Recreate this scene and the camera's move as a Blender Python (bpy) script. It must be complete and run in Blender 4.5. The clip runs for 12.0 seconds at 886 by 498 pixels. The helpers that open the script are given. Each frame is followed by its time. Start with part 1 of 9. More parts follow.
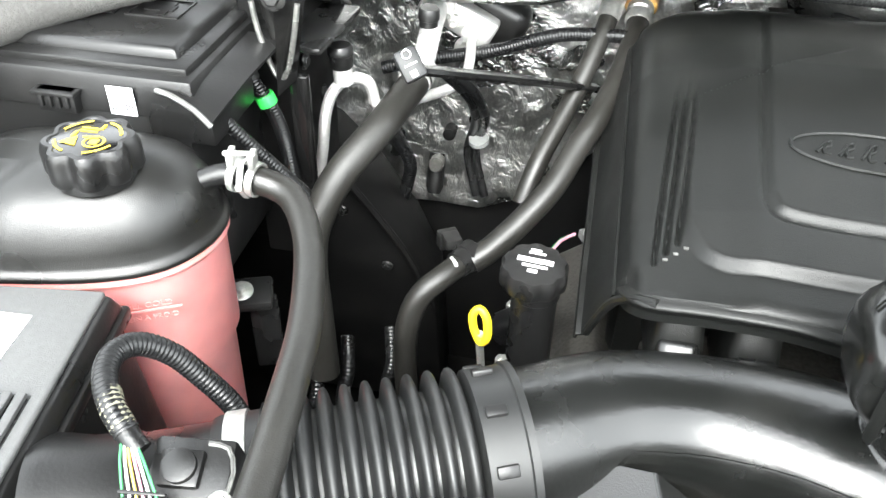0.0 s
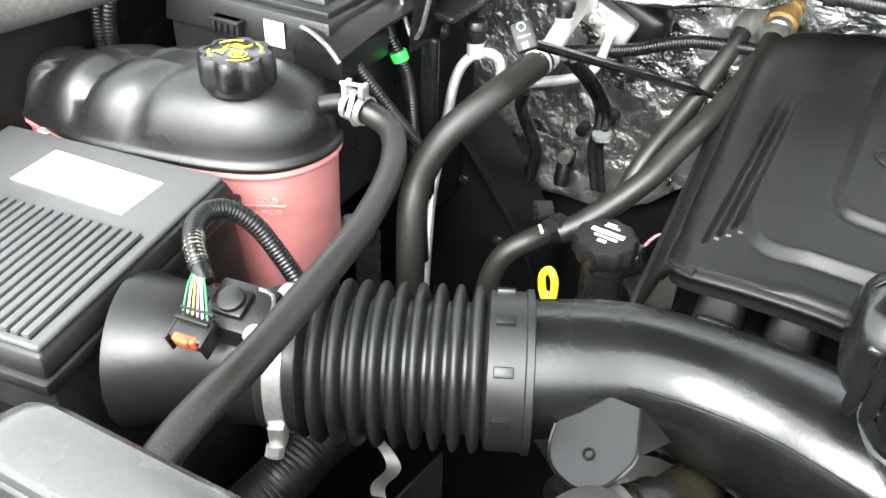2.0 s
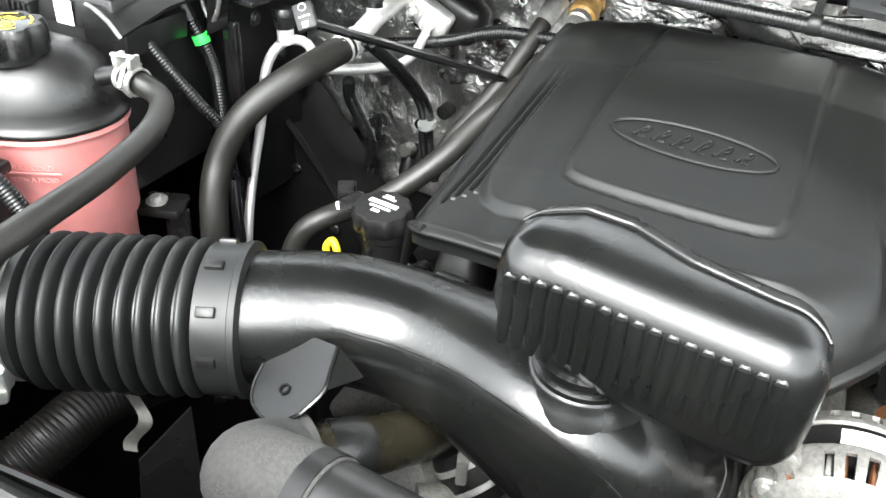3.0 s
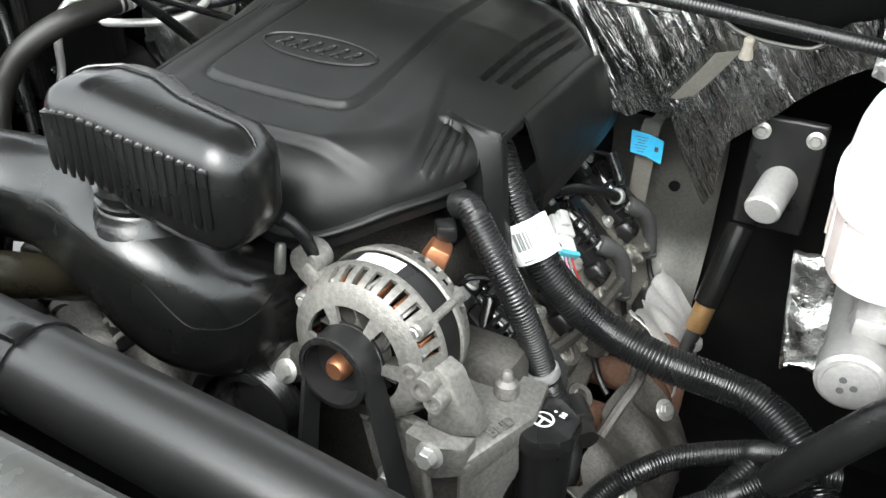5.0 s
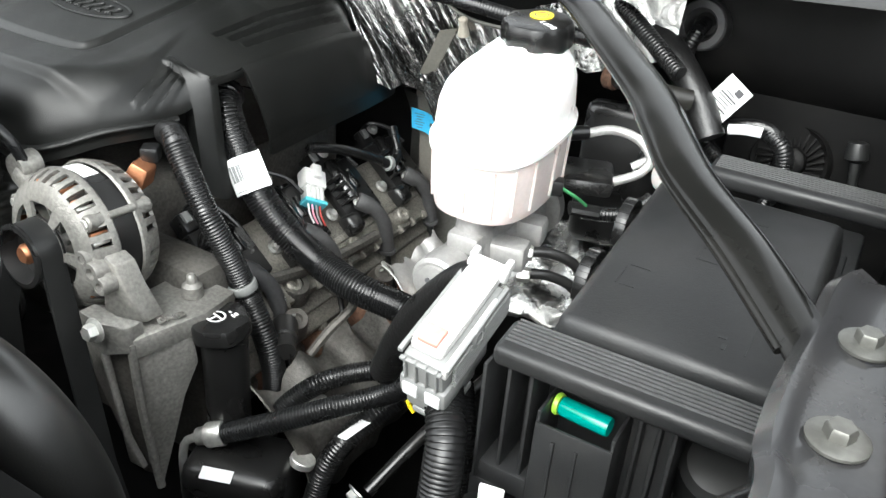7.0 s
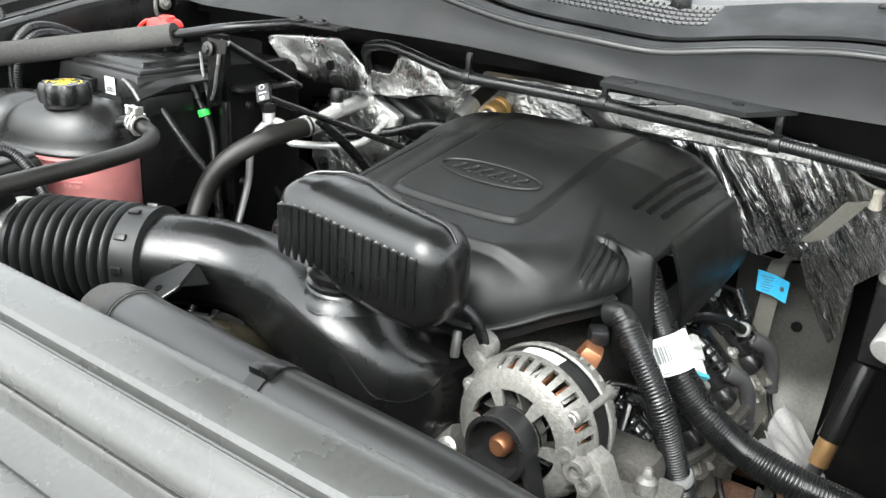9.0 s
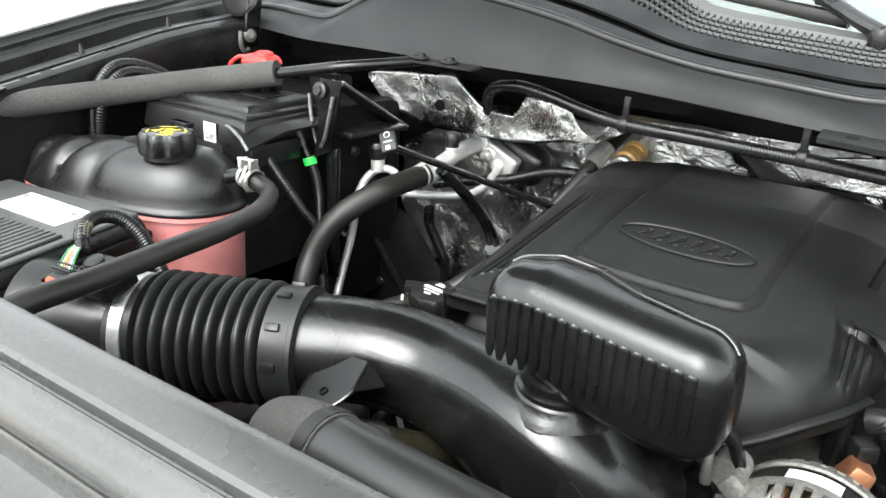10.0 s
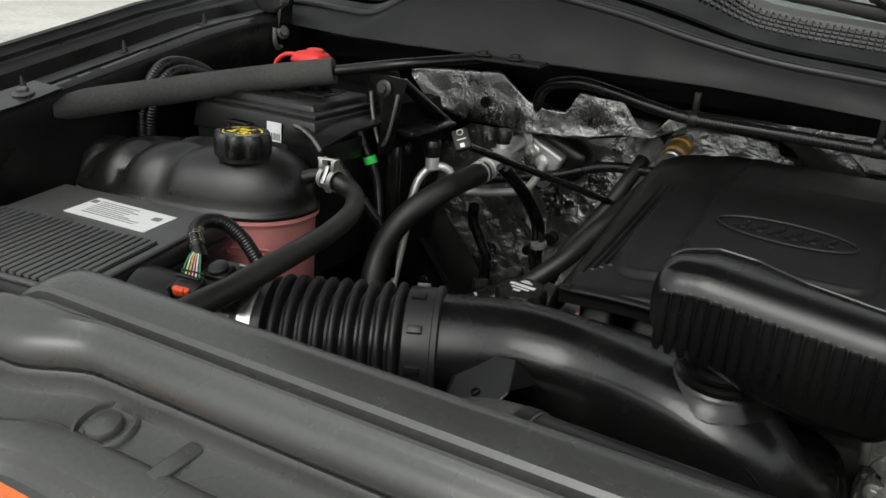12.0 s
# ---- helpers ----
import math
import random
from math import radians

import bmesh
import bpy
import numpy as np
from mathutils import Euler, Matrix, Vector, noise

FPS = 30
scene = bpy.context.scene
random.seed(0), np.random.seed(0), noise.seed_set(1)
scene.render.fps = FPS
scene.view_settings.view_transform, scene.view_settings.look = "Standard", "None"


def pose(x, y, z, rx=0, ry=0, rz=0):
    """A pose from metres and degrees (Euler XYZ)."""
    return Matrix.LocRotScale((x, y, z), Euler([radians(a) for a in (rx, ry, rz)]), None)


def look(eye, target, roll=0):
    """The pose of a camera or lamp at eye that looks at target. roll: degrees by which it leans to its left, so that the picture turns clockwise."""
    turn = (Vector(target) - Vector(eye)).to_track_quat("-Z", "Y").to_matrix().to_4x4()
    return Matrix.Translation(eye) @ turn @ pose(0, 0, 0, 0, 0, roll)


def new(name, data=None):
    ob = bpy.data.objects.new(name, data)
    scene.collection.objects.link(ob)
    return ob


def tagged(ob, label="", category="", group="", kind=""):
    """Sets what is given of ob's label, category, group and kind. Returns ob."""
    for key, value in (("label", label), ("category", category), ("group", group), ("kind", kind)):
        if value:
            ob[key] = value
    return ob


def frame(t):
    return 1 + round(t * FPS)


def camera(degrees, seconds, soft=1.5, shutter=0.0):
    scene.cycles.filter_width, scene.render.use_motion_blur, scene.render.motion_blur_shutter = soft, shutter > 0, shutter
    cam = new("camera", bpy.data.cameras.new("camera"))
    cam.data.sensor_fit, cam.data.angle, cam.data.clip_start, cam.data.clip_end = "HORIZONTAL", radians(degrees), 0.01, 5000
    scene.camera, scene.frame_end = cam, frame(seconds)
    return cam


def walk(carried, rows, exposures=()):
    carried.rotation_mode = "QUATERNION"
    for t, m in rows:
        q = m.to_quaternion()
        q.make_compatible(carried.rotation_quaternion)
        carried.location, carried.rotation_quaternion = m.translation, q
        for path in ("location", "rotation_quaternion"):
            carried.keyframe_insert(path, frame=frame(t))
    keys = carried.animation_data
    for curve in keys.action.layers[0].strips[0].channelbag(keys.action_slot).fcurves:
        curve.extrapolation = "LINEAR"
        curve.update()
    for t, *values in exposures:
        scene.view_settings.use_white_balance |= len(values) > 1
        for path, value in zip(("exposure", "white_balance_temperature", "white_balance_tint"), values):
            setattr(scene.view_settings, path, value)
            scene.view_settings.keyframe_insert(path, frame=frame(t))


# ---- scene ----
cam = camera(57.1, 12.0)
PATH = [
    (0, (0.015, 0.019, 1.633), (-0.267, 1.579, 0.414), 1.5),
    (0.5, (-0.025, -0.005, 1.627), (-0.495, 1.53, 0.433), 1.7),
    (1, (-0.014, -0.023, 1.604), (-0.654, 1.464, 0.43), 2.0),
    (1.5, (0.032, -0.036, 1.594), (-0.679, 1.419, 0.421), 2.1),
    (2, (0.14, -0.05, 1.615), (-0.572, 1.41, 0.448), 2.6),
    (2.5, (0.244, -0.039, 1.595), (-0.433, 1.473, 0.475), 3.4),
    (3, (0.337, -0.018, 1.592), (-0.321, 1.514, 0.488), 4.1),
    (3.5, (0.45, -0.004, 1.581), (-0.221, 1.533, 0.491), 3.5),
    (3.7, (0.503, -0.003, 1.576), (-0.18, 1.535, 0.495), 3.2),
    (5.3, (0.858, -0.03, 1.551), (0.069, 1.499, 0.532), 1.7),
    (5.5, (0.912, -0.036, 1.553), (0.16, 1.517, 0.543), 2.5),
    (6, (1.042, -0.025, 1.553), (0.275, 1.54, 0.572), 3.2),
    (6.5, (1.148, 0.003, 1.543), (0.336, 1.547, 0.566), 4.0),
    (6.7, (1.167, 0.004, 1.531), (0.351, 1.548, 0.557), 4.3),
    (8.3, (0.986, -0.104, 1.553), (-0.059, 1.408, 0.765), 3.8),
    (8.5, (0.928, -0.127, 1.564), (-0.148, 1.373, 0.793), 3.4),
    (9, (0.779, -0.159, 1.562), (-0.271, 1.379, 0.83), 3.5),
    (9.5, (0.656, -0.168, 1.567), (-0.397, 1.377, 0.858), 3.2),
    (10, (0.512, -0.15, 1.565), (-0.525, 1.411, 0.866), 3.6),
    (10.5, (0.381, -0.169, 1.578), (-0.617, 1.42, 0.885), 4.1),
    (11, (0.266, -0.173, 1.577), (-0.69, 1.441, 0.882), 4.7),
    (11.5, (0.239, -0.186, 1.573), (-0.665, 1.456, 0.876), 5.3),
    (12, (0.335, -0.257, 1.553), (-0.531, 1.406, 0.858), 4.2),
]
walk(cam, [(t, look(eye, target, roll)) for t, eye, target, roll in PATH],
     exposures=[(0.0, 3.38, 6300, 6), (0.5, 3.12, 6300, 6), (1.0, 2.85, 6300, 6), (2.5, 3.08, 6300, 6), (3.0, 3.06, 6300, 6), (3.5, 3.18, 6300, 6), (5.5, 2.25, 6300, 6), (6.5, 2.32, 6300, 6), (8.5, 2.45, 6300, 6), (9.5, 2.4, 6300, 6), (10.5, 2.03, 6300, 6), (11.0, 1.68, 6300, 6), (11.5, 0.82, 6400, 6), (12.0, 0.28, 6500, 5)])

# ---- sky, sun and exposure ----
world = bpy.data.worlds.new("overcast_sky")
world.use_nodes = True
scene.world = world
_n, _l = world.node_tree.nodes, world.node_tree.links
sky = _n.new("ShaderNodeTexSky")
sky.sky_type, sky.sun_disc = "NISHITA", False
sky.sun_elevation, sky.sun_rotation = radians(44), radians(176)
sky.air_density, sky.dust_density, sky.ozone_density = 1.0, 6.0, 1.0
# a thick cloud cover: the blue is greyed by mixing it with its own brightness
_grey = _n.new("ShaderNodeRGBToBW")
_mix = _n.new("ShaderNodeMix")
_mix.data_type = "RGBA"
_mix.inputs["Factor"].default_value = 0.92
_l.new(sky.outputs["Color"], _grey.inputs["Color"])
_even = _n.new("ShaderNodeMath")
_even.operation, _even.inputs[1].default_value = "POWER", 0.45
_gain = _n.new("ShaderNodeMath")
_gain.operation, _gain.inputs[1].default_value = "MULTIPLY", 2.9
_l.new(_grey.outputs["Val"], _even.inputs[0])
_l.new(_even.outputs[0], _gain.inputs[0])
_l.new(sky.outputs["Color"], _mix.inputs["A"])
_l.new(_gain.outputs[0], _mix.inputs["B"])
_l.new(_mix.outputs["Result"], _n["Background"].inputs["Color"])
_n["Background"].inputs["Strength"].default_value = 0.15
sun = new("sun", bpy.data.lights.new("sun", "SUN"))
sun.data.energy, sun.data.angle, sun.data.color = 0.7, radians(40), (1.0, 0.98, 0.95)
sun.matrix_world = look((0.5, -3.8, 5.4), (0.2, 0.6, 1.1))


# ---- materials ----
def material(name, color, rough=0.5, metal=0.0, vary=0.12, scale=60.0, bump=0.0, bump_scale=400.0, coat=0.0,
             spec=0.5, dust=0.0, dust_color=(0.35, 0.33, 0.3), rough_vary=0.1, sss=0.0, stretch=(1, 1, 1)):
    """A surface with fine and coarse variation of colour and gloss, fine relief and a little dust on it."""
    m = bpy.data.materials.new(name)
    m.use_nodes = True
    n, l = m.node_tree.nodes, m.node_tree.links
    b = n["Principled BSDF"]
    tc = n.new("ShaderNodeTexCoord")
    mp = n.new("ShaderNodeMapping")
    mp.inputs["Scale"].default_value = stretch
    l.new(tc.outputs["Object"], mp.inputs["Vector"])
    coarse, fine = n.new("ShaderNodeTexNoise"), n.new("ShaderNodeTexNoise")
    coarse.inputs["Scale"].default_value, coarse.inputs["Detail"].default_value = scale * 0.25, 5
    fine.inputs["Scale"].default_value, fine.inputs["Detail"].default_value = scale * 4, 3
    for t in (coarse, fine):
        l.new(mp.outputs["Vector"], t.inputs["Vector"])
    add = n.new("ShaderNodeMath")
    add.operation = "ADD"
    l.new(coarse.outputs["Fac"], add.inputs[0])
    l.new(fine.outputs["Fac"], add.inputs[1])
    ramp = n.new("ShaderNodeMapRange")
    ramp.inputs["From Min"].default_value, ramp.inputs["From Max"].default_value = 0.6, 1.4
    ramp.inputs["To Min"].default_value, ramp.inputs["To Max"].default_value = 1 - vary, 1 + vary
    ramp.interpolation_type = "SMOOTHSTEP"
    l.new(add.outputs[0], ramp.inputs["Value"])
    mul = n.new("ShaderNodeMix")
    mul.data_type, mul.blend_type = "RGBA", "MULTIPLY"
    mul.inputs["Factor"].default_value = 1
    mul.inputs["A"].default_value = (*color, 1)
    l.new(ramp.outputs["Result"], mul.inputs["B"])
    out = mul.outputs["Result"]
    if dust:
        dn = n.new("ShaderNodeTexNoise")
        dn.inputs["Scale"].default_value, dn.inputs["Detail"].default_value = 14, 8
        l.new(tc.outputs["Object"], dn.inputs["Vector"])
        dr = n.new("ShaderNodeMapRange")
        dr.inputs["From Min"].default_value, dr.inputs["From Max"].default_value = 0.45, 0.75
        dr.inputs["To Max"].default_value = dust * (0.4 if max(color) < 0.1 else 1.0)
        dr.interpolation_type = "SMOOTHSTEP"
        l.new(dn.outputs["Fac"], dr.inputs["Value"])
        dm = n.new("ShaderNodeMix")
        dm.data_type = "RGBA"
        dm.inputs["B"].default_value = (*dust_color, 1)
        l.new(dr.outputs["Result"], dm.inputs["Factor"])
        l.new(out, dm.inputs["A"])
        out = dm.outputs["Result"]
    l.new(out, b.inputs["Base Color"])
    rr = n.new("ShaderNodeMapRange")
    rr.inputs["From Min"].default_value, rr.inputs["From Max"].default_value = 0.3, 0.7
    rr.inputs["To Min"].default_value, rr.inputs["To Max"].default_value = max(rough - rough_vary, 0.03), min(rough + rough_vary, 1)
    rr.interpolation_type = "SMOOTHSTEP"
    l.new(coarse.outputs["Fac"], rr.inputs["Value"])
    l.new(rr.outputs["Result"], b.inputs["Roughness"])
    b.inputs["Metallic"].default_value = metal
    b.inputs["Coat Weight"].default_value = coat
    b.inputs["Specular IOR Level"].default_value = spec
    if sss:
        b.inputs["Subsurface Weight"].default_value = sss
        b.inputs["Subsurface Radius"].default_value = (0.02, 0.008, 0.006)
    if bump:
        bn = n.new("ShaderNodeTexNoise")
        bn.inputs["Scale"].default_value, bn.inputs["Detail"].default_value = bump_scale, 4
        l.new(mp.outputs["Vector"], bn.inputs["Vector"])
        bp = n.new("ShaderNodeBump")
        bp.inputs["Strength"].default_value, bp.inputs["Distance"].default_value = bump, 0.001
        l.new(bn.outputs["Fac"], bp.inputs["Height"])
        l.new(bp.outputs["Normal"], b.inputs["Normal"])
    return m


def foil_material(name, color, stretch=(1, 1, 1), crease=0.9, rough=0.4, deep=0.006, cells=((16, 1.6), (45, 0.8), (120, 0.35)), slant=0.0):
    """Crumpled aluminium foil on felt: facets with sharp folds between them, and finer wrinkles."""
    m = material(name, color, rough=rough, metal=1.0, vary=0.2, scale=60, rough_vary=0.1)
    n, l = m.node_tree.nodes, m.node_tree.links
    tc = n.new("ShaderNodeTexCoord")
    mp = n.new("ShaderNodeMapping")
    mp.inputs["Scale"].default_value = stretch
    turn = n.new("ShaderNodeMapping")
    turn.inputs["Rotation"].default_value = (0, radians(slant), 0)
    l.new(tc.outputs["Object"], turn.inputs["Vector"])
    l.new(turn.outputs["Vector"], mp.inputs["Vector"])
    w = n.new("ShaderNodeTexNoise")
    w.inputs["Scale"].default_value, w.inputs["Detail"].default_value = 11, 4
    l.new(mp.outputs["Vector"], w.inputs["Vector"])
    mx = n.new("ShaderNodeMix")
    mx.data_type = "RGBA"
    mx.inputs["Factor"].default_value = 0.14
    l.new(mp.outputs["Vector"], mx.inputs["A"])
    l.new(w.outputs["Color"], mx.inputs["B"])
    heights = []
    for size, depth in cells:
        v = n.new("ShaderNodeTexNoise")
        v.inputs["Scale"].default_value, v.inputs["Detail"].default_value = size, 2
        l.new(mx.outputs["Result"], v.inputs["Vector"])
        c = n.new("ShaderNodeMath")
        c.operation, c.inputs[1].default_value = "SUBTRACT", 0.5
        l.new(v.outputs["Fac"], c.inputs[0])
        f = n.new("ShaderNodeMath")
        f.operation = "ABSOLUTE"
        l.new(c.outputs[0], f.inputs[0])
        a = n.new("ShaderNodeMath")
        a.operation, a.inputs[1].default_value = "MULTIPLY", depth
        l.new(f.outputs[0], a.inputs[0])
        heights.append(a.outputs[0])
    total = heights[0]
    for h in heights[1:]:
        s = n.new("ShaderNodeMath")
        l.new(total, s.inputs[0])
        l.new(h, s.inputs[1])
        total = s.outputs[0]
    bp = n.new("ShaderNodeBump")
    bp.inputs["Strength"].default_value, bp.inputs["Distance"].default_value = crease, deep
    l.new(total, bp.inputs["Height"])
    l.new(bp.outputs["Normal"], n["Principled BSDF"].inputs["Normal"])
    return m


M_COVER = material("moulded_black_plastic", (0.0062, 0.0066, 0.0062), rough=0.40, bump=0.30, bump_scale=900, dust=0.015, spec=0.36, rough_vary=0.05)
M_DUCT = material("shiny_black_plastic", (0.005, 0.0053, 0.005), rough=0.25, bump=0.14, bump_scale=300, dust=0.03, rough_vary=0.07, spec=0.68)
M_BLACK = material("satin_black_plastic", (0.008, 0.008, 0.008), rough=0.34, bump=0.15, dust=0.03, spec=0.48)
M_BOX = material("dark_grey_plastic", (0.015, 0.0155, 0.016), rough=0.45, bump=0.25, bump_scale=800, dust=0.05, spec=0.4)
M_PANEL = material("grey_grained_plastic", (0.011, 0.0115, 0.012), rough=0.5, bump=0.3, bump_scale=1100, dust=0.03, spec=0.28)
M_SUPPORT = material("radiator_cover_plastic", (0.056, 0.057, 0.054), rough=0.27, bump=0.08, bump_scale=900, spec=0.9, rough_vary=0.04)
# pale for the sky sheen on the filter lid; also cowl rim and sealer grey
M_LID = material("sheen_grey_lid_and_sealer", (0.085, 0.086, 0.086), rough=0.42, bump=0.3, bump_scale=900, dust=0.05)
M_TANK = material("satin_tank_plastic", (0.0075, 0.0075, 0.007), rough=0.31, bump=0.25, bump_scale=1200, dust=0.03, rough_vary=0.05, spec=0.62)
M_PAINT = material("black_paint", (0.005, 0.005, 0.005), rough=0.22, coat=0.06, vary=0.2, dust=0.04, spec=0.36)
M_ECOAT = material("thin_black_underbody_paint", (0.006, 0.0062, 0.006), rough=0.33, vary=0.3, dust=0.05, spec=0.22, rough_vary=0.08)
M_STEEL_BLACK = material("coated_black_steel", (0.012, 0.012, 0.012), rough=0.3, vary=0.2, dust=0.04)
M_RUBBER = material("hose_rubber", (0.013, 0.0125, 0.011), rough=0.42, bump=0.3, bump_scale=700, vary=0.25, dust=0.05, dust_color=(0.14, 0.135, 0.115))
M_BELLOWS = material("bellows_rubber", (0.012, 0.0125, 0.0125), rough=0.42, dust=0.03)
M_LOOM = material("split_loom", (0.007, 0.0072, 0.0075), rough=0.27, dust=0.03)
M_TAPE = material("cloth_tape", (0.007, 0.007, 0.007), rough=0.32, bump=0.5, bump_scale=300)
M_WRAP = material("marker_tape", (0.16, 0.155, 0.11), rough=0.5, vary=0.6, scale=200, bump=0.6, bump_scale=300)
M_FOAM = material("foam_sleeve", (0.055, 0.054, 0.051), rough=0.95, bump=0.9, bump_scale=500, vary=0.25)
M_LINER = material("wheel_liner", (0.005, 0.005, 0.005), rough=0.55, dust=0.03, spec=0.12)
M_FOIL = foil_material("crumpled_foil", (0.55, 0.55, 0.535), (1.0, 1.0, 0.8), 0.8, 0.34, 0.006, ((22, 1.3), (70, 0.8), (180, 0.35)))
M_FOILDRAWN = foil_material("draped_foil", (0.60, 0.60, 0.59), (1.0, 1.0, 0.10), 1.0, 0.18, 0.006, ((30, 1.0), (90, 0.8), (230, 0.4)), slant=33.0)
M_FOILFLAT = foil_material("smoothed_foil", (0.46, 0.46, 0.445), (1.0, 1.0, 0.7), 0.75, 0.28, 0.004, ((18, 1.2), (60, 0.7), (200, 0.4)))
M_CAST = material("cast_aluminium", (0.22, 0.215, 0.20), rough=0.55, metal=0.55, vary=0.3, bump=0.7, bump_scale=420, dust=0.2, dust_color=(0.11, 0.095, 0.075))
M_CASTDARK = material("grimy_engine_casting", (0.10, 0.096, 0.088), rough=0.55, metal=0.6, vary=0.4, bump=0.6, bump_scale=300, dust=0.4, dust_color=(0.06, 0.05, 0.04))
M_ALU = material("bare_aluminium", (0.66, 0.655, 0.64), rough=0.45, metal=0.65, vary=0.10, bump=0.1)
M_ZINC = material("zinc_plated_steel", (0.66, 0.66, 0.63), rough=0.38, metal=0.8, vary=0.15, dust=0.1)
M_RUST = material("rusty_steel", (0.13, 0.07, 0.045), rough=0.8, metal=0.3, vary=0.45, bump=0.6, bump_scale=250)
M_GREYPAINT = material("grey_coated_steel", (0.12, 0.12, 0.11), rough=0.45, metal=0.6, vary=0.2, dust=0.1)
M_BOOT = material("grey_boot_rubber", (0.045, 0.045, 0.046), rough=0.5, vary=0.25, dust=0.1)
M_COPPER = material("copper", (0.42, 0.19, 0.10), rough=0.45, metal=0.9)
M_PINK = material("coolant_bottle_plastic", (0.66, 0.27, 0.26), rough=0.35, vary=0.12, scale=8, sss=0.35, rough_vary=0.05)
M_MILK = material("milky_white_plastic", (0.8, 0.8, 0.78), rough=0.35, vary=0.04, sss=0.25)
M_MILKTINT = material("milky_plastic_over_fluid", (0.56, 0.5, 0.48), rough=0.35, vary=0.06, sss=0.25)
M_WHITE = material("white_plastic", (0.6, 0.6, 0.585), rough=0.4, vary=0.05)
M_CASTLIGHT = material("clean_cast_aluminium", (0.36, 0.355, 0.345), rough=0.55, metal=0.5, vary=0.12, bump=0.5, bump_scale=600)
M_BEIGE = material("beige_plastic", (0.4, 0.37, 0.31), rough=0.45)
M_BRONZE = material("bronze_sleeve", (0.3, 0.18, 0.08), rough=0.45, metal=0.7)
M_GREY = material("light_grey_plastic", (0.2, 0.204, 0.2), rough=0.4, vary=0.08)
M_PAPER = material("white_label_paper", (0.78, 0.79, 0.79), rough=0.5, vary=0.05)
M_INK = material("label_ink", (0.08, 0.08, 0.085), rough=0.5, vary=0.1)
M_MARK = material("moulded_pink_marking", (0.68, 0.28, 0.265), rough=0.4)
# grey stands for the sky's reflection on the black wing plate
M_PLATE = material("sky_sheen_grey_steel", (0.24, 0.24, 0.235), rough=0.3, metal=0.4, vary=0.25, scale=25, dust=0.1)
M_LIGHTINK = material("grey_print", (0.2, 0.21, 0.21), rough=0.5, vary=0.1)
M_YELLOWPRINT = material("yellow_print", (0.75, 0.58, 0.04), rough=0.45, vary=0.08)
M_WHITEPRINT = material("white_print", (0.75, 0.75, 0.75), rough=0.45, vary=0.08)
M_YELLOW = material("yellow_plastic", (0.85, 0.62, 0.02), rough=0.35, vary=0.08)
M_GREEN = material("green_tape", (0.06, 0.75, 0.1), rough=0.45, vary=0.1)
M_TEAL = material("teal_plastic", (0.0, 0.23, 0.19), rough=0.25, vary=0.1)
M_HEAD = material("stained_engine_casting", (0.23, 0.22, 0.195), rough=0.5, metal=0.45, vary=0.45, scale=90, bump=0.7, bump_scale=350, dust=0.55, dust_color=(0.10, 0.085, 0.06))
# a lighter grey than the fuse box plastic, for the rail ridges
M_RIDGE = material("pale_grey_ridge", (0.06, 0.061, 0.062), rough=0.4, vary=0.2)
M_BRACE = material("brace_enamel", (0.007, 0.007, 0.0065), rough=0.22, vary=0.2, dust=0.03, spec=0.22, rough_vary=0.05)
M_PIPE = material("satin_pipe_plastic", (0.011, 0.011, 0.0105), rough=0.36, bump=0.12, bump_scale=500, dust=0.02, spec=0.75, rough_vary=0.04)
M_GRILLE = material("grille_plastic", (0.03, 0.031, 0.032), rough=0.42, vary=0.15)
M_LIME = material("lime_plastic", (0.3, 0.55, 0.05), rough=0.4)
M_RED = material("red_plastic", (0.72, 0.03, 0.025), rough=0.35, vary=0.1)
M_GLOSS = material("polished_black_plastic", (0.006, 0.006, 0.006), rough=0.16, vary=0.2, spec=0.8, rough_vary=0.04)
M_LACQUER = material("dusty_black_lacquer", (0.02, 0.02, 0.021), rough=0.22, coat=0.1, vary=0.2, dust=0.08, spec=0.35)
M_EDGE = material("bright_edge_grey", (0.22, 0.22, 0.21), rough=0.35, metal=0.7, vary=0.3)
M_ORANGERED = material("orange_red_plastic", (0.75, 0.09, 0.03), rough=0.35, vary=0.1)
M_ORANGE = material("orange_plastic", (0.85, 0.2, 0.05), rough=0.4)
M_SALMON = material("salmon_plastic", (0.7, 0.3, 0.24), rough=0.4)
M_AMBER = material("amber_plastic", (0.6, 0.37, 0.12), rough=0.35, vary=0.2)
M_BLUE = material("blue_label", (0.05, 0.42, 0.72), rough=0.5, vary=0.08)
M_CYAN = material("cyan_plastic", (0.1, 0.5, 0.6), rough=0.4)
# dashboard colour lightened to carry the windscreen's white sky glare
M_DASH = material("glare_paled_dashboard", (0.55, 0.55, 0.54), rough=0.7, bump=0.3, bump_scale=700)
M_GROUND = material("sunlit_concrete", (0.62, 0.60, 0.555), rough=0.9, vary=0.2, scale=3, bump=0.3, bump_scale=60)
M_WIRE = {"red": material("red_wire", (0.4, 0.05, 0.04)), "green": material("green_wire", (0.05, 0.24, 0.09)),
          "yellow": material("yellow_wire", (0.55, 0.45, 0.08)), "white": material("white_wire", (0.7, 0.7, 0.68)),
          "pink": material("pink_wire", (0.7, 0.3, 0.4)), "grey": material("grey_wire", (0.25, 0.25, 0.25))}
M_GLASS = bpy.data.materials.new("windscreen_glass")
M_GLASS.use_nodes = True
_g = M_GLASS.node_tree.nodes["Principled BSDF"]
_g.inputs["Base Color"].default_value = (0.75, 0.8, 0.78, 1)
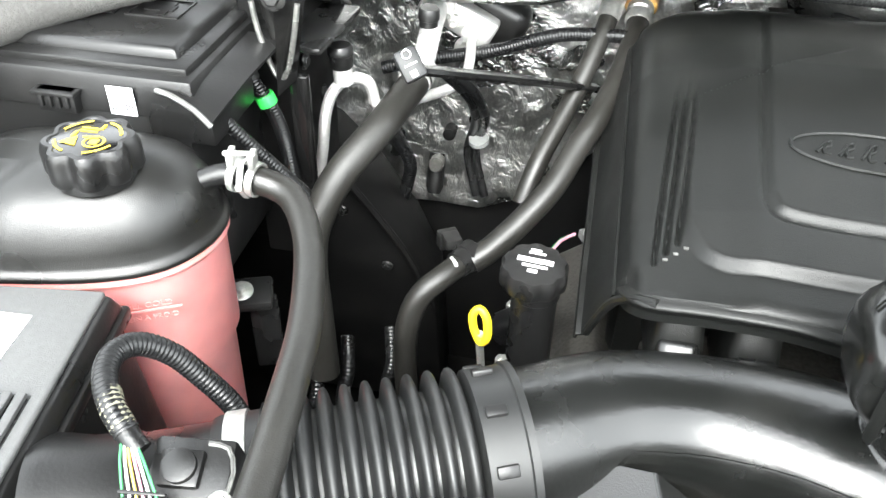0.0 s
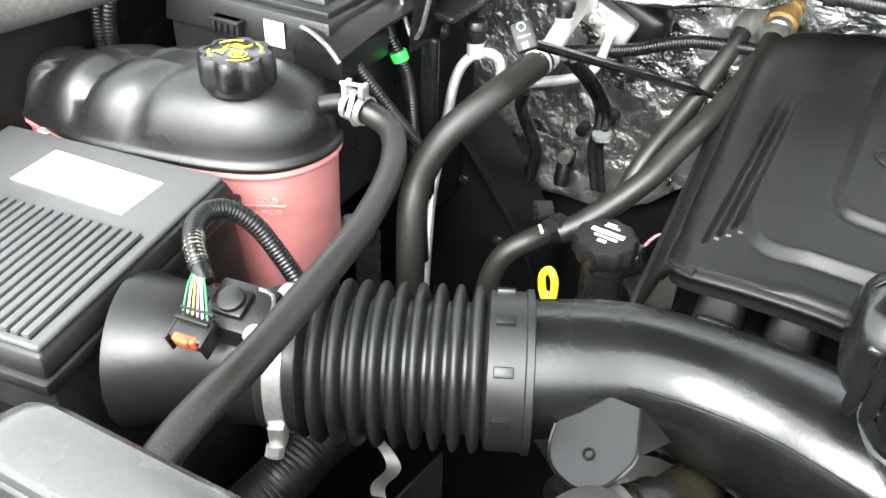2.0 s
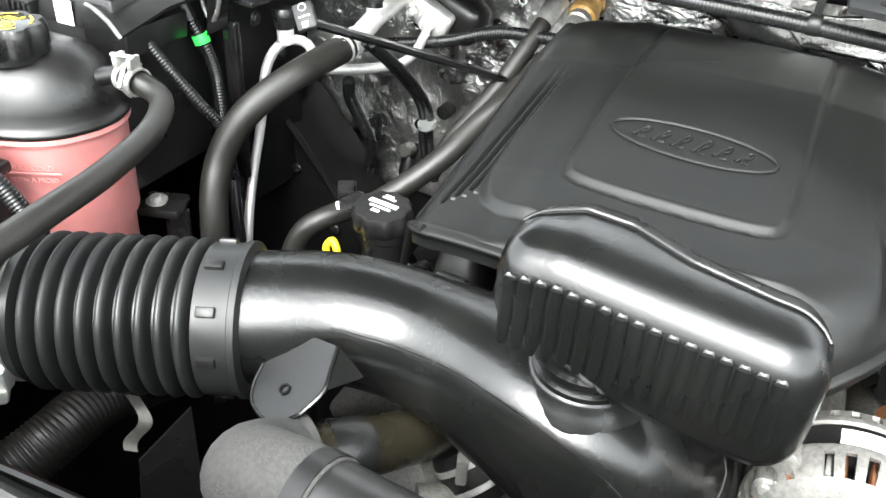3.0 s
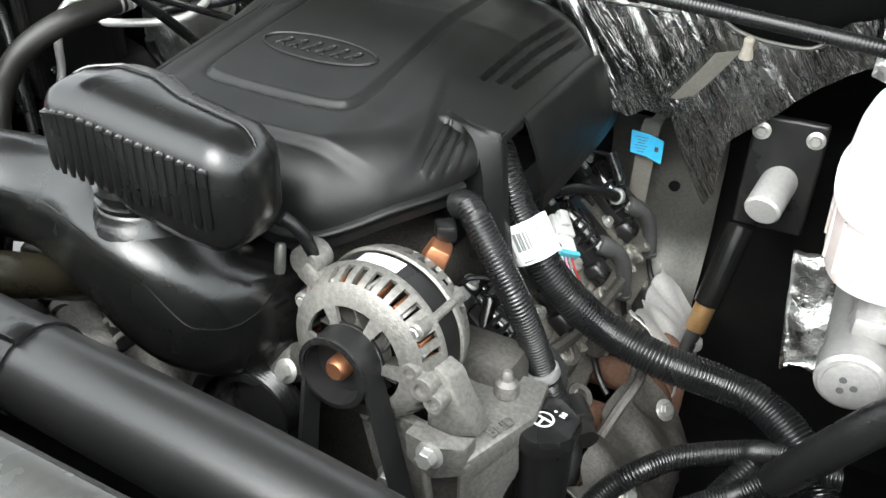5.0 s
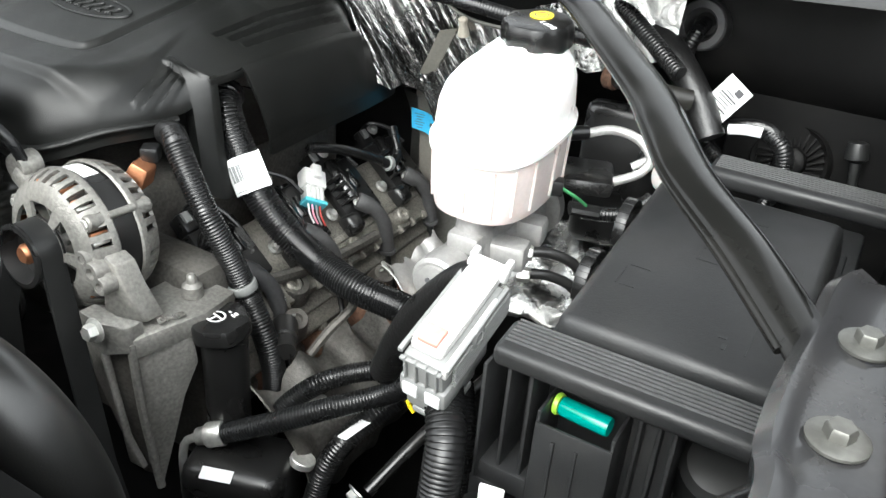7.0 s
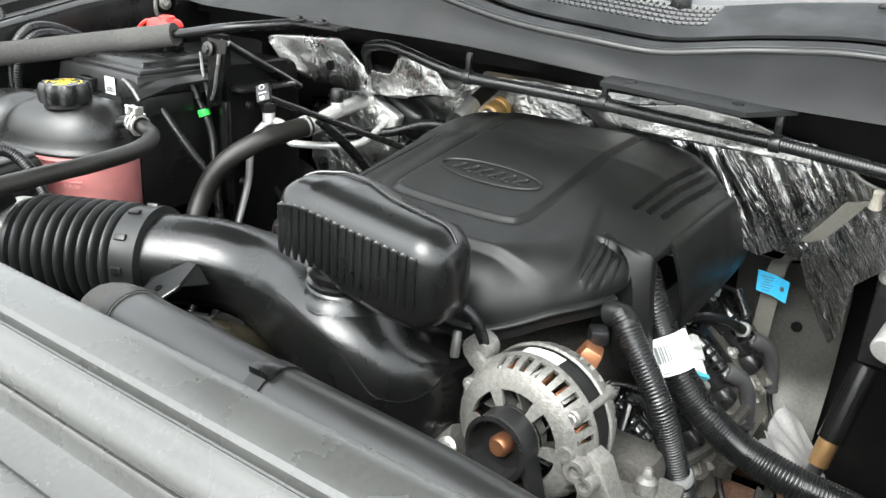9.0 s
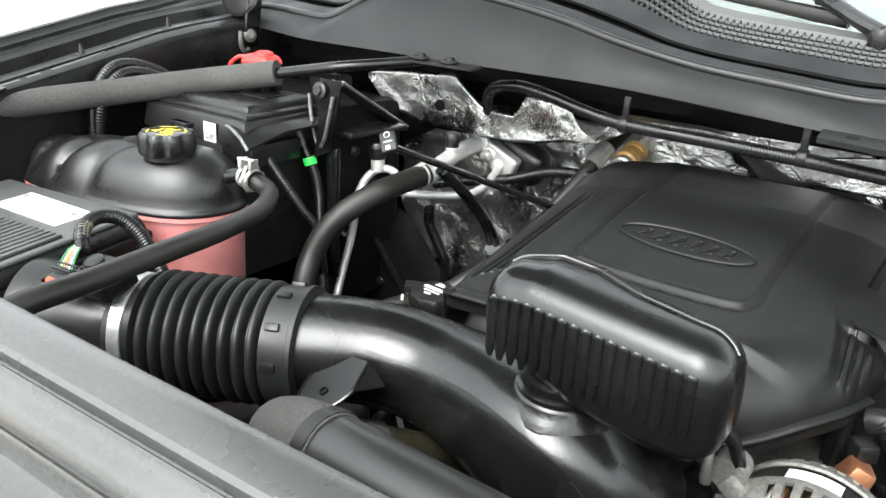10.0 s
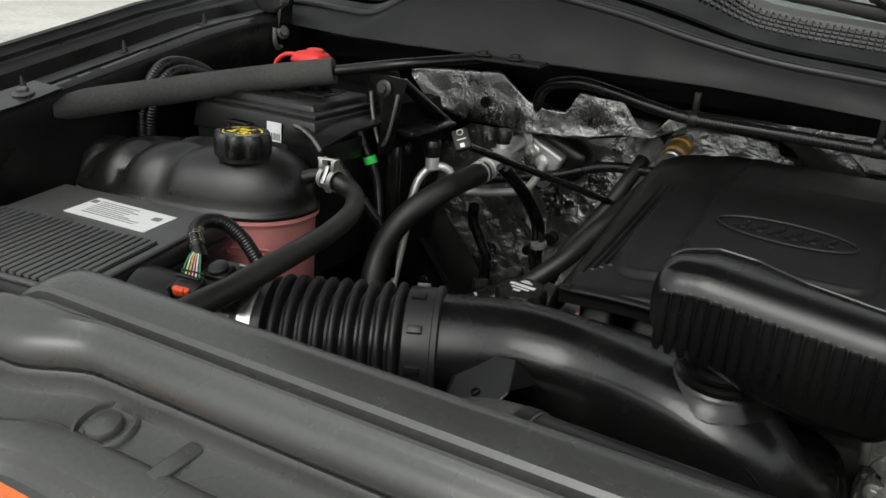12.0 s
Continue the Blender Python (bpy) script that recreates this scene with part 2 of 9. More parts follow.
_g.inputs["Transmission Weight"].default_value, _g.inputs["Roughness"].default_value, _g.inputs["IOR"].default_value = 1.0, 0.02, 1.45


# ---- building helpers ----
ORIGIN = Vector((0, 0, 0))  # where the numbers of the section in hand are counted from


def origin(x=0.0, y=0.0, z=0.0):
    ORIGIN[:] = (x, y, z)


def thing(name, base, label, category, group="", kind=""):
    ob = new(name)
    ob.empty_display_size = 0.02
    ob.location = Vector(base) + ORIGIN
    return tagged(ob, label, category, group, kind)


def part(name, bm, mat, parent=None, label="", angle=38):
    """Links a bmesh, built in world places, as one mesh object under a thing or a part."""
    me = bpy.data.meshes.new(name)
    bmesh.ops.recalc_face_normals(bm, faces=bm.faces)
    bmesh.ops.translate(bm, vec=ORIGIN, verts=bm.verts)
    bm.to_mesh(me)
    bm.free()
    me.materials.append(mat)
    me.shade_smooth()
    me.set_sharp_from_angle(angle=radians(angle))
    ob = new(name, me)
    if parent is not None:
        ob.parent = parent
        if parent.type == "EMPTY":
            ob.matrix_parent_inverse = Matrix.Translation(parent.location).inverted()
    return tagged(ob, label)


def solo(name, bm, mat, label, category, group="", kind="", angle=38):
    """A thing that is one mesh."""
    return tagged(part(name, bm, mat, None, "", angle), label, category, group, kind)


def spline(pts, step=0.008):
    """Evenly spaced points on a Catmull-Rom curve through pts."""
    p = [Vector(q) for q in pts]
    p = [p[0] * 2 - p[1], *p, p[-1] * 2 - p[-2]]
    out = []
    for a, b, c, d in zip(p, p[1:], p[2:], p[3:]):
        k = max(2, int((c - b).length / step))
        for i in range(k):
            t = i / k
            out.append(0.5 * (2 * b + (c - a) * t + (2 * a - 5 * b + 4 * c - d) * t * t + (3 * b - a - 3 * c + d) * t ** 3))
    return out + [p[-2]]


def even(path, step):
    """The same path with a point every step metres."""
    out, carry = [path[0]], 0.0
    for a, b in zip(path, path[1:]):
        length = (b - a).length
        s = step - carry
        while s <= length:
            out.append(a.lerp(b, s / length))
            s += step
        carry = (carry + length) % step if length else carry
    return out


def sweep(bm, path, radii, segs=12, flat=1.0, up=None, cap=True):
    """A tube along path. radii: one radius, or one for each point. flat: height over width."""
    n = len(path)
    rr = radii if hasattr(radii, "__len__") else [radii] * n
    tang = [(path[min(i + 1, n - 1)] - path[max(i - 1, 0)]).normalized() for i in range(n)]
    side = tang[0].cross(Vector(up) if up else (Vector((0, 0, 1)) if abs(tang[0].z) < 0.9 else Vector((0, 1, 0)))).normalized()
    rows = []
    for i in range(n):
        side = (side - tang[i] * side.dot(tang[i])).normalized()
        if up:
            s2 = tang[i].cross(Vector(up))
            side = s2.normalized() if s2.length > 1e-4 else side
        over = side.cross(tang[i])
        rows.append([bm.verts.new(path[i] + rr[i] * (math.cos(a) * side + flat * math.sin(a) * over))
                     for a in (2 * math.pi * k / segs for k in range(segs))])
    for r, q in zip(rows, rows[1:]):
        for k in range(segs):
            bm.faces.new((r[k], r[(k + 1) % segs], q[(k + 1) % segs], q[k]))
    if cap:
        bm.faces.new(rows[0][::-1])
        bm.faces.new(rows[-1])
    return rows


def hose_mesh(pts, r, segs=14, step=0.008, flat=1.0, up=None):
    bm = bmesh.new()
    sweep(bm, spline(pts, step), r, segs, flat, up)
    return bm


def loom_mesh(pts, r, pitch=0.0036, depth=0.075, segs=14):
    """Corrugated split loom: raised rings with narrow valleys."""
    bm = bmesh.new()
    path = even(spline(pts, 0.004), pitch / 4)
    sweep(bm, path, [r * (1.0 if i % 4 in (1, 2) else (1 - depth if i % 4 == 3 else 1 - depth * 0.85)) for i in range(len(path))], segs)
    return bm


def block(bm, centre, size, turn=None, bevel=0.002, seg=2, taper=None):
    """A box with rounded edges. turn: a 3x3 or degrees about z. taper: (x, y) scale of its top."""
    t = bmesh.new()
    bmesh.ops.create_cube(t, size=1)
    for v in t.verts:
        if taper and v.co.z > 0:
            v.co.x *= taper[0]
            v.co.y *= taper[1]
        v.co = Vector((v.co.x * size[0], v.co.y * size[1], v.co.z * size[2]))
    if bevel:
        bmesh.ops.bevel(t, geom=t.edges[:], offset=min(bevel, 0.45 * min(size)), segments=seg, affect="EDGES", profile=0.5, clamp_overlap=True)
    rot = turn if isinstance(turn, Matrix) else Matrix.Rotation(radians(turn or 0), 3, "Z")
    bmesh.ops.transform(t, matrix=Matrix.Translation(centre) @ rot.to_4x4(), verts=t.verts)
    merge(bm, t)


def merge(bm, t):
    me = bpy.data.meshes.new("tmp")
    t.to_mesh(me)
    t.free()
    bm.from_mesh(me)
    bpy.data.meshes.remove(me)


def toward(axis, up=(0, 0, 1)):
    """A 3x3 whose z is axis and whose y leans to up."""
    z = Vector(axis).normalized()
    x = Vector(up).cross(z)
    if x.length < 1e-4:
        x = Vector((1, 0, 0)).cross(z)
    x.normalize()
    return Matrix((x, z.cross(x), z)).transposed()


def lathe(bm, centre, axis, profile, segs=24, wave=0, wave_depth=0.0, up=(0, 0, 1)):
    """Turns (radius, height) pairs about an axis. wave: the number of grip lobes."""
    rot = toward(axis, up)
    rows = []
    for r, h in profile:
        ring = []
        for k in range(segs):
            a = 2 * math.pi * k / segs
            q = r * (1 - wave_depth * (0.5 + 0.5 * math.cos(wave * a)) ** 1.6) if wave and r > profile[0][0] * 0.5 else r
            ring.append(bm.verts.new(Vector(centre) + rot @ Vector((q * math.cos(a), q * math.sin(a), h))))
        rows.append(ring)
    for p, q in zip(rows, rows[1:]):
        for k in range(segs):
            bm.faces.new((p[k], p[(k + 1) % segs], q[(k + 1) % segs], q[k]))
    bm.faces.new(rows[0][::-1])
    bm.faces.new(rows[-1])


def lathed(centre, axis, profile, segs=24, **kw):
    bm = bmesh.new()
    lathe(bm, centre, axis, profile, segs, **kw)
    return bm


def blocked(*args, **kw):
    bm = bmesh.new()
    block(bm, *args, **kw)
    return bm


def loft(bm, rings, cap=True, closed=True):
    rows = [[bm.verts.new(p) for p in ring] for ring in rings]
    n = len(rows[0])
    for p, q in zip(rows, rows[1:]):
        for k in range(n if closed else n - 1):
            bm.faces.new((p[k], p[(k + 1) % n], q[(k + 1) % n], q[k]))
    if cap and closed:
        bm.faces.new(rows[0][::-1])
        bm.faces.new(rows[-1])
    return rows


def sheet(rows, thick=0.0, side=None):
    """A surface from rows of points, given a thickness along its normals (or along side)."""
    bm = bmesh.new()
    grid = [[bm.verts.new(p) for p in r] for r in rows]
    for a, b in zip(grid, grid[1:]):
        for i in range(len(a) - 1):
            bm.faces.new((a[i], a[i + 1], b[i + 1], b[i]))
    if thick:
        bmesh.ops.recalc_face_normals(bm, faces=bm.faces)
        bmesh.ops.solidify(bm, geom=bm.faces[:], thickness=thick)
    return bm


def smooth(a, b, x):
    t = min(max((x - a) / (b - a), 0.0), 1.0)
    return t * t * (3 - 2 * t)


def table(x, pairs):
    """Straight-line lookup in (x, value) pairs."""
    if x <= pairs[0][0]:
        return pairs[0][1]
    for (x0, v0), (x1, v1) in zip(pairs, pairs[1:]):
        if x <= x1:
            return v0 + (v1 - v0) * (x - x0) / (x1 - x0)
    return pairs[-1][1]


def bolt_mesh(centre, axis, r=0.007, h=0.006, washer=0.0):
    bm = bmesh.new()
    if washer:
        lathe(bm, centre, axis, [(washer, 0), (washer, 0.0016), (washer * 0.8, 0.003)], 24)
    lathe(bm, centre, axis, [(r, 0.001), (r, h * 0.85), (r * 0.85, h)], 6)
    return bm


def lettering(name, text, centre, normal, up, size, mat, parent, height=0.0006):
    """Raised letters in the built-in font."""
    cu = bpy.data.curves.new(name, "FONT")
    cu.body, cu.size, cu.extrude, cu.align_x, cu.align_y = text, size, height, "CENTER", "CENTER"
    tmp = bpy.data.objects.new(name, cu)
    me = bpy.data.meshes.new_from_object(tmp)
    bpy.data.objects.remove(tmp)
    bm = bmesh.new()
    bm.from_mesh(me)
    bpy.data.meshes.remove(me)
    bmesh.ops.transform(bm, matrix=Matrix.Translation(centre) @ toward(normal, up).to_4x4(), verts=bm.verts)
    return part(name, bm, mat, parent)


def bars(bm, centre, normal, up, rows, height=0.0005):
    """Printed lines as flat bars: rows of (x, y, width, height) on a plane."""
    rot = toward(normal, up)
    for x, y, w, h in rows:
        block(bm, Vector(centre) + rot @ Vector((x, y, height / 2)), (w, h, height), rot, bevel=0)


# ---- ground and the truck's body round the engine bay ----
def flat(x0, x1, y0, y1, z):
    bm = bmesh.new()
    bm.faces.new([bm.verts.new(p) for p in ((x0, y0, z), (x1, y0, z), (x1, y1, z), (x0, y1, z))])
    return bm


solo("ground", flat(-150, 150, -150, 150, 0.0), M_GROUND, "pale sunlit concrete yard round the truck", "ground", kind="structure")
solo("splash_shield", blocked((0.28, 0.55, 0.58), (1.9, 1.3, 0.02)), M_LINER, "black plastic shield under the engine", "engine bay floor", kind="structure")


def fender(side):
    """The inner flange, gutter and rolled outer edge of a front wing, from the nose past the hood hinge."""
    mid = 0.28
    rows = []
    for y in (-0.12, 0.0, 0.1, 0.2, 0.3, 0.37, 0.45, 0.52, 0.6, 0.68, 0.75, 0.83, 0.9, 1.0, 1.1, 1.35):
        z = table(y, [(-0.2, 1.235), (0.37, 1.327), (0.56, 1.366), (0.71, 1.398), (0.9, 1.418), (1.1, 1.425), (1.35, 1.43)])
        o = table(y, [(-0.2, 1.20), (0.42, 1.335), (0.7, 1.422), (0.95, 1.472), (1.1, 1.49), (1.35, 1.5)])
        o = max(o, z + 0.03)
        w = 0.085 if side > 0 else 0.0
        prof = [(0.850, 0.62), (0.850, z - 0.06), (0.846, z - 0.012), (0.850, z - 0.003), (0.858, z), (0.870, z + 0.0015), (0.872, z + 0.004), (0.876, z + 0.0045), (0.879, z + 0.001), (0.905, z + 0.002), (0.909, z - 0.003), (0.915, z - 0.004), (0.919, z + 0.004), (0.926, z + 0.014),
                (0.936, z + 0.25 * (o - z)), (0.940, z + 0.34 * (o - z)), (0.952, z + 0.4 * (o - z)), (0.958, z + 0.55 * (o - z)), (0.972, o - 0.014), (0.976, o - 0.009), (0.984, o - 0.006), (0.99, o), (1.0, o + 0.001), (1.008, o - 0.004), (1.012, o - 0.015), (1.05, o - 0.12), (1.07, 0.75), (1.07, 0.0)]
        rows.append([(mid + side * (x + w), y, zz) for x, zz in prof])
    return sheet(rows, 0.0)


origin(0.002, -0.013, 0.016)
for s_, n_ in ((-1, "wall_right_wing"), (1, "wall_left_wing")):
    solo(n_, fender(s_), M_ECOAT, "glossy black painted front wing with inner flange", "fender", kind="structure", angle=30)
for s_, n_ in ((-1, "wall_right_pillar"), (1, "wall_left_pillar")):
    solo(n_, blocked((0.28 + s_ * 0.84, 1.1425 + 0.0225 * s_, 1.08), (0.24, 0.30, 0.66), 0, 0.01), M_LINER, "dark body side behind the hood hinge", "pillar", kind="structure")


origin()


# Firewall: set back in the middle, stepping forward below the cowl
def firewall_y(x, z):
    w = smooth(0.34, 0.18, x)
    y = 1.07 - 0.10 * smooth(1.19 + 0.11 * w, 1.30 + 0.05 * w, z) - 0.02 * smooth(1.0, 0.75, z)
    y += 0.085 * smooth(0.3, 0.55, x) * smooth(1.25, 1.1, z)
    y -= 0.03 * smooth(-0.25, -0.45, x)
    return y


solo("wall_firewall", sheet([[(x, firewall_y(x, z), z) for x in np.linspace(-0.62, 1.27, 63)] for z in np.linspace(0.58, 1.389, 31)], -0.01), M_LINER,
     "black painted steel firewall behind the engine", "firewall", kind="structure")
solo("wall_cowl_box", blocked((0.28, 1.0, 1.392), (1.72, 0.18, 0.012), bevel=0), M_LINER, "dark hollow under the cowl panel", "cowl", kind="structure")
solo("wall_radiator", blocked((0.28, 0.17, 0.88), (1.62, 0.05, 0.56)), M_LINER, "black radiator and fan shroud wall at the nose", "radiator", kind="structure")

origin(0.002, -0.009, 0.010)
# Cowl: front face, rubber lip, grille and windscreen
LIP = [(-0.60, 0.90, 1.437), (-0.53, 0.885, 1.438), (-0.46, 0.87, 1.436), (-0.40, 0.865, 1.437), (-0.35, 0.872, 1.463), (-0.30, 0.878, 1.485), (-0.24, 0.878, 1.496), (-0.12, 0.872, 1.490),
       (0.0, 0.86, 1.474), (0.1, 0.845, 1.454), (0.2, 0.838, 1.438), (0.3, 0.838, 1.430), (0.39, 0.852, 1.423), (0.45, 0.866, 1.429), (0.5, 0.874, 1.436), (0.56, 0.879, 1.442), (0.615, 0.879, 1.446), (0.71, 0.879, 1.444),
       (0.78, 0.879, 1.44), (0.9, 0.875, 1.432), (1.0, 0.876, 1.425), (1.16, 0.9, 1.42)]
LIPS = spline(LIP, 0.012)
cowl = thing("cowl", (0.28, 0.83, 1.40), "dark grey plastic cowl panel below the windscreen", "cowl")


def cowl_low(x):
    return Vector((x, 0.812 + 0.06 * smooth(0.65, 0.9, abs(x - 0.28)), 1.404 - 0.018 * smooth(0.05, 0.5, x)))


rows_ = []
for f in (-0.12, 0.0, 0.03, 0.25, 0.5, 0.75, 0.95):
    row = []
    for p in LIPS:
        q = cowl_low(p.x).lerp(p, max(f, 0.0))
        q.y -= 0.006 * math.sin(math.pi * min(max(f, 0), 1))
        if f < 0:
            q += Vector((0, 0.012, 0.006))
        row.append(q)
    rows_.append(row)
part("face", sheet(rows_, 0.003), M_PANEL, cowl)
for dy, dz, r in ((0.0, 0.0, 0.0062), (0.017, 0.0045, 0.0048)):
    bm = bmesh.new()
    sweep(bm, [p + Vector((0, dy, dz)) for p in LIPS], r, 12)
    part("seal", bm, M_BELLOWS, cowl, "black rubber hood seal along the panel edge")


def deck(x, f):
    """The grille deck from the seal back to the glass: wide on the far side, narrower past the step."""
    k = min(range(len(LIPS)), key=lambda i: abs(LIPS[i].x - x))
    k = min(max(k, 1), len(LIPS) - 2)
    a0, a1 = LIPS[k - 1], LIPS[k + 1]
    a = a0.lerp(a1, min(1.0, max(0.0, (x - a0.x) / max(a1.x - a0.x, 1e-4))))
    w = smooth(0.17, 0.07, x)
    reach, rise = 0.145 + 0.027 * w, 0.050 + 0.025 * w
    low = a + Vector((0, 0.006, 0.002))
    # left of the step the far edge runs straight while the seal dips
    return low + Vector((0, reach * f, rise * f + 0.0012 * math.sin(math.pi * f)))


part("deck_frame", sheet([[deck(x, f) + Vector((0, 0, -0.014)) for x in np.linspace(-0.6, 1.14, 110)] for f in (0, 0.25, 0.5, 0.75, 1.0)], -0.003), M_LINER, cowl, "black hollow behind the grille")
for a, b in ((0.0, 0.10), (0.20, 0.44)):
    part("seal_land", sheet([[deck(x, f) for x in np.linspace(-0.6, 1.14, 130)] for f in (a, 0.5 * (a + b), b)], -0.004), M_PANEL, cowl)
part("rim", sheet([[deck(x, f) + Vector((0, 0, h)) for x in np.linspace(-0.6, 1.14, 130)] for f, h in ((0.90, -0.002), (0.905, 0.002), (0.95, 0.003), (1.0, 0.003), (1.015, 0.0), (1.02, -0.008))], -0.003), M_LID, cowl, "paler rim along the glass")
for x0, x1 in ((-0.6, -0.405), (0.428, 0.80), (1.06, 1.14)):
    part("blank_panel", sheet([[deck(x, f) for x in np.linspace(x0, x1, 24)] for f in (0.42, 0.6, 0.75, 0.91)], -0.004), M_PANEL, cowl)
GRID = ((-0.407, 0.43), (0.798, 1.062))
bm = bmesh.new()
for i in range(1, 5):
    f = 0.44 + 0.46 * i / 5
    for a, b in GRID:
        sweep(bm, [deck(x, f) for x in np.linspace(a, b, int((b - a) / 0.008))], 0.0020, 4, 1.6, (0, 0, 1))
tagged(part("grille_bar", bm, M_GRILLE, cowl, "fine grey grille bars"), kind="stuff")
bm = bmesh.new()
for a, b in GRID:
    for x in np.arange(a, b, 0.0088):
        sweep(bm, [deck(x, 0.43), deck(x, 0.67), deck(x, 0.91)], 0.0018, 4, 1.8, (0, 0, 1))
tagged(part("grille_slat", bm, M_GRILLE, cowl, "fine grey grille slats"), kind="stuff")
for x_ in (-0.05, 0.62):
    part("drain_clip", blocked(deck(x_, 0.86) + Vector((0, 0, 0.003)), (0.018, 0.028, 0.008), 0, 0.004), M_PANEL, cowl)

screen = thing("window_1", (0.28, 1.05, 1.5), "raked windscreen glass reflecting a white sky", "windscreen", kind="structure")
part("pane", sheet([[deck(x, 1.0) + Vector((0, dy, dz)) for x in np.linspace(-0.6, 1.14, 40)] for dy, dz in ((0.012, -0.002), (0.35, 0.175), (0.8, 0.43))], 0.005), M_GLASS, screen)
# the pale tone paints the sky reflection of the glass above
solo("wall_dashboard", sheet([[(x, y, z + 0.02 * smooth(0.2, -0.1, x)) for x in np.linspace(-0.5, 1.06, 24)] for y, z in ((0.985, 1.44), (1.03, 1.45), (1.034, 1.454), (1.06, 1.457), (1.064, 1.461), (1.2, 1.48), (1.6, 1.50), (1.9, 1.62))]), M_DASH, "dashboard top paled for the sky glare on the glass", "dashboard", kind="structure")

wiper = thing("wiper_arm", (0.36, 0.97, 1.49), "black windscreen wiper arm at rest on the cowl", "wiper")
part("arm", hose_mesh([(0.372, 0.985, 1.487), (0.345, 0.995, 1.497), (0.31, 1.01, 1.513), (0.25, 1.04, 1.538), (0.12, 1.11, 1.585), (-0.1, 1.2, 1.64)], 0.0135, 10, flat=0.7), M_STEEL_BLACK, wiper)
part("pivot", lathed((0.372, 0.985, 1.468), (0, -0.3, 1), [(0.014, 0), (0.014, 0.02), (0.010, 0.026)], 18), M_STEEL_BLACK, wiper)
part("hook", blocked((0.30, 1.01, 1.518), (0.03, 0.016, 0.014), -25, 0.004), M_STEEL_BLACK, wiper)
part("blade", hose_mesh([(0.33, 1.01, 1.496), (0.2, 1.035, 1.509), (0.0, 1.065, 1.53), (-0.3, 1.09, 1.545)], 0.0075, 8, flat=1.3), M_RUBBER, wiper, "rubber wiper blade on the glass")

origin()
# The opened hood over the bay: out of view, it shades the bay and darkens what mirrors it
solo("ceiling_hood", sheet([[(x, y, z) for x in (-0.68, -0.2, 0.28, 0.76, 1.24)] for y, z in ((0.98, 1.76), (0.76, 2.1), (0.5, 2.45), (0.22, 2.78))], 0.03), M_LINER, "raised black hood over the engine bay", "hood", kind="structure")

# Plain nose that closes the truck below the cover
solo("wall_nose", blocked((0.32, -0.44, 0.53), (2.1, 0.05, 1.06), bevel=0.01), M_PAINT, "plain black front of the truck below the cover", "truck front", kind="structure")

# Radiator support cover across the nose
RS = [(0.140, 1.10), (0.135, 1.20), (0.130, 1.272), (0.126, 1.292), (0.121, 1.304), (0.115, 1.3105), (0.108, 1.3128), (0.100, 1.313), (0.086, 1.3115), (0.080, 1.3095), (0.0775, 1.306), (0.0765, 1.300), (0.0745, 1.2985), (0.0725, 1.300),
      (0.0715, 1.3035), (0.0695, 1.305), (0.0675, 1.304), (0.066, 1.301), (0.064, 1.2985), (0.060, 1.296), (0.056, 1.292), (0.0535, 1.2865), (0.053, 1.2815), (0.0542, 1.2775), (0.0568, 1.2742), (0.0592, 1.2722), (0.0598, 1.2716), (0.0594, 1.2714),
      (0.0578, 1.2722), (0.0562, 1.2722), (0.0552, 1.2705), (0.0548, 1.267), (0.0544, 1.261), (0.0528, 1.2570), (0.049, 1.2548), (0.032, 1.2500), (0.029, 1.2495), (0.026, 1.2515), (0.022, 1.2520), (0.006, 1.2475), (0.001, 1.244), (-0.003, 1.236), (-0.009, 1.2315), (-0.15, 1.205), (-0.4, 1.17), (-0.41, 1.1)]
support = thing("radiator_cover", (0.3, 0.05, 1.15), "dark grey plastic cover over the radiator support", "panel")
rows_ = []
for x in [-0.300, -0.2985, -0.294, -0.287, -0.277, -0.265, -0.252, -0.238, -0.2245, -0.2235, -0.221, -0.217, -0.212, -0.206, -0.199, -0.19, -0.18, -0.17, -0.16, -0.15, -0.14, -0.13, -0.12, -0.11, -0.1, -0.09, -0.08, -0.07, -0.055, -0.04, 0.0, 0.1, 0.2, 0.4, 0.6, 0.76, 0.8, 0.84, 0.87, 0.89]:
    bend = 0.022 * smooth(-0.075, -0.135, x)
    ring = []
    for y, z in RS:
        # the crest stops in a rounded corner; the lower front runs on to the wing
        back = smooth(0.058, 0.075, y)
        end, r = -0.225 - 0.076 * (1 - back), 0.075
        k = min(1.0, max(0.0, (end + r - x) / r))
        drop = 0.16 * (1 - math.sqrt(1 - k * k)) + 0.11 * (1 - math.sqrt(max(0, 1 - max(0.0, (x - 0.78) / 0.111) ** 2)))
        ring.append((x, y - 0.22 * drop * back - bend * smooth(0.074, 0.062, y) * smooth(-0.05, 0.02, y), max(z - drop, 1.08)))
    rows_.append(ring)
shell = part("shell", sheet(rows_), M_SUPPORT, support, angle=25)
for x_ in (-0.051, 0.211, 0.472, 0.732):
    bm = bmesh.new()
    lathe(bm, (x_, 0.0385, 1.2530), (0, -0.28, 1), [(0.0225, -0.004), (0.0225, 0.0000), (0.0205, 0.0028), (0.0185, 0.0028), (0.0170, -0.001), (0.0165, -0.0005), (0.0100, -0.001)], 48)
    part("fastener_well", bm, M_SUPPORT, support)
    part("push_pin", lathed((x_, 0.0385, 1.2520), (0, -0.28, 1), [(0.0125, -0.004), (0.0125, 0.003), (0.0112, 0.0055), (0.004, 0.0075)], 32), M_SUPPORT, support, "round black push pin")
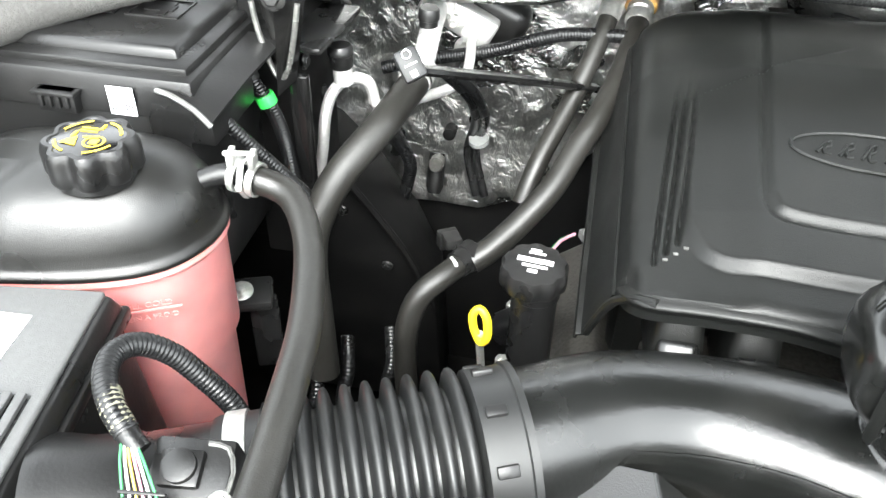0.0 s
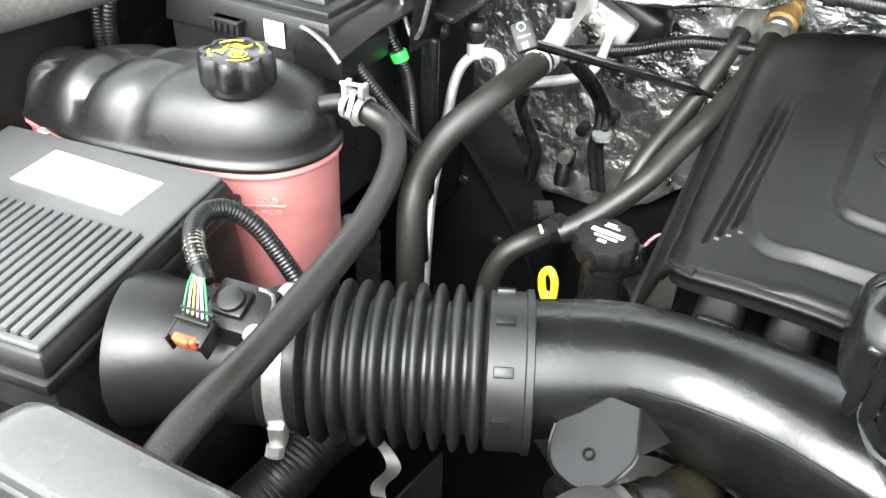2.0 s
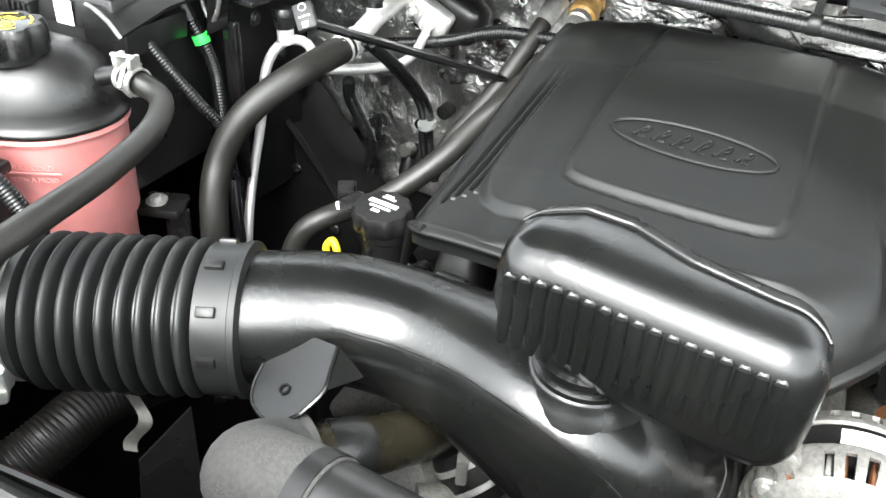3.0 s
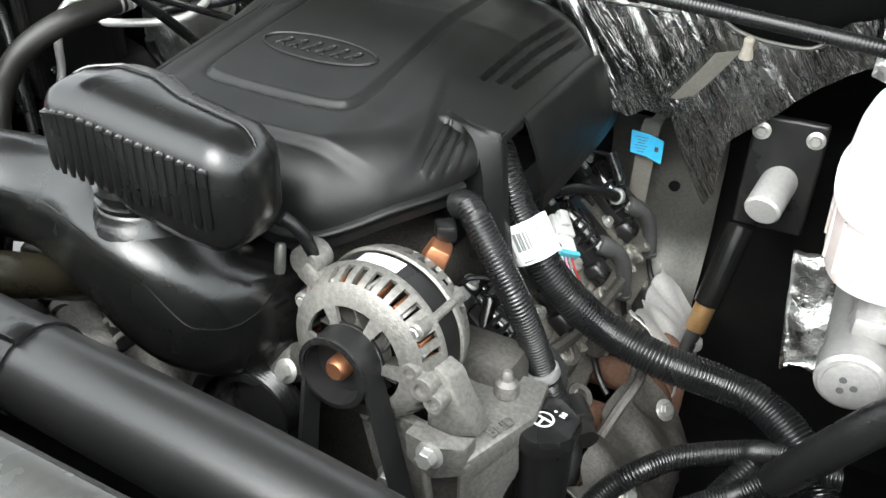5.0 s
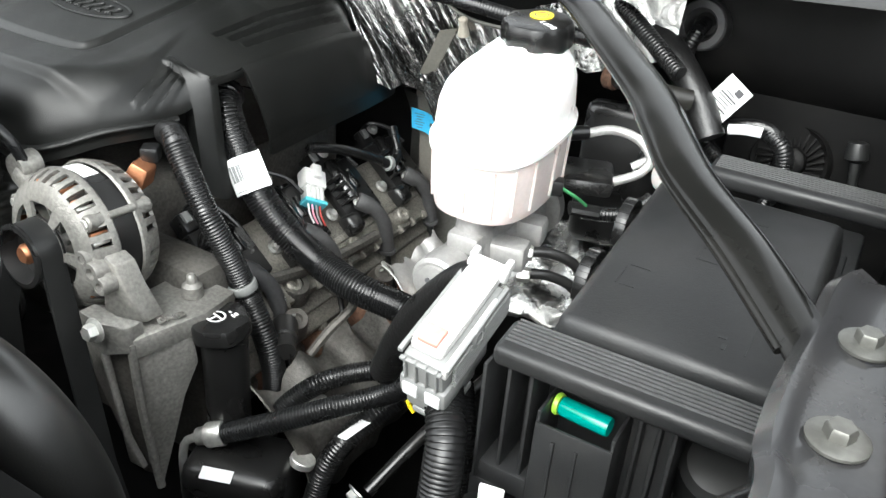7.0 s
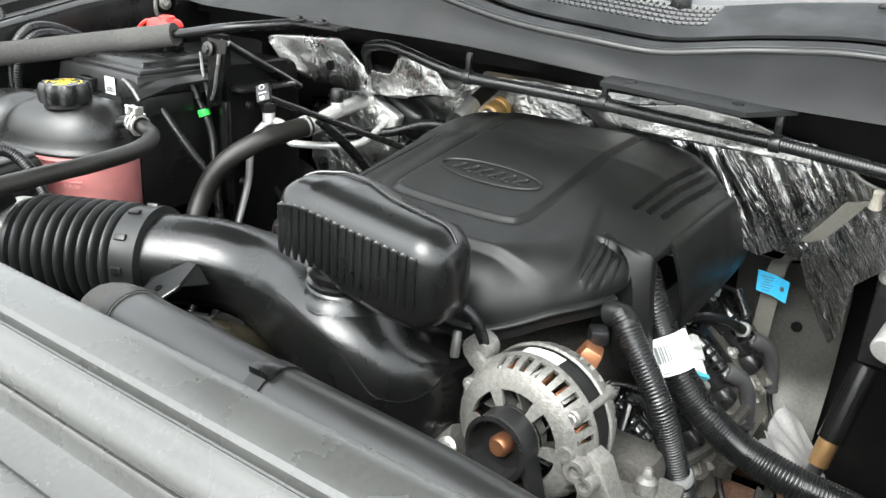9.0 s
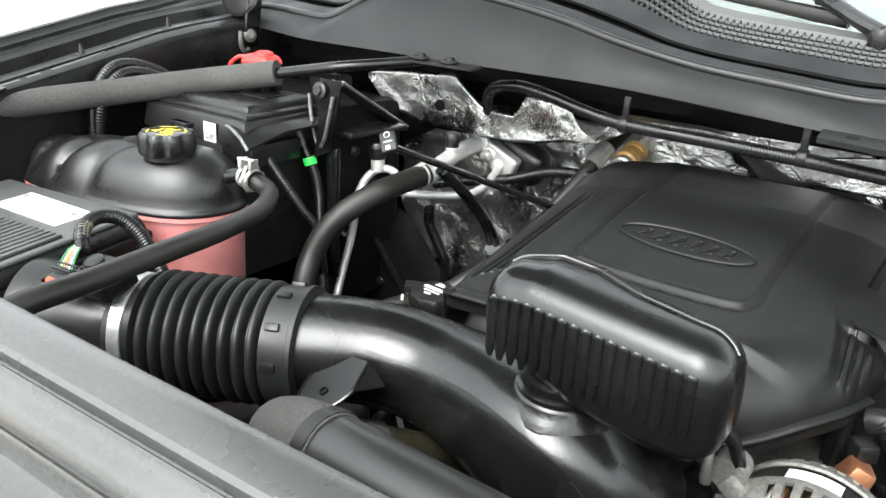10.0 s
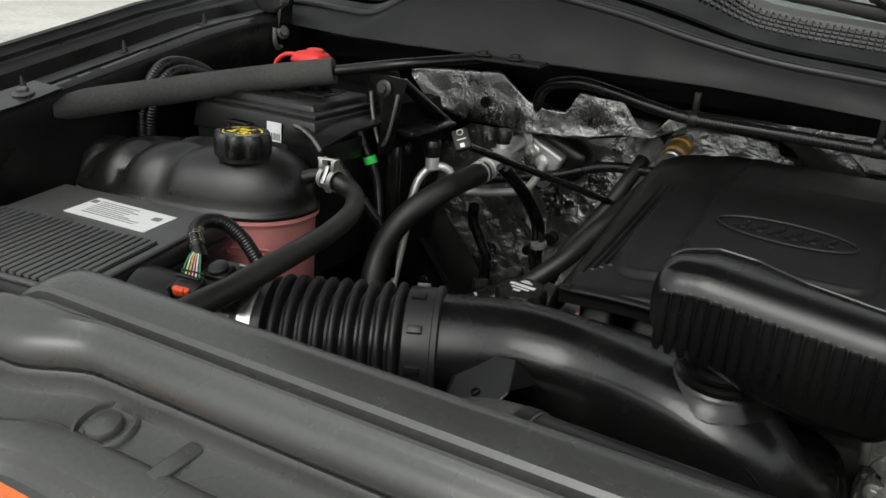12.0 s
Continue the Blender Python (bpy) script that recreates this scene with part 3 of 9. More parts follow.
for x_ in (0.012, 0.272, 0.507, 0.77):
    part("rib", blocked((x_, 0.036, 1.2520), (0.013, 0.036, 0.006), Matrix.Rotation(radians(12), 3, "X") @ Matrix.Rotation(radians(-10), 3, "Z"), 0.003, 3), M_SUPPORT, support)
part("label", blocked((-0.085, -0.040, 1.2268), (0.105, 0.05, 0.0016), Matrix.Rotation(radians(10.65), 3, "X"), 0), M_ORANGE, support, "orange warning label")


# ---- coolant, air filter and battery ----
origin(0.002, -0.012, 0.014)
PLAN = [(-0.607, 0.475), (-0.585, 0.443), (-0.535, 0.430), (-0.475, 0.424), (-0.40, 0.435), (-0.33, 0.452), (-0.287, 0.477), (-0.267, 0.518), (-0.272, 0.560), (-0.305, 0.592),
        (-0.36, 0.598), (-0.43, 0.588), (-0.50, 0.568), (-0.555, 0.54), (-0.595, 0.51)]


def ring_of(plan, n=72):
    pts = [Vector((x, y, 0)) for x, y in plan]
    path = spline(pts + pts[:1], 0.004)
    total = sum((b - a).length for a, b in zip(path, path[1:]))
    return even(path, total / n)[:n]


tank = thing("coolant_tank", (-0.42, 0.51, 0.95), "pink coolant expansion bottle with a black moulded top", "coolant tank")
base_ = ring_of(PLAN)
mid_ = Vector((-0.41, 0.51, 0))


def tank_ring(inset, z, squeeze=1.0):
    out = []
    for p in base_:
        d = p - mid_
        # inset by a fixed distance towards the tank's long axis
        ax = Vector((max(-0.12, min(0.08, d.x)), 0.12 * max(-0.12, min(0.08, d.x)), 0))
        r = d - ax
        k = max(0.02, 1 - inset / max(r.length, 1e-4))
        q = mid_ + ax + r * k
        out.append(Vector((q.x, q.y, z)))
    return out


bm = bmesh.new()
loft(bm, [tank_ring(i, z) for i, z in ((0.03, 0.95), (0.016, 0.955), (0.012, 0.97), (0.010, 1.09), (0.004, 1.10), (0.003, 1.20), (0.0, 1.206), (-0.002, 1.208), (-0.002, 1.213))])
part("bottle", bm, M_PINK, tank, "translucent bottle filled with pink coolant")
bm = bmesh.new()
rings_ = []
for i, z in ((-0.002, 1.2135), (-0.003, 1.215), (-0.003, 1.219), (0.0, 1.221), (0.002, 1.225), (0.003, 1.235), (0.006, 1.249), (0.013, 1.263), (0.022, 1.273), (0.033, 1.280), (0.045, 1.284), (0.056, 1.286), (0.064, 1.287)):
    ring = tank_ring(i, z)
    for p in ring:
        k = smooth(1.222, 1.25, z)
        for gx, dp in ((-0.535, 0.010), (-0.472, 0.013), (-0.405, 0.006)):
            g = math.exp(-((p.x - gx - 0.25 * (p.y - 0.51)) / 0.011) ** 2) * k
            p.z -= dp * g
            p.y += 0.006 * g * (1 if p.y < 0.5 else -1)
        p.z -= 0.012 * smooth(-0.40, -0.56, p.x) * k
    rings_.append(ring)
loft(bm, rings_)
part("top", bm, M_TANK, tank, "glossy black ribbed top half", angle=60)
bm = bmesh.new()
lathe(bm, (-0.341, 0.50, 1.278), (0, 0, 1), [(0.030, 0), (0.030, 0.008)], 32)
lathe(bm, (-0.341, 0.50, 1.284), (0, 0, 1), [(0.034, 0), (0.0362, 0.004), (0.0362, 0.02), (0.0345, 0.0255), (0.0330, 0.0278), (0.0290, 0.0282), (0.028, 0.0272)], 96, wave=8, wave_depth=0.15)
cap = part("cap", bm, M_BLACK, tank, "black lobed pressure cap with yellow warning symbols")
part("cap_disc", lathed((-0.341, 0.50, 1.3105), (0, 0, 1), [(0.0275, 0), (0.0275, 0.0006), (0.0265, 0.0010), (0.002, 0.0012)], 40), M_GLOSS, cap, "glossy flat top disc")
bm = bmesh.new()
for a0, a1, r in ((20, 75, 0.0235), (110, 165, 0.0235), (205, 250, 0.0235), (290, 340, 0.0235)):
    sweep(bm, [Vector((-0.341 + r * math.cos(radians(a)), 0.50 + r * math.sin(radians(a)), 1.3122)) for a in np.linspace(a0, a1, 10)], 0.0012, 4, 0.3)
sweep(bm, [Vector((-0.333 + 0.0075 * math.cos(a), 0.494 + 0.0075 * math.sin(a), 1.3122)) for a in np.linspace(0, 6.28, 20)], 0.0009, 4, 0.3)
bars(bm, (-0.341, 0.50, 1.3116), (0, 0, 1), (0, 1, 0), [(-0.004, 0.012, 0.014, 0.0012), (-0.004, 0.008, 0.014, 0.0012), (0.008, -0.006, 0.006, 0.006), (-0.012, 0.002, 0.002, 0.008), (0.002, 0.0, 0.012, 0.001), (0.004, 0.016, 0.002, 0.006)], 0.0008)
bm.faces.new([bm.verts.new((-0.341 + x, 0.50 + y, 1.3124)) for x, y in ((-0.017, -0.012), (-0.003, -0.014), (-0.008, 0.0))])
part("symbol", bm, M_YELLOWPRINT, cap, "printed yellow warning symbols")
part("outlet", hose_mesh([(-0.285, 0.54, 1.255), (-0.262, 0.547, 1.262), (-0.238, 0.549, 1.261)], 0.009), M_BLACK, tank)
for t_, z_, s_ in (("FULL COLD", 1.185, 0.0078), ("PLEIN A FROID", 1.172, 0.0070)):
    lettering("marking", t_, (-0.3030, 0.4625, z_), (0.45, -0.89, 0), (0, 0, 1), s_, M_MARK, tank, 0.0004)
bm = bmesh.new()
block(bm, (-0.3025, 0.463, 1.1795), (0.052, 0.0012, 0.0018), 27, 0)
part("level_line", bm, M_MARK, tank)
bm = bmesh.new()
lathe(bm, (-0.53, 0.423, 1.206), (0, 0, 1), [(0.012, -0.012), (0.012, 0.004), (0.006, 0.006)], 16)
part("lug", bm, M_BLACK, tank)
part("mount_screw", bolt_mesh((-0.53, 0.423, 1.211), (0, 0, 1), 0.005, 0.005, 0.007), M_ZINC, tank)

H1 = [(-0.241, 0.549, 1.261), (-0.206, 0.544, 1.251), (-0.176, 0.498, 1.245), (-0.149, 0.415, 1.247), (-0.137, 0.347, 1.249), (-0.127, 0.253, 1.248), (-0.124, 0.165, 1.244), (-0.126, 0.10, 1.21)]
hose = thing("coolant_hose", H1[0], "long black rubber coolant hose leaving the bottle", "hose")
part("hose", hose_mesh(H1, 0.0115), M_RUBBER, hose)
clamp_ = part("clamp", lathed((-0.2535, 0.5485, 1.2625), (1, -0.15, -0.1), [(0.0145, 0), (0.0145, 0.006), (0.0125, 0.006), (0.0125, 0)], 28), M_ZINC, hose, "shiny spring band clamp")
part("band", lathed((-0.2375, 0.547, 1.261), (1, -0.15, -0.1), [(0.0145, 0), (0.0145, 0.006), (0.0125, 0.006), (0.0125, 0)], 28), M_ZINC, clamp_)
for a in (-60, 10, 75, 150, 215):
    part("bridge", blocked((-0.243, 0.5475 + 0.0138 * math.cos(radians(a)), 1.2615 + 0.0138 * math.sin(radians(a))), (0.022, 0.005, 0.002), toward((0, math.cos(radians(a)), math.sin(radians(a))), (1, 0, 0)), 0.0005), M_ZINC, clamp_)
for dx_ in (-0.004, 0.014):
    part("tang", blocked((-0.248 + dx_, 0.544, 1.281), (0.005, 0.016, 0.012), 10, 0.001), M_ZINC, clamp_)
part("tang_bar", blocked((-0.243, 0.541, 1.287), (0.026, 0.005, 0.003), 10, 0.001), M_ZINC, clamp_)

# Air filter box
box = thing("air_filter_box", (-0.41, 0.30, 1.0), "dark grey ribbed air filter housing with a white label", "air filter box")
ROT_ = Matrix.Rotation(radians(7), 3, "Z")
TOPC = Vector((-0.4115, 0.301, 1.222))
slope_ = Matrix.Rotation(radians(3), 3, "X")
B3 = ROT_ @ slope_


def on_box(x, y, z):
    return TOPC + B3 @ Vector((x, y, z))


# one plastic: sky sheen painted into the top and ribs, shade into the rim
part("lid", blocked(on_box(0, 0, -0.003), (0.236, 0.228, 0.006), B3, 0.0025, 3), M_LID, box)
part("lid_rim", blocked(on_box(0, 0, -0.014), (0.250, 0.242, 0.018), B3, 0.004, 2, taper=(0.955, 0.955)), M_BLACK, box, "sloping lid edge blackened as the shaded side")
bm = bmesh.new()
block(bm, on_box(0, 0, -0.115), (0.262, 0.248, 0.18), B3, 0.008, 2, taper=(0.93, 0.95))
block(bm, on_box(-0.004, 0, -0.03), (0.262, 0.25, 0.012), B3, 0.003)
part("body", bm, M_BLACK, box)
# shade in the rib gaps, laid on as a thin black sheet
part("rib_shade", blocked(on_box(-0.002, -0.047, 0.0002), (0.222, 0.124, 0.0012), B3, 0), M_BLACK, box, "black sheet painting the shade between the ribs")
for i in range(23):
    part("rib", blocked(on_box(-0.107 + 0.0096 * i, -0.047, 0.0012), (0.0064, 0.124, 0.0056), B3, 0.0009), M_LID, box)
lab = part("label", blocked(on_box(0.015, 0.062, 0.0006), (0.122, 0.052, 0.0008), B3 @ Matrix.Rotation(radians(-4), 3, "Z"), 0), M_PAPER, box, "white printed paper label")
bm = bmesh.new()
random.seed(4)
for i in range(8):
    w = random.uniform(0.05, 0.085)
    c_ = on_box(-0.03 + w / 2, 0.081 - 0.0048 * i, 0.0012)
    block(bm, c_, (w, 0.0013, 0.0004), B3 @ Matrix.Rotation(radians(-4), 3, "Z"), 0)
for i, (x, w) in enumerate(((-0.038, 0.009), (0.062, 0.011))):
    block(bm, on_box(x, 0.08 - 0.012 * i, 0.0012), (w, 0.009, 0.0004), B3, 0)
part("print", bm, M_LIGHTINK, lab, "lines of fine grey print")

# Air meter tube, bellows, duct
AX0, AX1 = Vector((-0.262, 0.288, 1.155)), Vector((-0.01, 0.393, 1.165))
AXD = (AX1 - AX0).normalized()


def on_axis(s):
    return AX0 + AXD * s


meter = thing("air_flow_meter", AX0, "black air meter tube with plugged sensor beside the filter box", "air flow sensor")
part("tube", lathed(on_axis(-0.02), AXD, [(0.062, 0), (0.062, 0.01), (0.0565, 0.03), (0.0545, 0.06), (0.053, 0.062), (0.053, 0.125)], 40), M_BLACK, meter)
SB = on_axis(0.072) + Vector((0.014, -0.036, 0.066))
sr = toward((0.02, -0.33, 0.94), (-0.10, 0.9, 0.3))


def on_sensor(x, y, z):
    return SB + sr @ Vector((x, y, z))


bm = bmesh.new()
block(bm, on_sensor(0.006, 0.012, -0.006), (0.048, 0.04, 0.026), sr, 0.003)
block(bm, on_sensor(0.002, 0.012, 0.008), (0.024, 0.022, 0.008), sr, 0.002)
lathe(bm, on_sensor(0.002, 0.012, 0.011), sr @ Vector((0, 0, 1)), [(0.010, 0), (0.010, 0.005), (0.007, 0.006)], 20)
part("sensor", bm, M_BLACK, meter, "black plastic sensor body")
part("sensor_screw", bolt_mesh(on_sensor(0.028, -0.006, 0.008), sr @ Vector((0, 0, 1)), 0.005, 0.005, 0.0075), M_ZINC, meter)
plug_ = part("plug", blocked(on_sensor(-0.012, -0.017, 0.009), (0.026, 0.021, 0.015), sr, 0.002), M_BLACK, meter, "black connector with an orange-red lock")
for i in range(2):
    part("shroud", blocked(on_sensor(-0.012, -0.0065 - 0.008 * i, 0.0195), (0.027, 0.0022, 0.0035), sr, 0.0008), M_BLACK, plug_)
for x_ in (-0.0255, 0.0015):
    part("cheek", blocked(on_sensor(x_, -0.020, 0.008), (0.0025, 0.020, 0.017), sr, 0.001), M_BLACK, plug_)
lock_ = part("lock", blocked(on_sensor(-0.012, -0.0265, 0.0125), (0.018, 0.006, 0.009), sr, 0.0015), M_ORANGERED, meter, "orange-red locking tab")
part("lock_step", blocked(on_sensor(-0.012, -0.0285, 0.015), (0.010, 0.005, 0.006), sr, 0.001), M_ORANGERED, lock_)
part("flange_rim", hose_mesh([on_sensor(0.014, 0.028, 0.008), on_sensor(0.026, 0.026, 0.008), on_sensor(0.032, 0.012, 0.008), on_sensor(0.030, -0.004, 0.008)], 0.0016, 6), M_EDGE, meter, "moulded bright flange edge")
start_ = on_sensor(-0.012, -0.010, 0.019)
LOOP = [(-0.213, 0.284, 1.263), (-0.226, 0.294, 1.270), (-0.240, 0.312, 1.273), (-0.246, 0.332, 1.272), (-0.240, 0.349, 1.266), (-0.226, 0.360, 1.250), (-0.21, 0.364, 1.228), (-0.192, 0.364, 1.205), (-0.18, 0.36, 1.185)]
LOOP = [Vector(v) - ORIGIN for v in LOOP]
for i, c in enumerate(("green", "white", "yellow", "pink", "white", "green")):
    part("wire", hose_mesh([start_ + Vector((0.0042 * (i - 2.5), 0.0, 0)), start_.lerp(LOOP[0], 0.5) + Vector((0.003 * (i - 2.5), 0.0, 0.004)), LOOP[0] + Vector((0.001 * (i - 2.5), 0, 0))], 0.00085, 6), M_WIRE[c], meter)
loop = thing("sensor_harness", LOOP[0], "looped black corrugated sensor harness", "wiring")
part("sleeve", loom_mesh(LOOP, 0.0080, 0.0034), M_LOOM, loop)
part("marker_tape", hose_mesh([LOOP[0].lerp(LOOP[1], 0.2), LOOP[1], LOOP[1].lerp(LOOP[2], 0.5)], 0.0078, 10), M_WRAP, loop, "frayed yellow-grey marker tape")
part("tape", hose_mesh([LOOP[0] + Vector((0.010, -0.006, -0.006)), LOOP[0], LOOP[1]], 0.0072, 10), M_TAPE, loop)
part("cable_tie", lathed(Vector((-0.165, 0.372, 1.19)) - ORIGIN, (0.6, 0.2, -0.4), [(0.010, 0), (0.0108, 0.001), (0.0108, 0.006), (0.010, 0.007)], 16), M_WHITE, loop, "white cable tie")

bellows = thing("intake_bellows", on_axis(0.17), "black ribbed rubber intake bellows", "air intake hose")
bm = bmesh.new()
prof = [(0.0545, 0.088), (0.056, 0.092), (0.056, 0.118), (0.060, 0.12)]
NB, S0, S1 = 9, 0.124, 0.254
for i in range(NB):
    s = S0 + (S1 - S0) * i / NB
    d = (S1 - S0) / NB
    prof += [(0.0500, s), (0.0505, s + d * 0.10), (0.0580, s + d * 0.22), (0.0620, s + d * 0.32), (0.0635, s + d * 0.42), (0.0637, s + d * 0.5), (0.0635, s + d * 0.58), (0.0620, s + d * 0.68), (0.0580, s + d * 0.78), (0.0505, s + d * 0.90)]
prof += [(0.056, S1), (0.0605, S1 + 0.002), (0.0605, S1 + 0.028), (0.0625, S1 + 0.029), (0.0625, S1 + 0.034), (0.058, S1 + 0.035)]
lathe(bm, AX0, AXD, prof, 56)
part("ribbed_sleeve", bm, M_BELLOWS, bellows, angle=55)
part("band_clamp", lathed(AX0, AXD, [(0.0568, 0.096), (0.0578, 0.0962), (0.0578, 0.1095), (0.0568, 0.11)], 48), M_ZINC, bellows, "shiny worm-drive band clamp")
rot = toward(AXD, (0, 0, 1))
wp = on_axis(0.103) + rot @ Vector((0.054, -0.026, 0)) if (rot @ Vector((1, 0, 0))).y < 0 else on_axis(0.103) + rot @ Vector((-0.054, -0.026, 0))
bm = bmesh.new()
block(bm, wp, (0.012, 0.02, 0.013), rot, 0.002)
lathe(bm, wp + Vector((0, -0.004, -0.010)), (0.1, -0.5, -0.85), [(0.0075, 0), (0.0075, 0.008), (0.0065, 0.009)], 8)
part("clamp_screw", bm, M_ZINC, bellows)
for a in (-62, -25, 12, 48, 84, 150, 200):
    d = rot @ Vector((math.sin(radians(a)) * 0.0615, math.cos(radians(a)) * 0.0615, 0))
    if (rot @ Vector((1, 0, 0))).y > 0:
        d = rot @ Vector((-math.sin(radians(a)) * 0.0615, math.cos(radians(a)) * 0.0615, 0))
    part("lug", blocked(on_axis(S1 + 0.013) + d, (0.008, 0.014, 0.005), toward(d, AXD), 0.001), M_BLACK, bellows)

# Battery with its covered fuse block
bat = thing("battery_cover", (-0.41, 0.68, 1.1), "black plastic battery and fuse cover behind the coolant bottle", "battery")
bm = bmesh.new()
block(bm, (-0.412, 0.69, 1.19), (0.20, 0.19, 0.20), 0, 0.006)
part("case", bm, M_BLACK, bat)
bm = bmesh.new()
block(bm, (-0.408, 0.683, 1.296), (0.215, 0.185, 0.036), 0, 0.004, taper=(0.96, 0.95))
block(bm, (-0.320, 0.64, 1.270), (0.06, 0.09, 0.03), 0, 0.003, taper=(1.0, 1.05))
part("tray", bm, M_BLACK, bat)
bm = bmesh.new()
block(bm, (-0.410, 0.688, 1.3155), (0.196, 0.165, 0.010), 0, 0.003)
block(bm, (-0.410, 0.690, 1.3225), (0.170, 0.140, 0.014), 0, 0.004, taper=(0.95, 0.94))
part("lid", bm, M_BLACK, bat)
for dx_, w_ in ((-0.032, 0.05), (0.03, 0.05)):
    for px_, py_, sx_, sy_, sz_ in ((0, 0.723, w_, 0.002, 0.002), (0, 0.683, w_, 0.002, 0.002), (-w_ / 2, 0.703, 0.002, 0.042, 0.002), (w_ / 2, 0.703, 0.002, 0.042, 0.002), (0, 0.703, w_ * 0.55, 0.012, 0.0016), (0.006, 0.703, 0.008, 0.030, 0.0018)):
        part("symbol", blocked((-0.410 + dx_ + px_, py_, 1.330), (sx_, sy_, sz_), 0, 0), M_BLACK, bat)
part("corner_bracket", sheet([[(-0.333, 0.590, 1.306), (-0.318, 0.586, 1.305), (-0.298, 0.583, 1.296), (-0.286, 0.583, 1.284)], [(-0.333, 0.640, 1.309), (-0.318, 0.640, 1.309), (-0.29, 0.640, 1.307), (-0.272, 0.640, 1.303)], [(-0.333, 0.72, 1.309), (-0.318, 0.72, 1.309), (-0.29, 0.72, 1.308), (-0.268, 0.72, 1.306)]], 0.004), M_BLACK, bat, "flared tray corner")
part("corner_rim", hose_mesh([(-0.333, 0.589, 1.307), (-0.318, 0.585, 1.306), (-0.298, 0.582, 1.297), (-0.285, 0.582, 1.283)], 0.0025, 8), M_EDGE, bat, "bright corner edge")
bm = bmesh.new()
block(bm, (-0.425, 0.588, 1.289), (0.036, 0.012, 0.02), 0, 0.002)
for k_ in range(4):
    block(bm, (-0.437 + 0.008 * k_, 0.581, 1.291), (0.004, 0.004, 0.012), 0, 0.001)
block(bm, (-0.425, 0.586, 1.297), (0.04, 0.014, 0.004), 0, 0.001)
part("latch", bm, M_BLACK, bat)
lb = part("label", blocked((-0.367, 0.5895, 1.293), (0.024, 0.001, 0.026), 0, 0), M_PAPER, bat, "small white barcode label")
bm = bmesh.new()
for i in range(8):
    block(bm, (-0.376 + 0.0026 * i, 0.5888, 1.287), (0.0012, 0.0006, 0.009), 0, 0)
part("print", bm, M_INK, lb)
part("terminal_post", blocked((-0.418, 0.735, 1.345), (0.05, 0.04, 0.05), 0, 0.006), M_BLACK, bat)
bm = bmesh.new()
block(bm, (-0.418, 0.735, 1.374), (0.058, 0.044, 0.016), 8, 0.007, 3, taper=(0.75, 0.75))
lathe(bm, (-0.412, 0.735, 1.380), (0, 0, 1), [(0.014, 0), (0.013, 0.005), (0.008, 0.007)], 20)
part("terminal_cap", bm, M_RED, bat, "bright red terminal cap")
part("cap_strap", hose_mesh([(-0.445, 0.735, 1.374), (-0.462, 0.73, 1.373), (-0.475, 0.725, 1.362), (-0.478, 0.722, 1.345)], 0.0034, 8), M_RED, bat)

tray = thing("battery_side_panel", (-0.25, 0.72, 1.05), "black steel side panel beside the battery", "panel")
bm = bmesh.new()
block(bm, (-0.298, 0.745, 1.20), (0.05, 0.012, 0.34), 0, 0.004)
part("front_sheet", bm, M_LINER, tray)
part("side_sheet", blocked((-0.285, 0.81, 1.16), (0.012, 0.14, 0.32), -4, 0.004), M_LINER, tray)
part("ledge", blocked((-0.262, 0.80, 1.285), (0.05, 0.12, 0.008), -4, 0.003), M_STEEL_BLACK, tray)
for y_, z_ in ((0.79, 1.25), (0.84, 1.19), (0.77, 1.12)):
    part("screw", bolt_mesh((-0.278, y_, z_), (1, -0.1, 0), 0.006, 0.005, 0.009), M_STEEL_BLACK, tray)
part("tower", blocked((-0.43, 0.87, 1.15), (0.28, 0.12, 0.33), 0, 0.02), M_LINER, tray, "dark cowl side behind the battery")
strut = thing("cowl_bracket", (-0.265, 0.71, 1.25), "tapered glossy black steel bracket with a bolt", "bracket")
part("plate", sheet([[(-0.298 + 0.026 * f, 0.716, 1.366 - 0.10 * f), (-0.269, 0.706 - 0.004 * f, 1.37 - 0.11 * f), (-0.240 - 0.022 * f, 0.716, 1.366 - 0.10 * f)] for f in np.linspace(0, 1, 8)], 0.004), M_PAINT, strut)
part("post", blocked((-0.258, 0.72, 1.17), (0.02, 0.01, 0.2), 0, 0.003), M_PAINT, strut)
part("bolt", bolt_mesh((-0.267, 0.699, 1.352), (0, -1, 0.15), 0.0075, 0.007, 0.012), M_STEEL_BLACK, strut)
part("rim", hose_mesh([(-0.291, 0.704, 1.345), (-0.287, 0.703, 1.318), (-0.278, 0.702, 1.286), (-0.270, 0.701, 1.273), (-0.261, 0.701, 1.281), (-0.252, 0.702, 1.316), (-0.247, 0.704, 1.346)], 0.0028, 8), M_EDGE, strut, "pressed bright rim")

diag = thing("cowl_strap", (-0.26, 0.71, 1.37), "dark pressed steel strap running down to the firewall", "strap")
part("channel", hose_mesh([(-0.259, 0.727, 1.360), (-0.263, 0.80, 1.322), (-0.266, 0.893, 1.273)], 0.011, 8, flat=0.45), M_STEEL_BLACK, diag)
for d_ in (-0.009, 0.009):
    part("edge", hose_mesh([(-0.259 + d_, 0.727, 1.3635), (-0.263 + d_, 0.80, 1.3255), (-0.266 + d_, 0.893, 1.2765)], 0.0022, 6), M_EDGE, diag, "bright edge line")
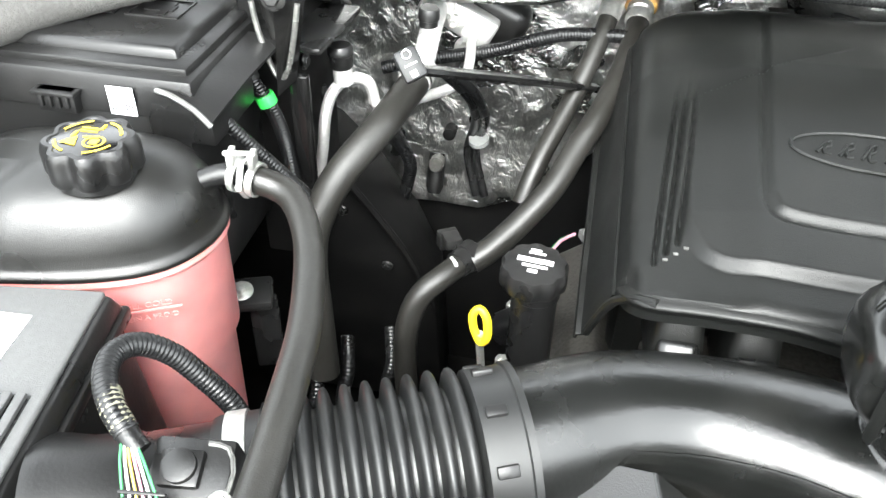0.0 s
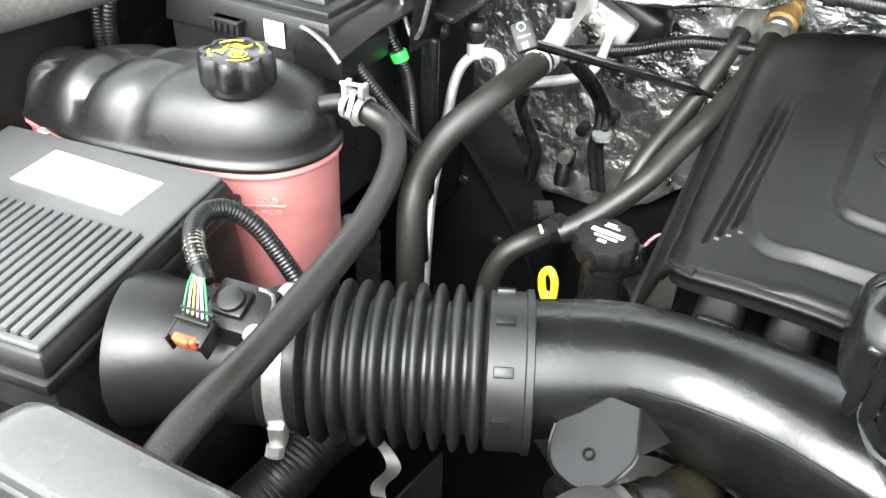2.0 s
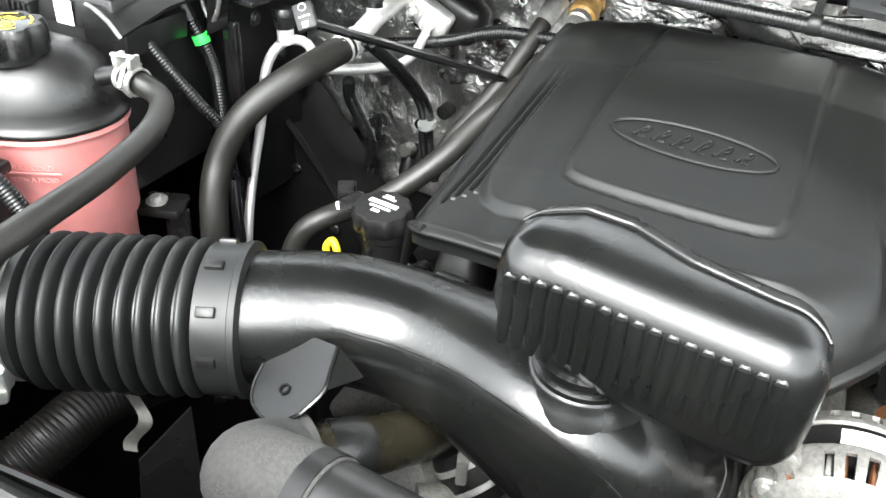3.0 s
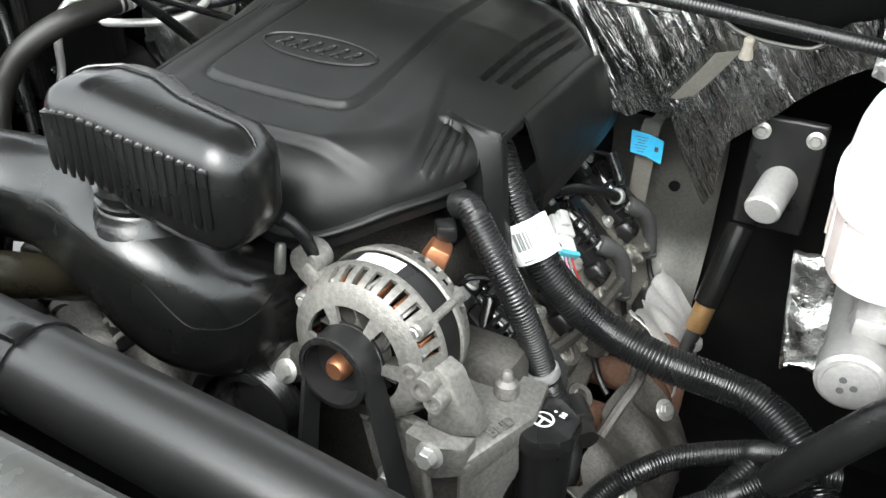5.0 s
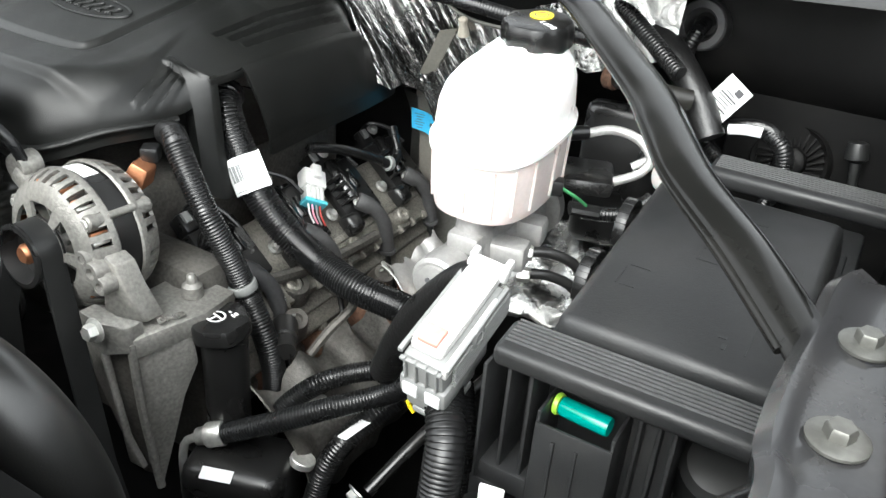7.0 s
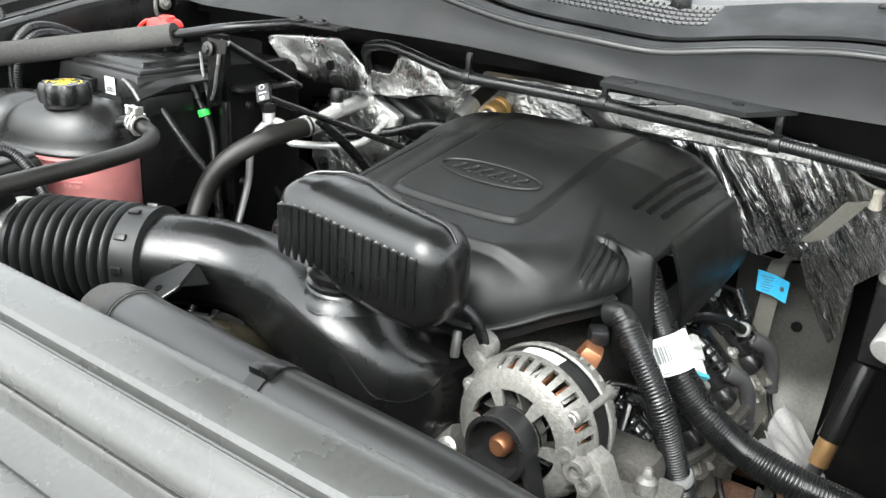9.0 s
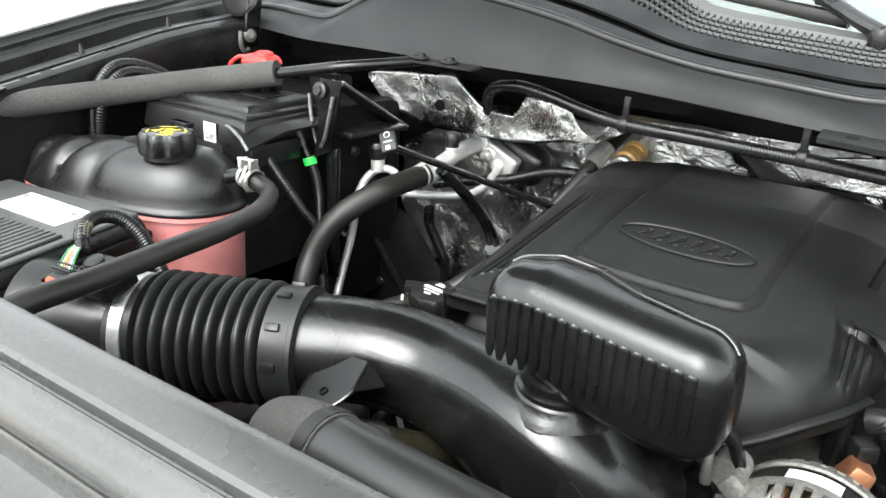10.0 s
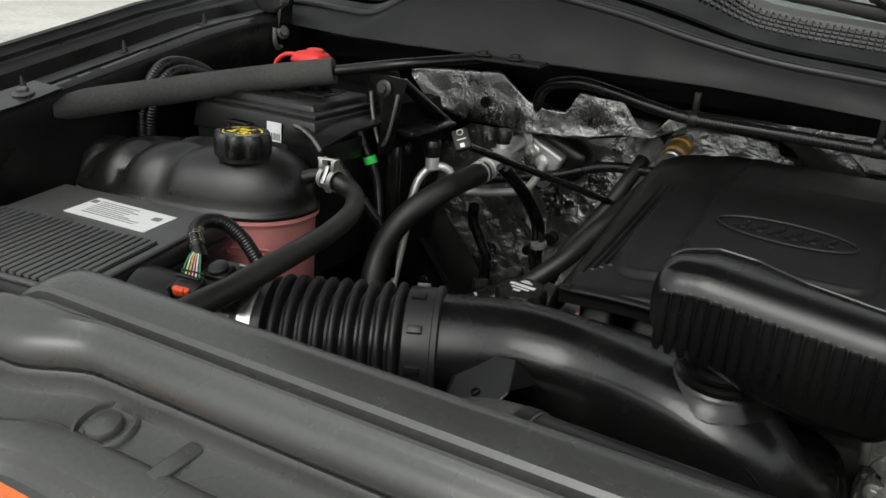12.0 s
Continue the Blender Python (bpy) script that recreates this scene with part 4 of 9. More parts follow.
# Cowl brace with its foam sleeve
brace = thing("cowl_brace", (-0.58, 0.39, 1.31), "black tubular cowl brace in a grey foam sleeve", "brace")
part("rod", hose_mesh([(-0.60, 0.385, 1.312), (-0.57, 0.44, 1.318), (-0.525, 0.565, 1.328), (-0.45, 0.665, 1.345), (-0.346, 0.71, 1.366), (-0.262, 0.73, 1.383), (-0.211, 0.772, 1.391), (-0.178, 0.812, 1.396)], 0.0095, flat=0.8), M_PAINT, brace)
part("sleeve", hose_mesh([(-0.583, 0.415, 1.316), (-0.562, 0.475, 1.32), (-0.523, 0.57, 1.329), (-0.45, 0.665, 1.345), (-0.357, 0.708, 1.364)], 0.0185, 18), M_FOAM, brace, "grey foam tube over the brace")
part("foot", sheet([[(-0.185 - 0.02, 0.792, 1.3985), (-0.205, 0.82, 1.4)], [(-0.08, 0.79, 1.399), (-0.08, 0.82, 1.401)]], 0.004), M_STEEL_BLACK, brace)
for x_ in (-0.171, -0.122):
    part("bolt", bolt_mesh((x_, 0.80, 1.401), (0, 0, 1), 0.0075, 0.007, 0.013), M_STEEL_BLACK, brace)
plate = thing("wing_plate", (-0.58, 0.36, 1.33), "glossy black mounting plate bolted to the wing", "bracket")
part("plate", sheet([[(-0.612, 0.24, 1.313), (-0.560, 0.24, 1.311)], [(-0.614, 0.36, 1.334), (-0.553, 0.36, 1.332)], [(-0.612, 0.42, 1.345), (-0.560, 0.42, 1.343)]], 0.004), M_PAINT, plate)
for y_ in (0.29, 0.381):
    part("bolt", bolt_mesh((-0.580, y_, 1.337 + 0.17 * (y_ - 0.381)), (0, -0.18, 1), 0.0075, 0.008, 0.0130), M_GREYPAINT, plate)
for y_ in (0.405, 0.565, 0.72):
    z_ = table(y_, [(0.37, 1.327), (0.56, 1.366), (0.71, 1.398)])
    clip = thing("trim_clip", (-0.612, y_, z_), "small black push clip standing on the wing flange", "clip", "wing trim clips")
    part("stem", lathed((-0.612, y_, z_), (0, -0.15, 1), [(0.006, 0), (0.0045, 0.006), (0.0032, 0.012), (0.001, 0.019)], 10), M_BLACK, clip)
    part("base", blocked((-0.612, y_, z_ + 0.0015), (0.016, 0.02, 0.004), 0, 0.001), M_BLACK, clip)
sealer = thing("sealer_bead", (-0.60, 0.65, 1.39), "worn pale bead of seam sealer along the wing flange", "sealer")
for a_, b_ in ((0.50, 0.70), (0.712, 0.76), (0.425, 0.452), (0.462, 0.482)):
    part("bead", hose_mesh([(-0.585 - 0.13 * max(0.0, y - 0.54), y, table(y, [(0.37, 1.3285), (0.56, 1.3675), (0.71, 1.3995), (0.9, 1.4195)])) for y in np.linspace(a_, b_, 5)], 0.0042, 8, flat=0.6), M_LID, sealer)
hinge = thing("hood_hinge", (-0.59, 0.85, 1.38), "black hood hinge with a round ribbed cover", "hinge")
bm = bmesh.new()
lathe(bm, (-0.585, 0.845, 1.452), (0.25, -0.9, 0.3), [(0.036, -0.012), (0.036, 0), (0.033, 0.002)] + [(0.031 - 0.0045 * i + 0.0022 * j, 0.0005 if j else 0.0032) for i in range(6) for j in (0, 1)][:12] + [(0.002, 0.003)], 36)
part("disc", bm, M_BLACK, hinge)
part("arm", sheet([[(-0.615 + 0.012 * f, 0.875 - 0.006 * f, 1.50 - 0.14 * f), (-0.598 + 0.01 * f, 0.862, 1.50 - 0.14 * f), (-0.575 + 0.002 * f, 0.866, 1.50 - 0.14 * f)] for f in np.linspace(0, 1, 10)], 0.005), M_PAINT, hinge)
part("foot", blocked((-0.566, 0.854, 1.408), (0.008, 0.032, 0.075), Matrix.Rotation(radians(-8), 3, "X"), 0.003), M_PAINT, hinge)
part("bolt", bolt_mesh((-0.5615, 0.844, 1.388), (1, -0.5, 0.2), 0.007, 0.008, 0.011), M_GREYPAINT, hinge)
part("hook", hose_mesh([(-0.562, 0.824, 1.396), (-0.560, 0.822, 1.376), (-0.559, 0.828, 1.364), (-0.559, 0.838, 1.366)], 0.004, 8), M_GREYPAINT, hinge)
origin()


# ---- firewall foil ----
origin(0.004, -0.011, 0.012)
def foil_sheet(x0, x1, top, bottom, off, nx=90, nz=60, rough=1.0, steep=0.0, lean=0.18):
    rows = []
    for j in range(nz + 1):
        row = []
        for i in range(nx + 1):
            x = x0 + (x1 - x0) * i / nx
            z = bottom(x) + (top(x) - bottom(x)) * j / nz
            q = Vector((x * 9, z * (9 - 6 * steep) + x * 4 * steep, 3.1))
            w = 0.014 * noise.noise(q) + 0.008 * abs(noise.noise(Vector((x * 34 + z * 12 * steep, z * (30 - 18 * steep), 1.7)))) + 0.003 * abs(noise.noise(Vector((x * 80, z * (70 - 40 * steep), 5.0))))
            if steep:
                # long folds that run down and to the left wing
                u, v = x * 0.84 + z * 0.54, z * 0.84 - x * 0.54
                w = 0.3 * w + steep * (0.012 * abs(noise.noise(Vector((u * 30, v * 2.2, 4.4)))) + 0.006 * abs(noise.noise(Vector((u * 75, v * 4, 7.7)))))
            y = firewall_y(x, z)
            if steep:
                # the blanket sags forward off its upper edge on the driver's side
                sag = 0.943 + lean * (1.335 - z)
                y += (min(y, sag) - y) * smooth(0.42, 0.50, x)
            row.append((x, y - off - rough * w, z))
        rows.append(row)
    return sheet(rows)


foil = thing("heat_shield", (0.1, 1.04, 0.9), "crumpled silver foil insulation on the firewall", "insulation")
part("foil", foil_sheet(-0.37, 0.40, lambda x: 1.315 - 0.09 * smooth(-0.2, -0.36, x) + 0.03 * smooth(0.03, 0.09, x), lambda x: table(x, [(-0.37, 1.10), (-0.33, 1.02), (-0.31, 0.95), (-0.25, 0.915), (-0.12, 0.915), (-0.05, 0.945), (0.06, 1.05), (0.4, 1.08)]), 0.016, 150, 70, 0.5), M_FOIL, foil, angle=180)
origin(0.0, -0.006, 0.004)
part("foil", foil_sheet(0.40, 0.80, lambda x: table(x, [(0.40, 1.345), (0.595, 1.322), (0.631, 1.312), (0.654, 1.298), (0.683, 1.292), (0.737, 1.291), (0.768, 1.325), (0.80, 1.335)]),
                         lambda x: table(x, [(0.40, 1.14), (0.50, 1.18), (0.545, 1.165), (0.565, 1.178), (0.600, 1.172), (0.615, 1.13), (0.640, 1.085), (0.655, 1.06), (0.666, 1.08), (0.669, 1.157), (0.688, 1.177), (0.713, 1.201), (0.742, 1.236), (0.777, 1.265), (0.80, 1.28)]), 0.014, 260, 90, 1.0, 0.9), M_FOILDRAWN, foil, angle=180)
part("foil", foil_sheet(0.80, 0.945, lambda x: 1.335 + 0.045 * smooth(0.80, 0.88, x), lambda x: table(x, [(0.80, 1.28), (0.85, 1.265), (0.945, 1.30)]), 0.03, 90, 40, 0.8, 0.5, -0.12), M_FOILFLAT, foil, angle=180)
part("welt", hose_mesh([(0.585, 0.935, 1.326), (0.631, 0.932, 1.313), (0.656, 0.93, 1.299), (0.69, 0.928, 1.292), (0.737, 0.928, 1.292), (0.755, 0.93, 1.308)], 0.0026, 8), M_GREYPAINT, foil, "dusty bound upper edge")
origin(0.004, -0.012, 0.013)
flange = thing("upper_heat_shield", (0.0, 0.93, 1.30), "foil-faced upper flange with cut-outs below the cowl", "insulation")
rows_ = []
for x in np.linspace(-0.343, 0.59, 140):
    hi = table(x, [(-0.345, 1.352), (-0.33, 1.356), (-0.2, 1.366), (-0.15, 1.325), (-0.12, 1.318), (-0.085, 1.318), (-0.07, 1.352), (0.0, 1.347), (0.02, 1.318), (0.035, 1.308), (0.055, 1.315), (0.075, 1.341), (0.2, 1.345), (0.35, 1.338), (0.42, 1.35), (0.5, 1.345), (0.55, 1.33), (0.62, 1.325)])
    lo = table(x, [(-0.345, 1.348), (-0.315, 1.300), (-0.25, 1.276), (-0.15, 1.276), (-0.05, 1.281), (0.0, 1.294), (0.05, 1.300), (0.1, 1.328), (0.12, 1.337), (0.30, 1.330), (0.33, 1.30), (0.62, 1.30)])
    y0 = 0.93 - 0.05 * smooth(-0.25, -0.4, x)
    rows_.append([(x, y0 + 0.004 * noise.noise(Vector((x * 25, z * 25, 2))) + 0.0025 * abs(noise.noise(Vector((x * 70, z * 60, 9)))), z) for z in np.linspace(lo, hi, 14)])
part("foil", sheet(rows_, 0.003), M_FOILFLAT, flange, angle=180)
for x_ in (-0.309, -0.222):
    part("hole", lathed((x_, 0.9265, 1.3135), (0, -1, 0), [(0.009, 0.0), (0.009, 0.0015), (0.0085, 0.002)], 20), M_LINER, flange, "dark round hole")
for x_, y_, z_, r_ in ((-0.126, 1.028, 1.075, 0.011), (-0.165, 1.03, 1.045, 0.009), (0.05, 1.03, 1.05, 0.008)):
    part("hole", lathed((x_, y_, z_), (0, -1, 0), [(r_, -0.02), (r_, 0.002), (r_ * 0.7, 0.003)], 20), M_LINER, foil, "dark round hole")
part("stud", lathed((-0.18, 1.03, 1.0), (0, -1, 0.2), [(0.011, 0), (0.011, 0.02), (0.009, 0.022)], 20), M_GREYPAINT, foil)
part("rubber_plug", lathed((-0.184, 1.035, 0.975), (0, -0.5, -1), [(0.011, -0.03), (0.013, -0.02), (0.013, 0.02), (0.009, 0.03)], 18), M_BLACK, foil)
blower = thing("heater_box", (-0.40, 0.90, 0.75), "matte black plastic heater box with a slanting side", "heater box")
HB = [(-0.50, 1.10), (-0.34, 1.115), (-0.285, 1.095), (-0.24, 1.04), (-0.185, 0.95), (-0.15, 0.86), (-0.14, 0.62), (-0.50, 0.62)]
bm = bmesh.new()
bm_f = bm.faces.new([bm.verts.new((x, 0.875 - 0.12 * (z - 0.9), z)) for x, z in HB])
bm_e = bmesh.ops.extrude_face_region(bm, geom=[bm_f])
bmesh.ops.translate(bm, vec=(-0.012, 0.11, 0.012), verts=[v for v in bm_e["geom"] if isinstance(v, bmesh.types.BMVert)])
bmesh.ops.bevel(bm, geom=bm.edges[:], offset=0.006, segments=2, affect="EDGES", profile=0.5, clamp_overlap=True)
part("case", bm, M_LINER, blower)
part("flange", hose_mesh([(-0.35, 0.843, 1.112), (-0.288, 0.845, 1.098), (-0.242, 0.850, 1.042), (-0.188, 0.862, 0.952), (-0.153, 0.872, 0.86)], 0.005, 8), M_LINER, blower, "moulded edge flange")
for x_, z_ in ((-0.27, 1.02), (-0.215, 0.93)):
    part("screw", bolt_mesh((x_, 0.866 - 0.12 * (z_ - 0.9), z_), (0, -1, -0.1), 0.005, 0.006, 0.008), M_STEEL_BLACK, blower)
origin()

# ---- intake duct ----
duct = thing("intake_duct", (0.15, 0.43, 1.06), "glossy black moulded intake duct with a seam line", "air intake duct")
DP = spline([(-0.010, 0.381, 1.179), (0.022, 0.400, 1.180), (0.065, 0.424, 1.178), (0.12, 0.438, 1.172), (0.18, 0.436, 1.167), (0.235, 0.424, 1.160), (0.275, 0.420, 1.144), (0.305, 0.432, 1.114), (0.322, 0.458, 1.097), (0.33, 0.495, 1.09)], 0.006)


def duct_ring(i, n=44):
    t = (DP[min(i + 1, len(DP) - 1)] - DP[max(i - 1, 0)]).normalized()
    s = i / (len(DP) - 1)
    side = t.cross(Vector((0, 0, 1))).normalized()
    over = side.cross(t)
    w = 0.053 + 0.006 * smooth(0.3, 0.7, s) - 0.004 * smooth(0.9, 1, s)
    h = 0.053 + 0.009 * smooth(0.35, 0.75, s)
    out = []
    for k in range(n):
        a = 2 * math.pi * k / n
        c, q = math.cos(a), math.sin(a)
        e = 1 - 0.25 * smooth(0.25, 0.6, s)
        out.append(DP[i] + side * w * math.copysign(abs(c) ** e, c) + over * h * math.copysign(abs(q) ** e, q))
    return out


bm = bmesh.new()
loft(bm, [duct_ring(i) for i in range(len(DP))])
part("shell", bm, M_DUCT, duct, angle=70)
seam = []
for i in range(int(len(DP) * 0.2), len(DP) - 4):
    r = duct_ring(i, 720)
    seam.append(min(r, key=lambda p: p.y - 0.55 * (p.z - DP[i].z)))
bm = bmesh.new()
sweep(bm, seam, 0.0011, 6)
part("seam", bm, M_DUCT, duct)
bm = bmesh.new()
lathe(bm, DP[-1], DP[-1] - DP[-4], [(0.058, -0.012), (0.061, -0.01), (0.061, 0.004), (0.056, 0.006), (0.05, 0.03)], 40)
part("end_ring", bm, M_BLACK, duct)
TAB = [(0.0412, 0.3483, 1.1779), (0.0425, 0.335, 1.1715), (0.0469, 0.3249, 1.1679), (0.0530, 0.3185, 1.1666), (0.0608, 0.3139, 1.1666), (0.0680, 0.3108, 1.1672), (0.0751, 0.3098, 1.1688), (0.0835, 0.3115, 1.1722), (0.0907, 0.3151, 1.1762), (0.0970, 0.323, 1.1820), (0.1024, 0.3352, 1.1897), (0.0985, 0.352, 1.1968), (0.0944, 0.3672, 1.2033), (0.072, 0.372, 1.1990), (0.052, 0.364, 1.1890)]
bm = bmesh.new()
bm.faces.new([bm.verts.new(p) for p in TAB])
bmesh.ops.triangulate(bm, faces=bm.faces[:])
bmesh.ops.solidify(bm, geom=bm.faces[:], thickness=0.003)
tab = part("mounting_tab", bm, M_BOX, duct, "flat tab with a bolt hole")
part("gusset", sheet([[(0.0944, 0.3672, 1.2033), (0.0948, 0.3680, 1.2025)], [(0.1000, 0.345, 1.1940), (0.107, 0.3655, 1.196)], [(0.1024, 0.3352, 1.1897), (0.119, 0.362, 1.189)]], 0.002), M_DUCT, tab)
part("rim", hose_mesh(TAB[:13], 0.0016, 6, 0.004), M_DUCT, tab, "thin moulded rim")
part("hole", lathed((0.0717, 0.3322, 1.1795), (-0.25, -0.42, 1), [(0.0045, -0.001), (0.0045, 0.0015), (0.003, 0.0015), (0.003, -0.001)], 16), M_LINER, tab)

# ---- ribbed resonator ----
res = thing("air_resonator", (0.30, 0.42, 1.22), "black ribbed plastic resonator box in front of the engine cover", "resonator")
NR = 60


def res_section(f):
    """One section across the box, from its left end to its right."""
    x = 0.197 + 0.21 * f
    e = min(f, 1 - f)
    reach, deep = (0.10, 0.018) if f < 0.5 else (0.15, 0.028)
    rnd = deep * (1 - math.sqrt(max(0, 1 - (1 - min(e / reach, 1)) ** 2)))
    zt = table(f, [(0, 1.318), (0.2, 1.321), (0.5, 1.314), (0.8, 1.308), (1, 1.305)])
    zb = table(f, [(0, 1.256), (0.2, 1.243), (0.45, 1.222), (0.7, 1.213), (1, 1.212)])
    yf = 0.383 - 0.004 * f
    yb = table(f, [(0, 0.452), (0.2, 0.476), (0.35, 0.478), (0.55, 0.462), (0.8, 0.455), (1, 0.452)])
    q = 0.012
    pts = [(yf + 0.012, zb), (yf + 0.003, zb + 0.004), (yf, zb + q), (yf - 0.002, 0.5 * (zb + zt)), (yf, zt - 0.024), (yf + 0.002, zt - 0.014), (yf + 0.008, zt - 0.005), (yf + 0.018, zt), (yf + 0.035, zt + 0.002),
           (yb - 0.02, zt + 0.001), (yb - 0.008, zt - 0.004), (yb, zt - 0.014), (yb + 0.002, zt - 0.03), (yb, zb + 0.02), (yb - 0.02, zb)]
    yc, zc = 0.5 * (yf + yb), 0.5 * (zb + zt)
    ky, kz = 1 - rnd / (0.5 * (yb - yf)), 1 - rnd / (0.5 * (zt - zb))
    return [(x, yc + (y - yc) * ky, zc + (z - zc) * kz) for y, z in pts]


bm = bmesh.new()
loft(bm, [res_section(i / NR) for i in range(NR + 1)])
part("shell", bm, M_DUCT, res, angle=50)
for i in range(17):
    f = 0.07 + 0.80 * i / 16
    s = res_section(f)
    x = s[0][0]
    zb, zt = 1.247 - 0.013 * f, s[7][2] - 0.020
    bm = bmesh.new()
    sweep(bm, [Vector((x, s[3][1] - 0.0002, z)) for z in np.linspace(zb, zt, 8)], [0.0025] + [0.0046] * 6 + [0.0044], 10, 0.42, (0, -1, 0))
    rib = part("rib", bm, M_DUCT, res)
    bm = bmesh.new()
    lathe(bm, (x, s[3][1] + 0.0016, zt - 0.001), (0, -0.55, 0.83), [(0.0043, -0.003), (0.0043, 0.0), (0.0034, 0.0014), (0.0022, 0.0008)], 14)
    part("rib_cap", bm, M_DUCT, rib, "rounded bright rib end")
bm = bmesh.new()
sweep(bm, [Vector(res_section(f)[9]) + Vector((0, -0.01, 0.002)) for f in np.linspace(0.03, 0.97, 40)], 0.0012, 6)
part("mould_line", bm, M_DUCT, res)
part("saddle", lathed((0.258, 0.424, 1.168), (0.06, -0.08, 1), [(0.060, 0.004), (0.055, 0.022), (0.049, 0.034), (0.043, 0.042), (0.039, 0.048), (0.037, 0.053)], 44), M_DUCT, duct, "swelling that carries the resonator", 80)
part("neck", lathed((0.262, 0.419, 1.216), (0.03, -0.02, 1), [(0.034, 0), (0.0375, 0.002), (0.0375, 0.006), (0.034, 0.008), (0.034, 0.011), (0.037, 0.013), (0.037, 0.017), (0.033, 0.019), (0.033, 0.045)], 36), M_DUCT, res, "ribbed rubber neck to the duct")

# ---- engine cover ----
cover = thing("engine_cover", (0.29, 0.72, 1.16), "satin black moulded engine cover with an oval badge", "engine cover")
RIM = spline([(0.197, 0.90, 0), (0.189, 0.80, 0), (0.180, 0.65, 0), (0.181, 0.613, 0), (0.197, 0.598, 0), (0.27, 0.592, 0), (0.345, 0.593, 0), (0.363, 0.607, 0), (0.366, 0.65, 0), (0.368, 0.80, 0), (0.370, 0.90, 0)], 0.004)
APRON = spline([(0.119, 0.75, 0), (0.112, 0.62, 0), (0.119, 0.572, 0), (0.140, 0.546, 0), (0.2, 0.538, 0), (0.3, 0.534, 0), (0.415, 0.538, 0), (0.443, 0.553, 0), (0.446, 0.595, 0), (0.421, 0.69, 0), (0.388, 0.82, 0), (0.376, 0.9, 0)], 0.004)
LIP_ = spline([(0.07, 0.545, 1.21), (0.076, 0.522, 1.222), (0.092, 0.509, 1.229), (0.14, 0.505, 1.233), (0.2, 0.499, 1.234), (0.25, 0.492, 1.225), (0.31, 0.485, 1.197), (0.352, 0.485, 1.183), (0.385, 0.495, 1.180), (0.412, 0.515, 1.187), (0.441, 0.543, 1.199), (0.462, 0.574, 1.203), (0.477, 0.612, 1.203), (0.488, 0.634, 1.212), (0.506, 0.645, 1.238)], 0.003)


def xy(path):
    return np.array([(p.x, p.y) for p in path])


RIMA, APRONA, LIPA = xy(RIM), xy(APRON), xy(LIP_)
LIPR = LIPA[LIPA[:, 0] < 0.487]


def near(path, x, y):
    """Distance to a line, and the place along it, counted in its points."""
    a, d = path[:-1], path[1:] - path[:-1]
    w = np.array((x, y)) - a
    k = np.clip((w * d).sum(1) / np.maximum((d * d).sum(1), 1e-12), 0, 1)
    r = ((w - d * k[:, None]) ** 2).sum(1)
    i = int(r.argmin())
    return float(r[i]) ** 0.5, i + float(k[i])


def inside(path, x, y):
    """Whether the point lies within the line, closed behind."""
    prev = np.roll(path, 1, axis=0)
    span = (path[:, 1] > y) != (prev[:, 1] > y)
    p, q = path[span], prev[span]
    return bool(np.count_nonzero(x < (q[:, 0] - p[:, 0]) * (y - p[:, 1]) / (q[:, 1] - p[:, 1]) + p[:, 0]) % 2)


def cover_top(x, y):
    d = abs(x - 0.272)
    z = 1.262 + 0.20 * (y - 0.60) if y < 0.80 else 1.302 + 0.06 * (y - 0.80) - 1.6 * max(0.0, y - 0.91) ** 1.5
    if y < 0.6:
        z = 1.262 - 0.14 * (0.6 - y)
    if x < 0.272:
        z -= 0.0055 * smooth(0.10, 0.135, d) + 0.0132 * smooth(0.13, 0.22, d)
    else:
        z -= 0.003 * smooth(0.10, 0.135, d)
        z -= max(0.0, z - cover_side(y)) * min(1.0, max(0.0, (x - 0.39) / 0.116)) ** 2.2
    r, k = near(RIMA, x, y)
    if y < 0.9:
        sign = 1 if inside(RIMA, x, y) else -1
        z += 0.0048 * smooth(-0.0035, 0.0035, sign * r) - 0.0016 * math.exp(-((sign * r + 0.0055) / 0.0022) ** 2)
        r, k = near(APRONA, x, y)
        sign = 1 if inside(APRONA, x, y) else -1
        z -= 0.0085 * smooth(0.0055, -0.0055, sign * r) * (smooth(0.86, 0.76, y) if x < 0.272 else smooth(0.71, 0.60, y))
    # three creases on the left shoulder, three pressed ribs at the right rear and three short flutes at the right front
    for k in range(3):
        if y > 0.54 and x < 0.2:
            lx = 0.090 + 0.0085 * k + 0.08 * max(0.0, y - 0.56)
            z -= 0.0048 * math.exp(-((x - lx) / 0.0019) ** 2) * smooth(0.545 + 0.011 * k, 0.552 + 0.011 * k, y) * smooth(0.80, 0.74, y)
        rx = 0.452 + 0.0145 * k + 0.05 * (y - 0.71)
        z -= 0.0075 * smooth(0.0016, 0.0, abs(x - rx) - 0.0030) * smooth(0.705 + 0.008 * k, 0.713 + 0.008 * k, y) * smooth(0.915, 0.87, y)
        fx = 0.457 + 0.0088 * k - 0.08 * (y - 0.58)
        z += 0.0048 * smooth(0.0038, 0.0022, abs(x - fx)) * smooth(0.574 + 0.006 * k, 0.5775 + 0.006 * k, y) * smooth(0.637, 0.629, y)
    if x > 0.43:
        z -= 0.003 * smooth(0.004, -0.004, y - 0.636 - 0.19 * (x - 0.447)) * smooth(0.436, 0.45, x)
    return z


def cover_side(y):
    """Height of the straight right-hand edge."""
    return 1.250 + 0.03 * (min(y, 0.9) - 0.7) - 0.3 * max(0.0, y - 0.905)


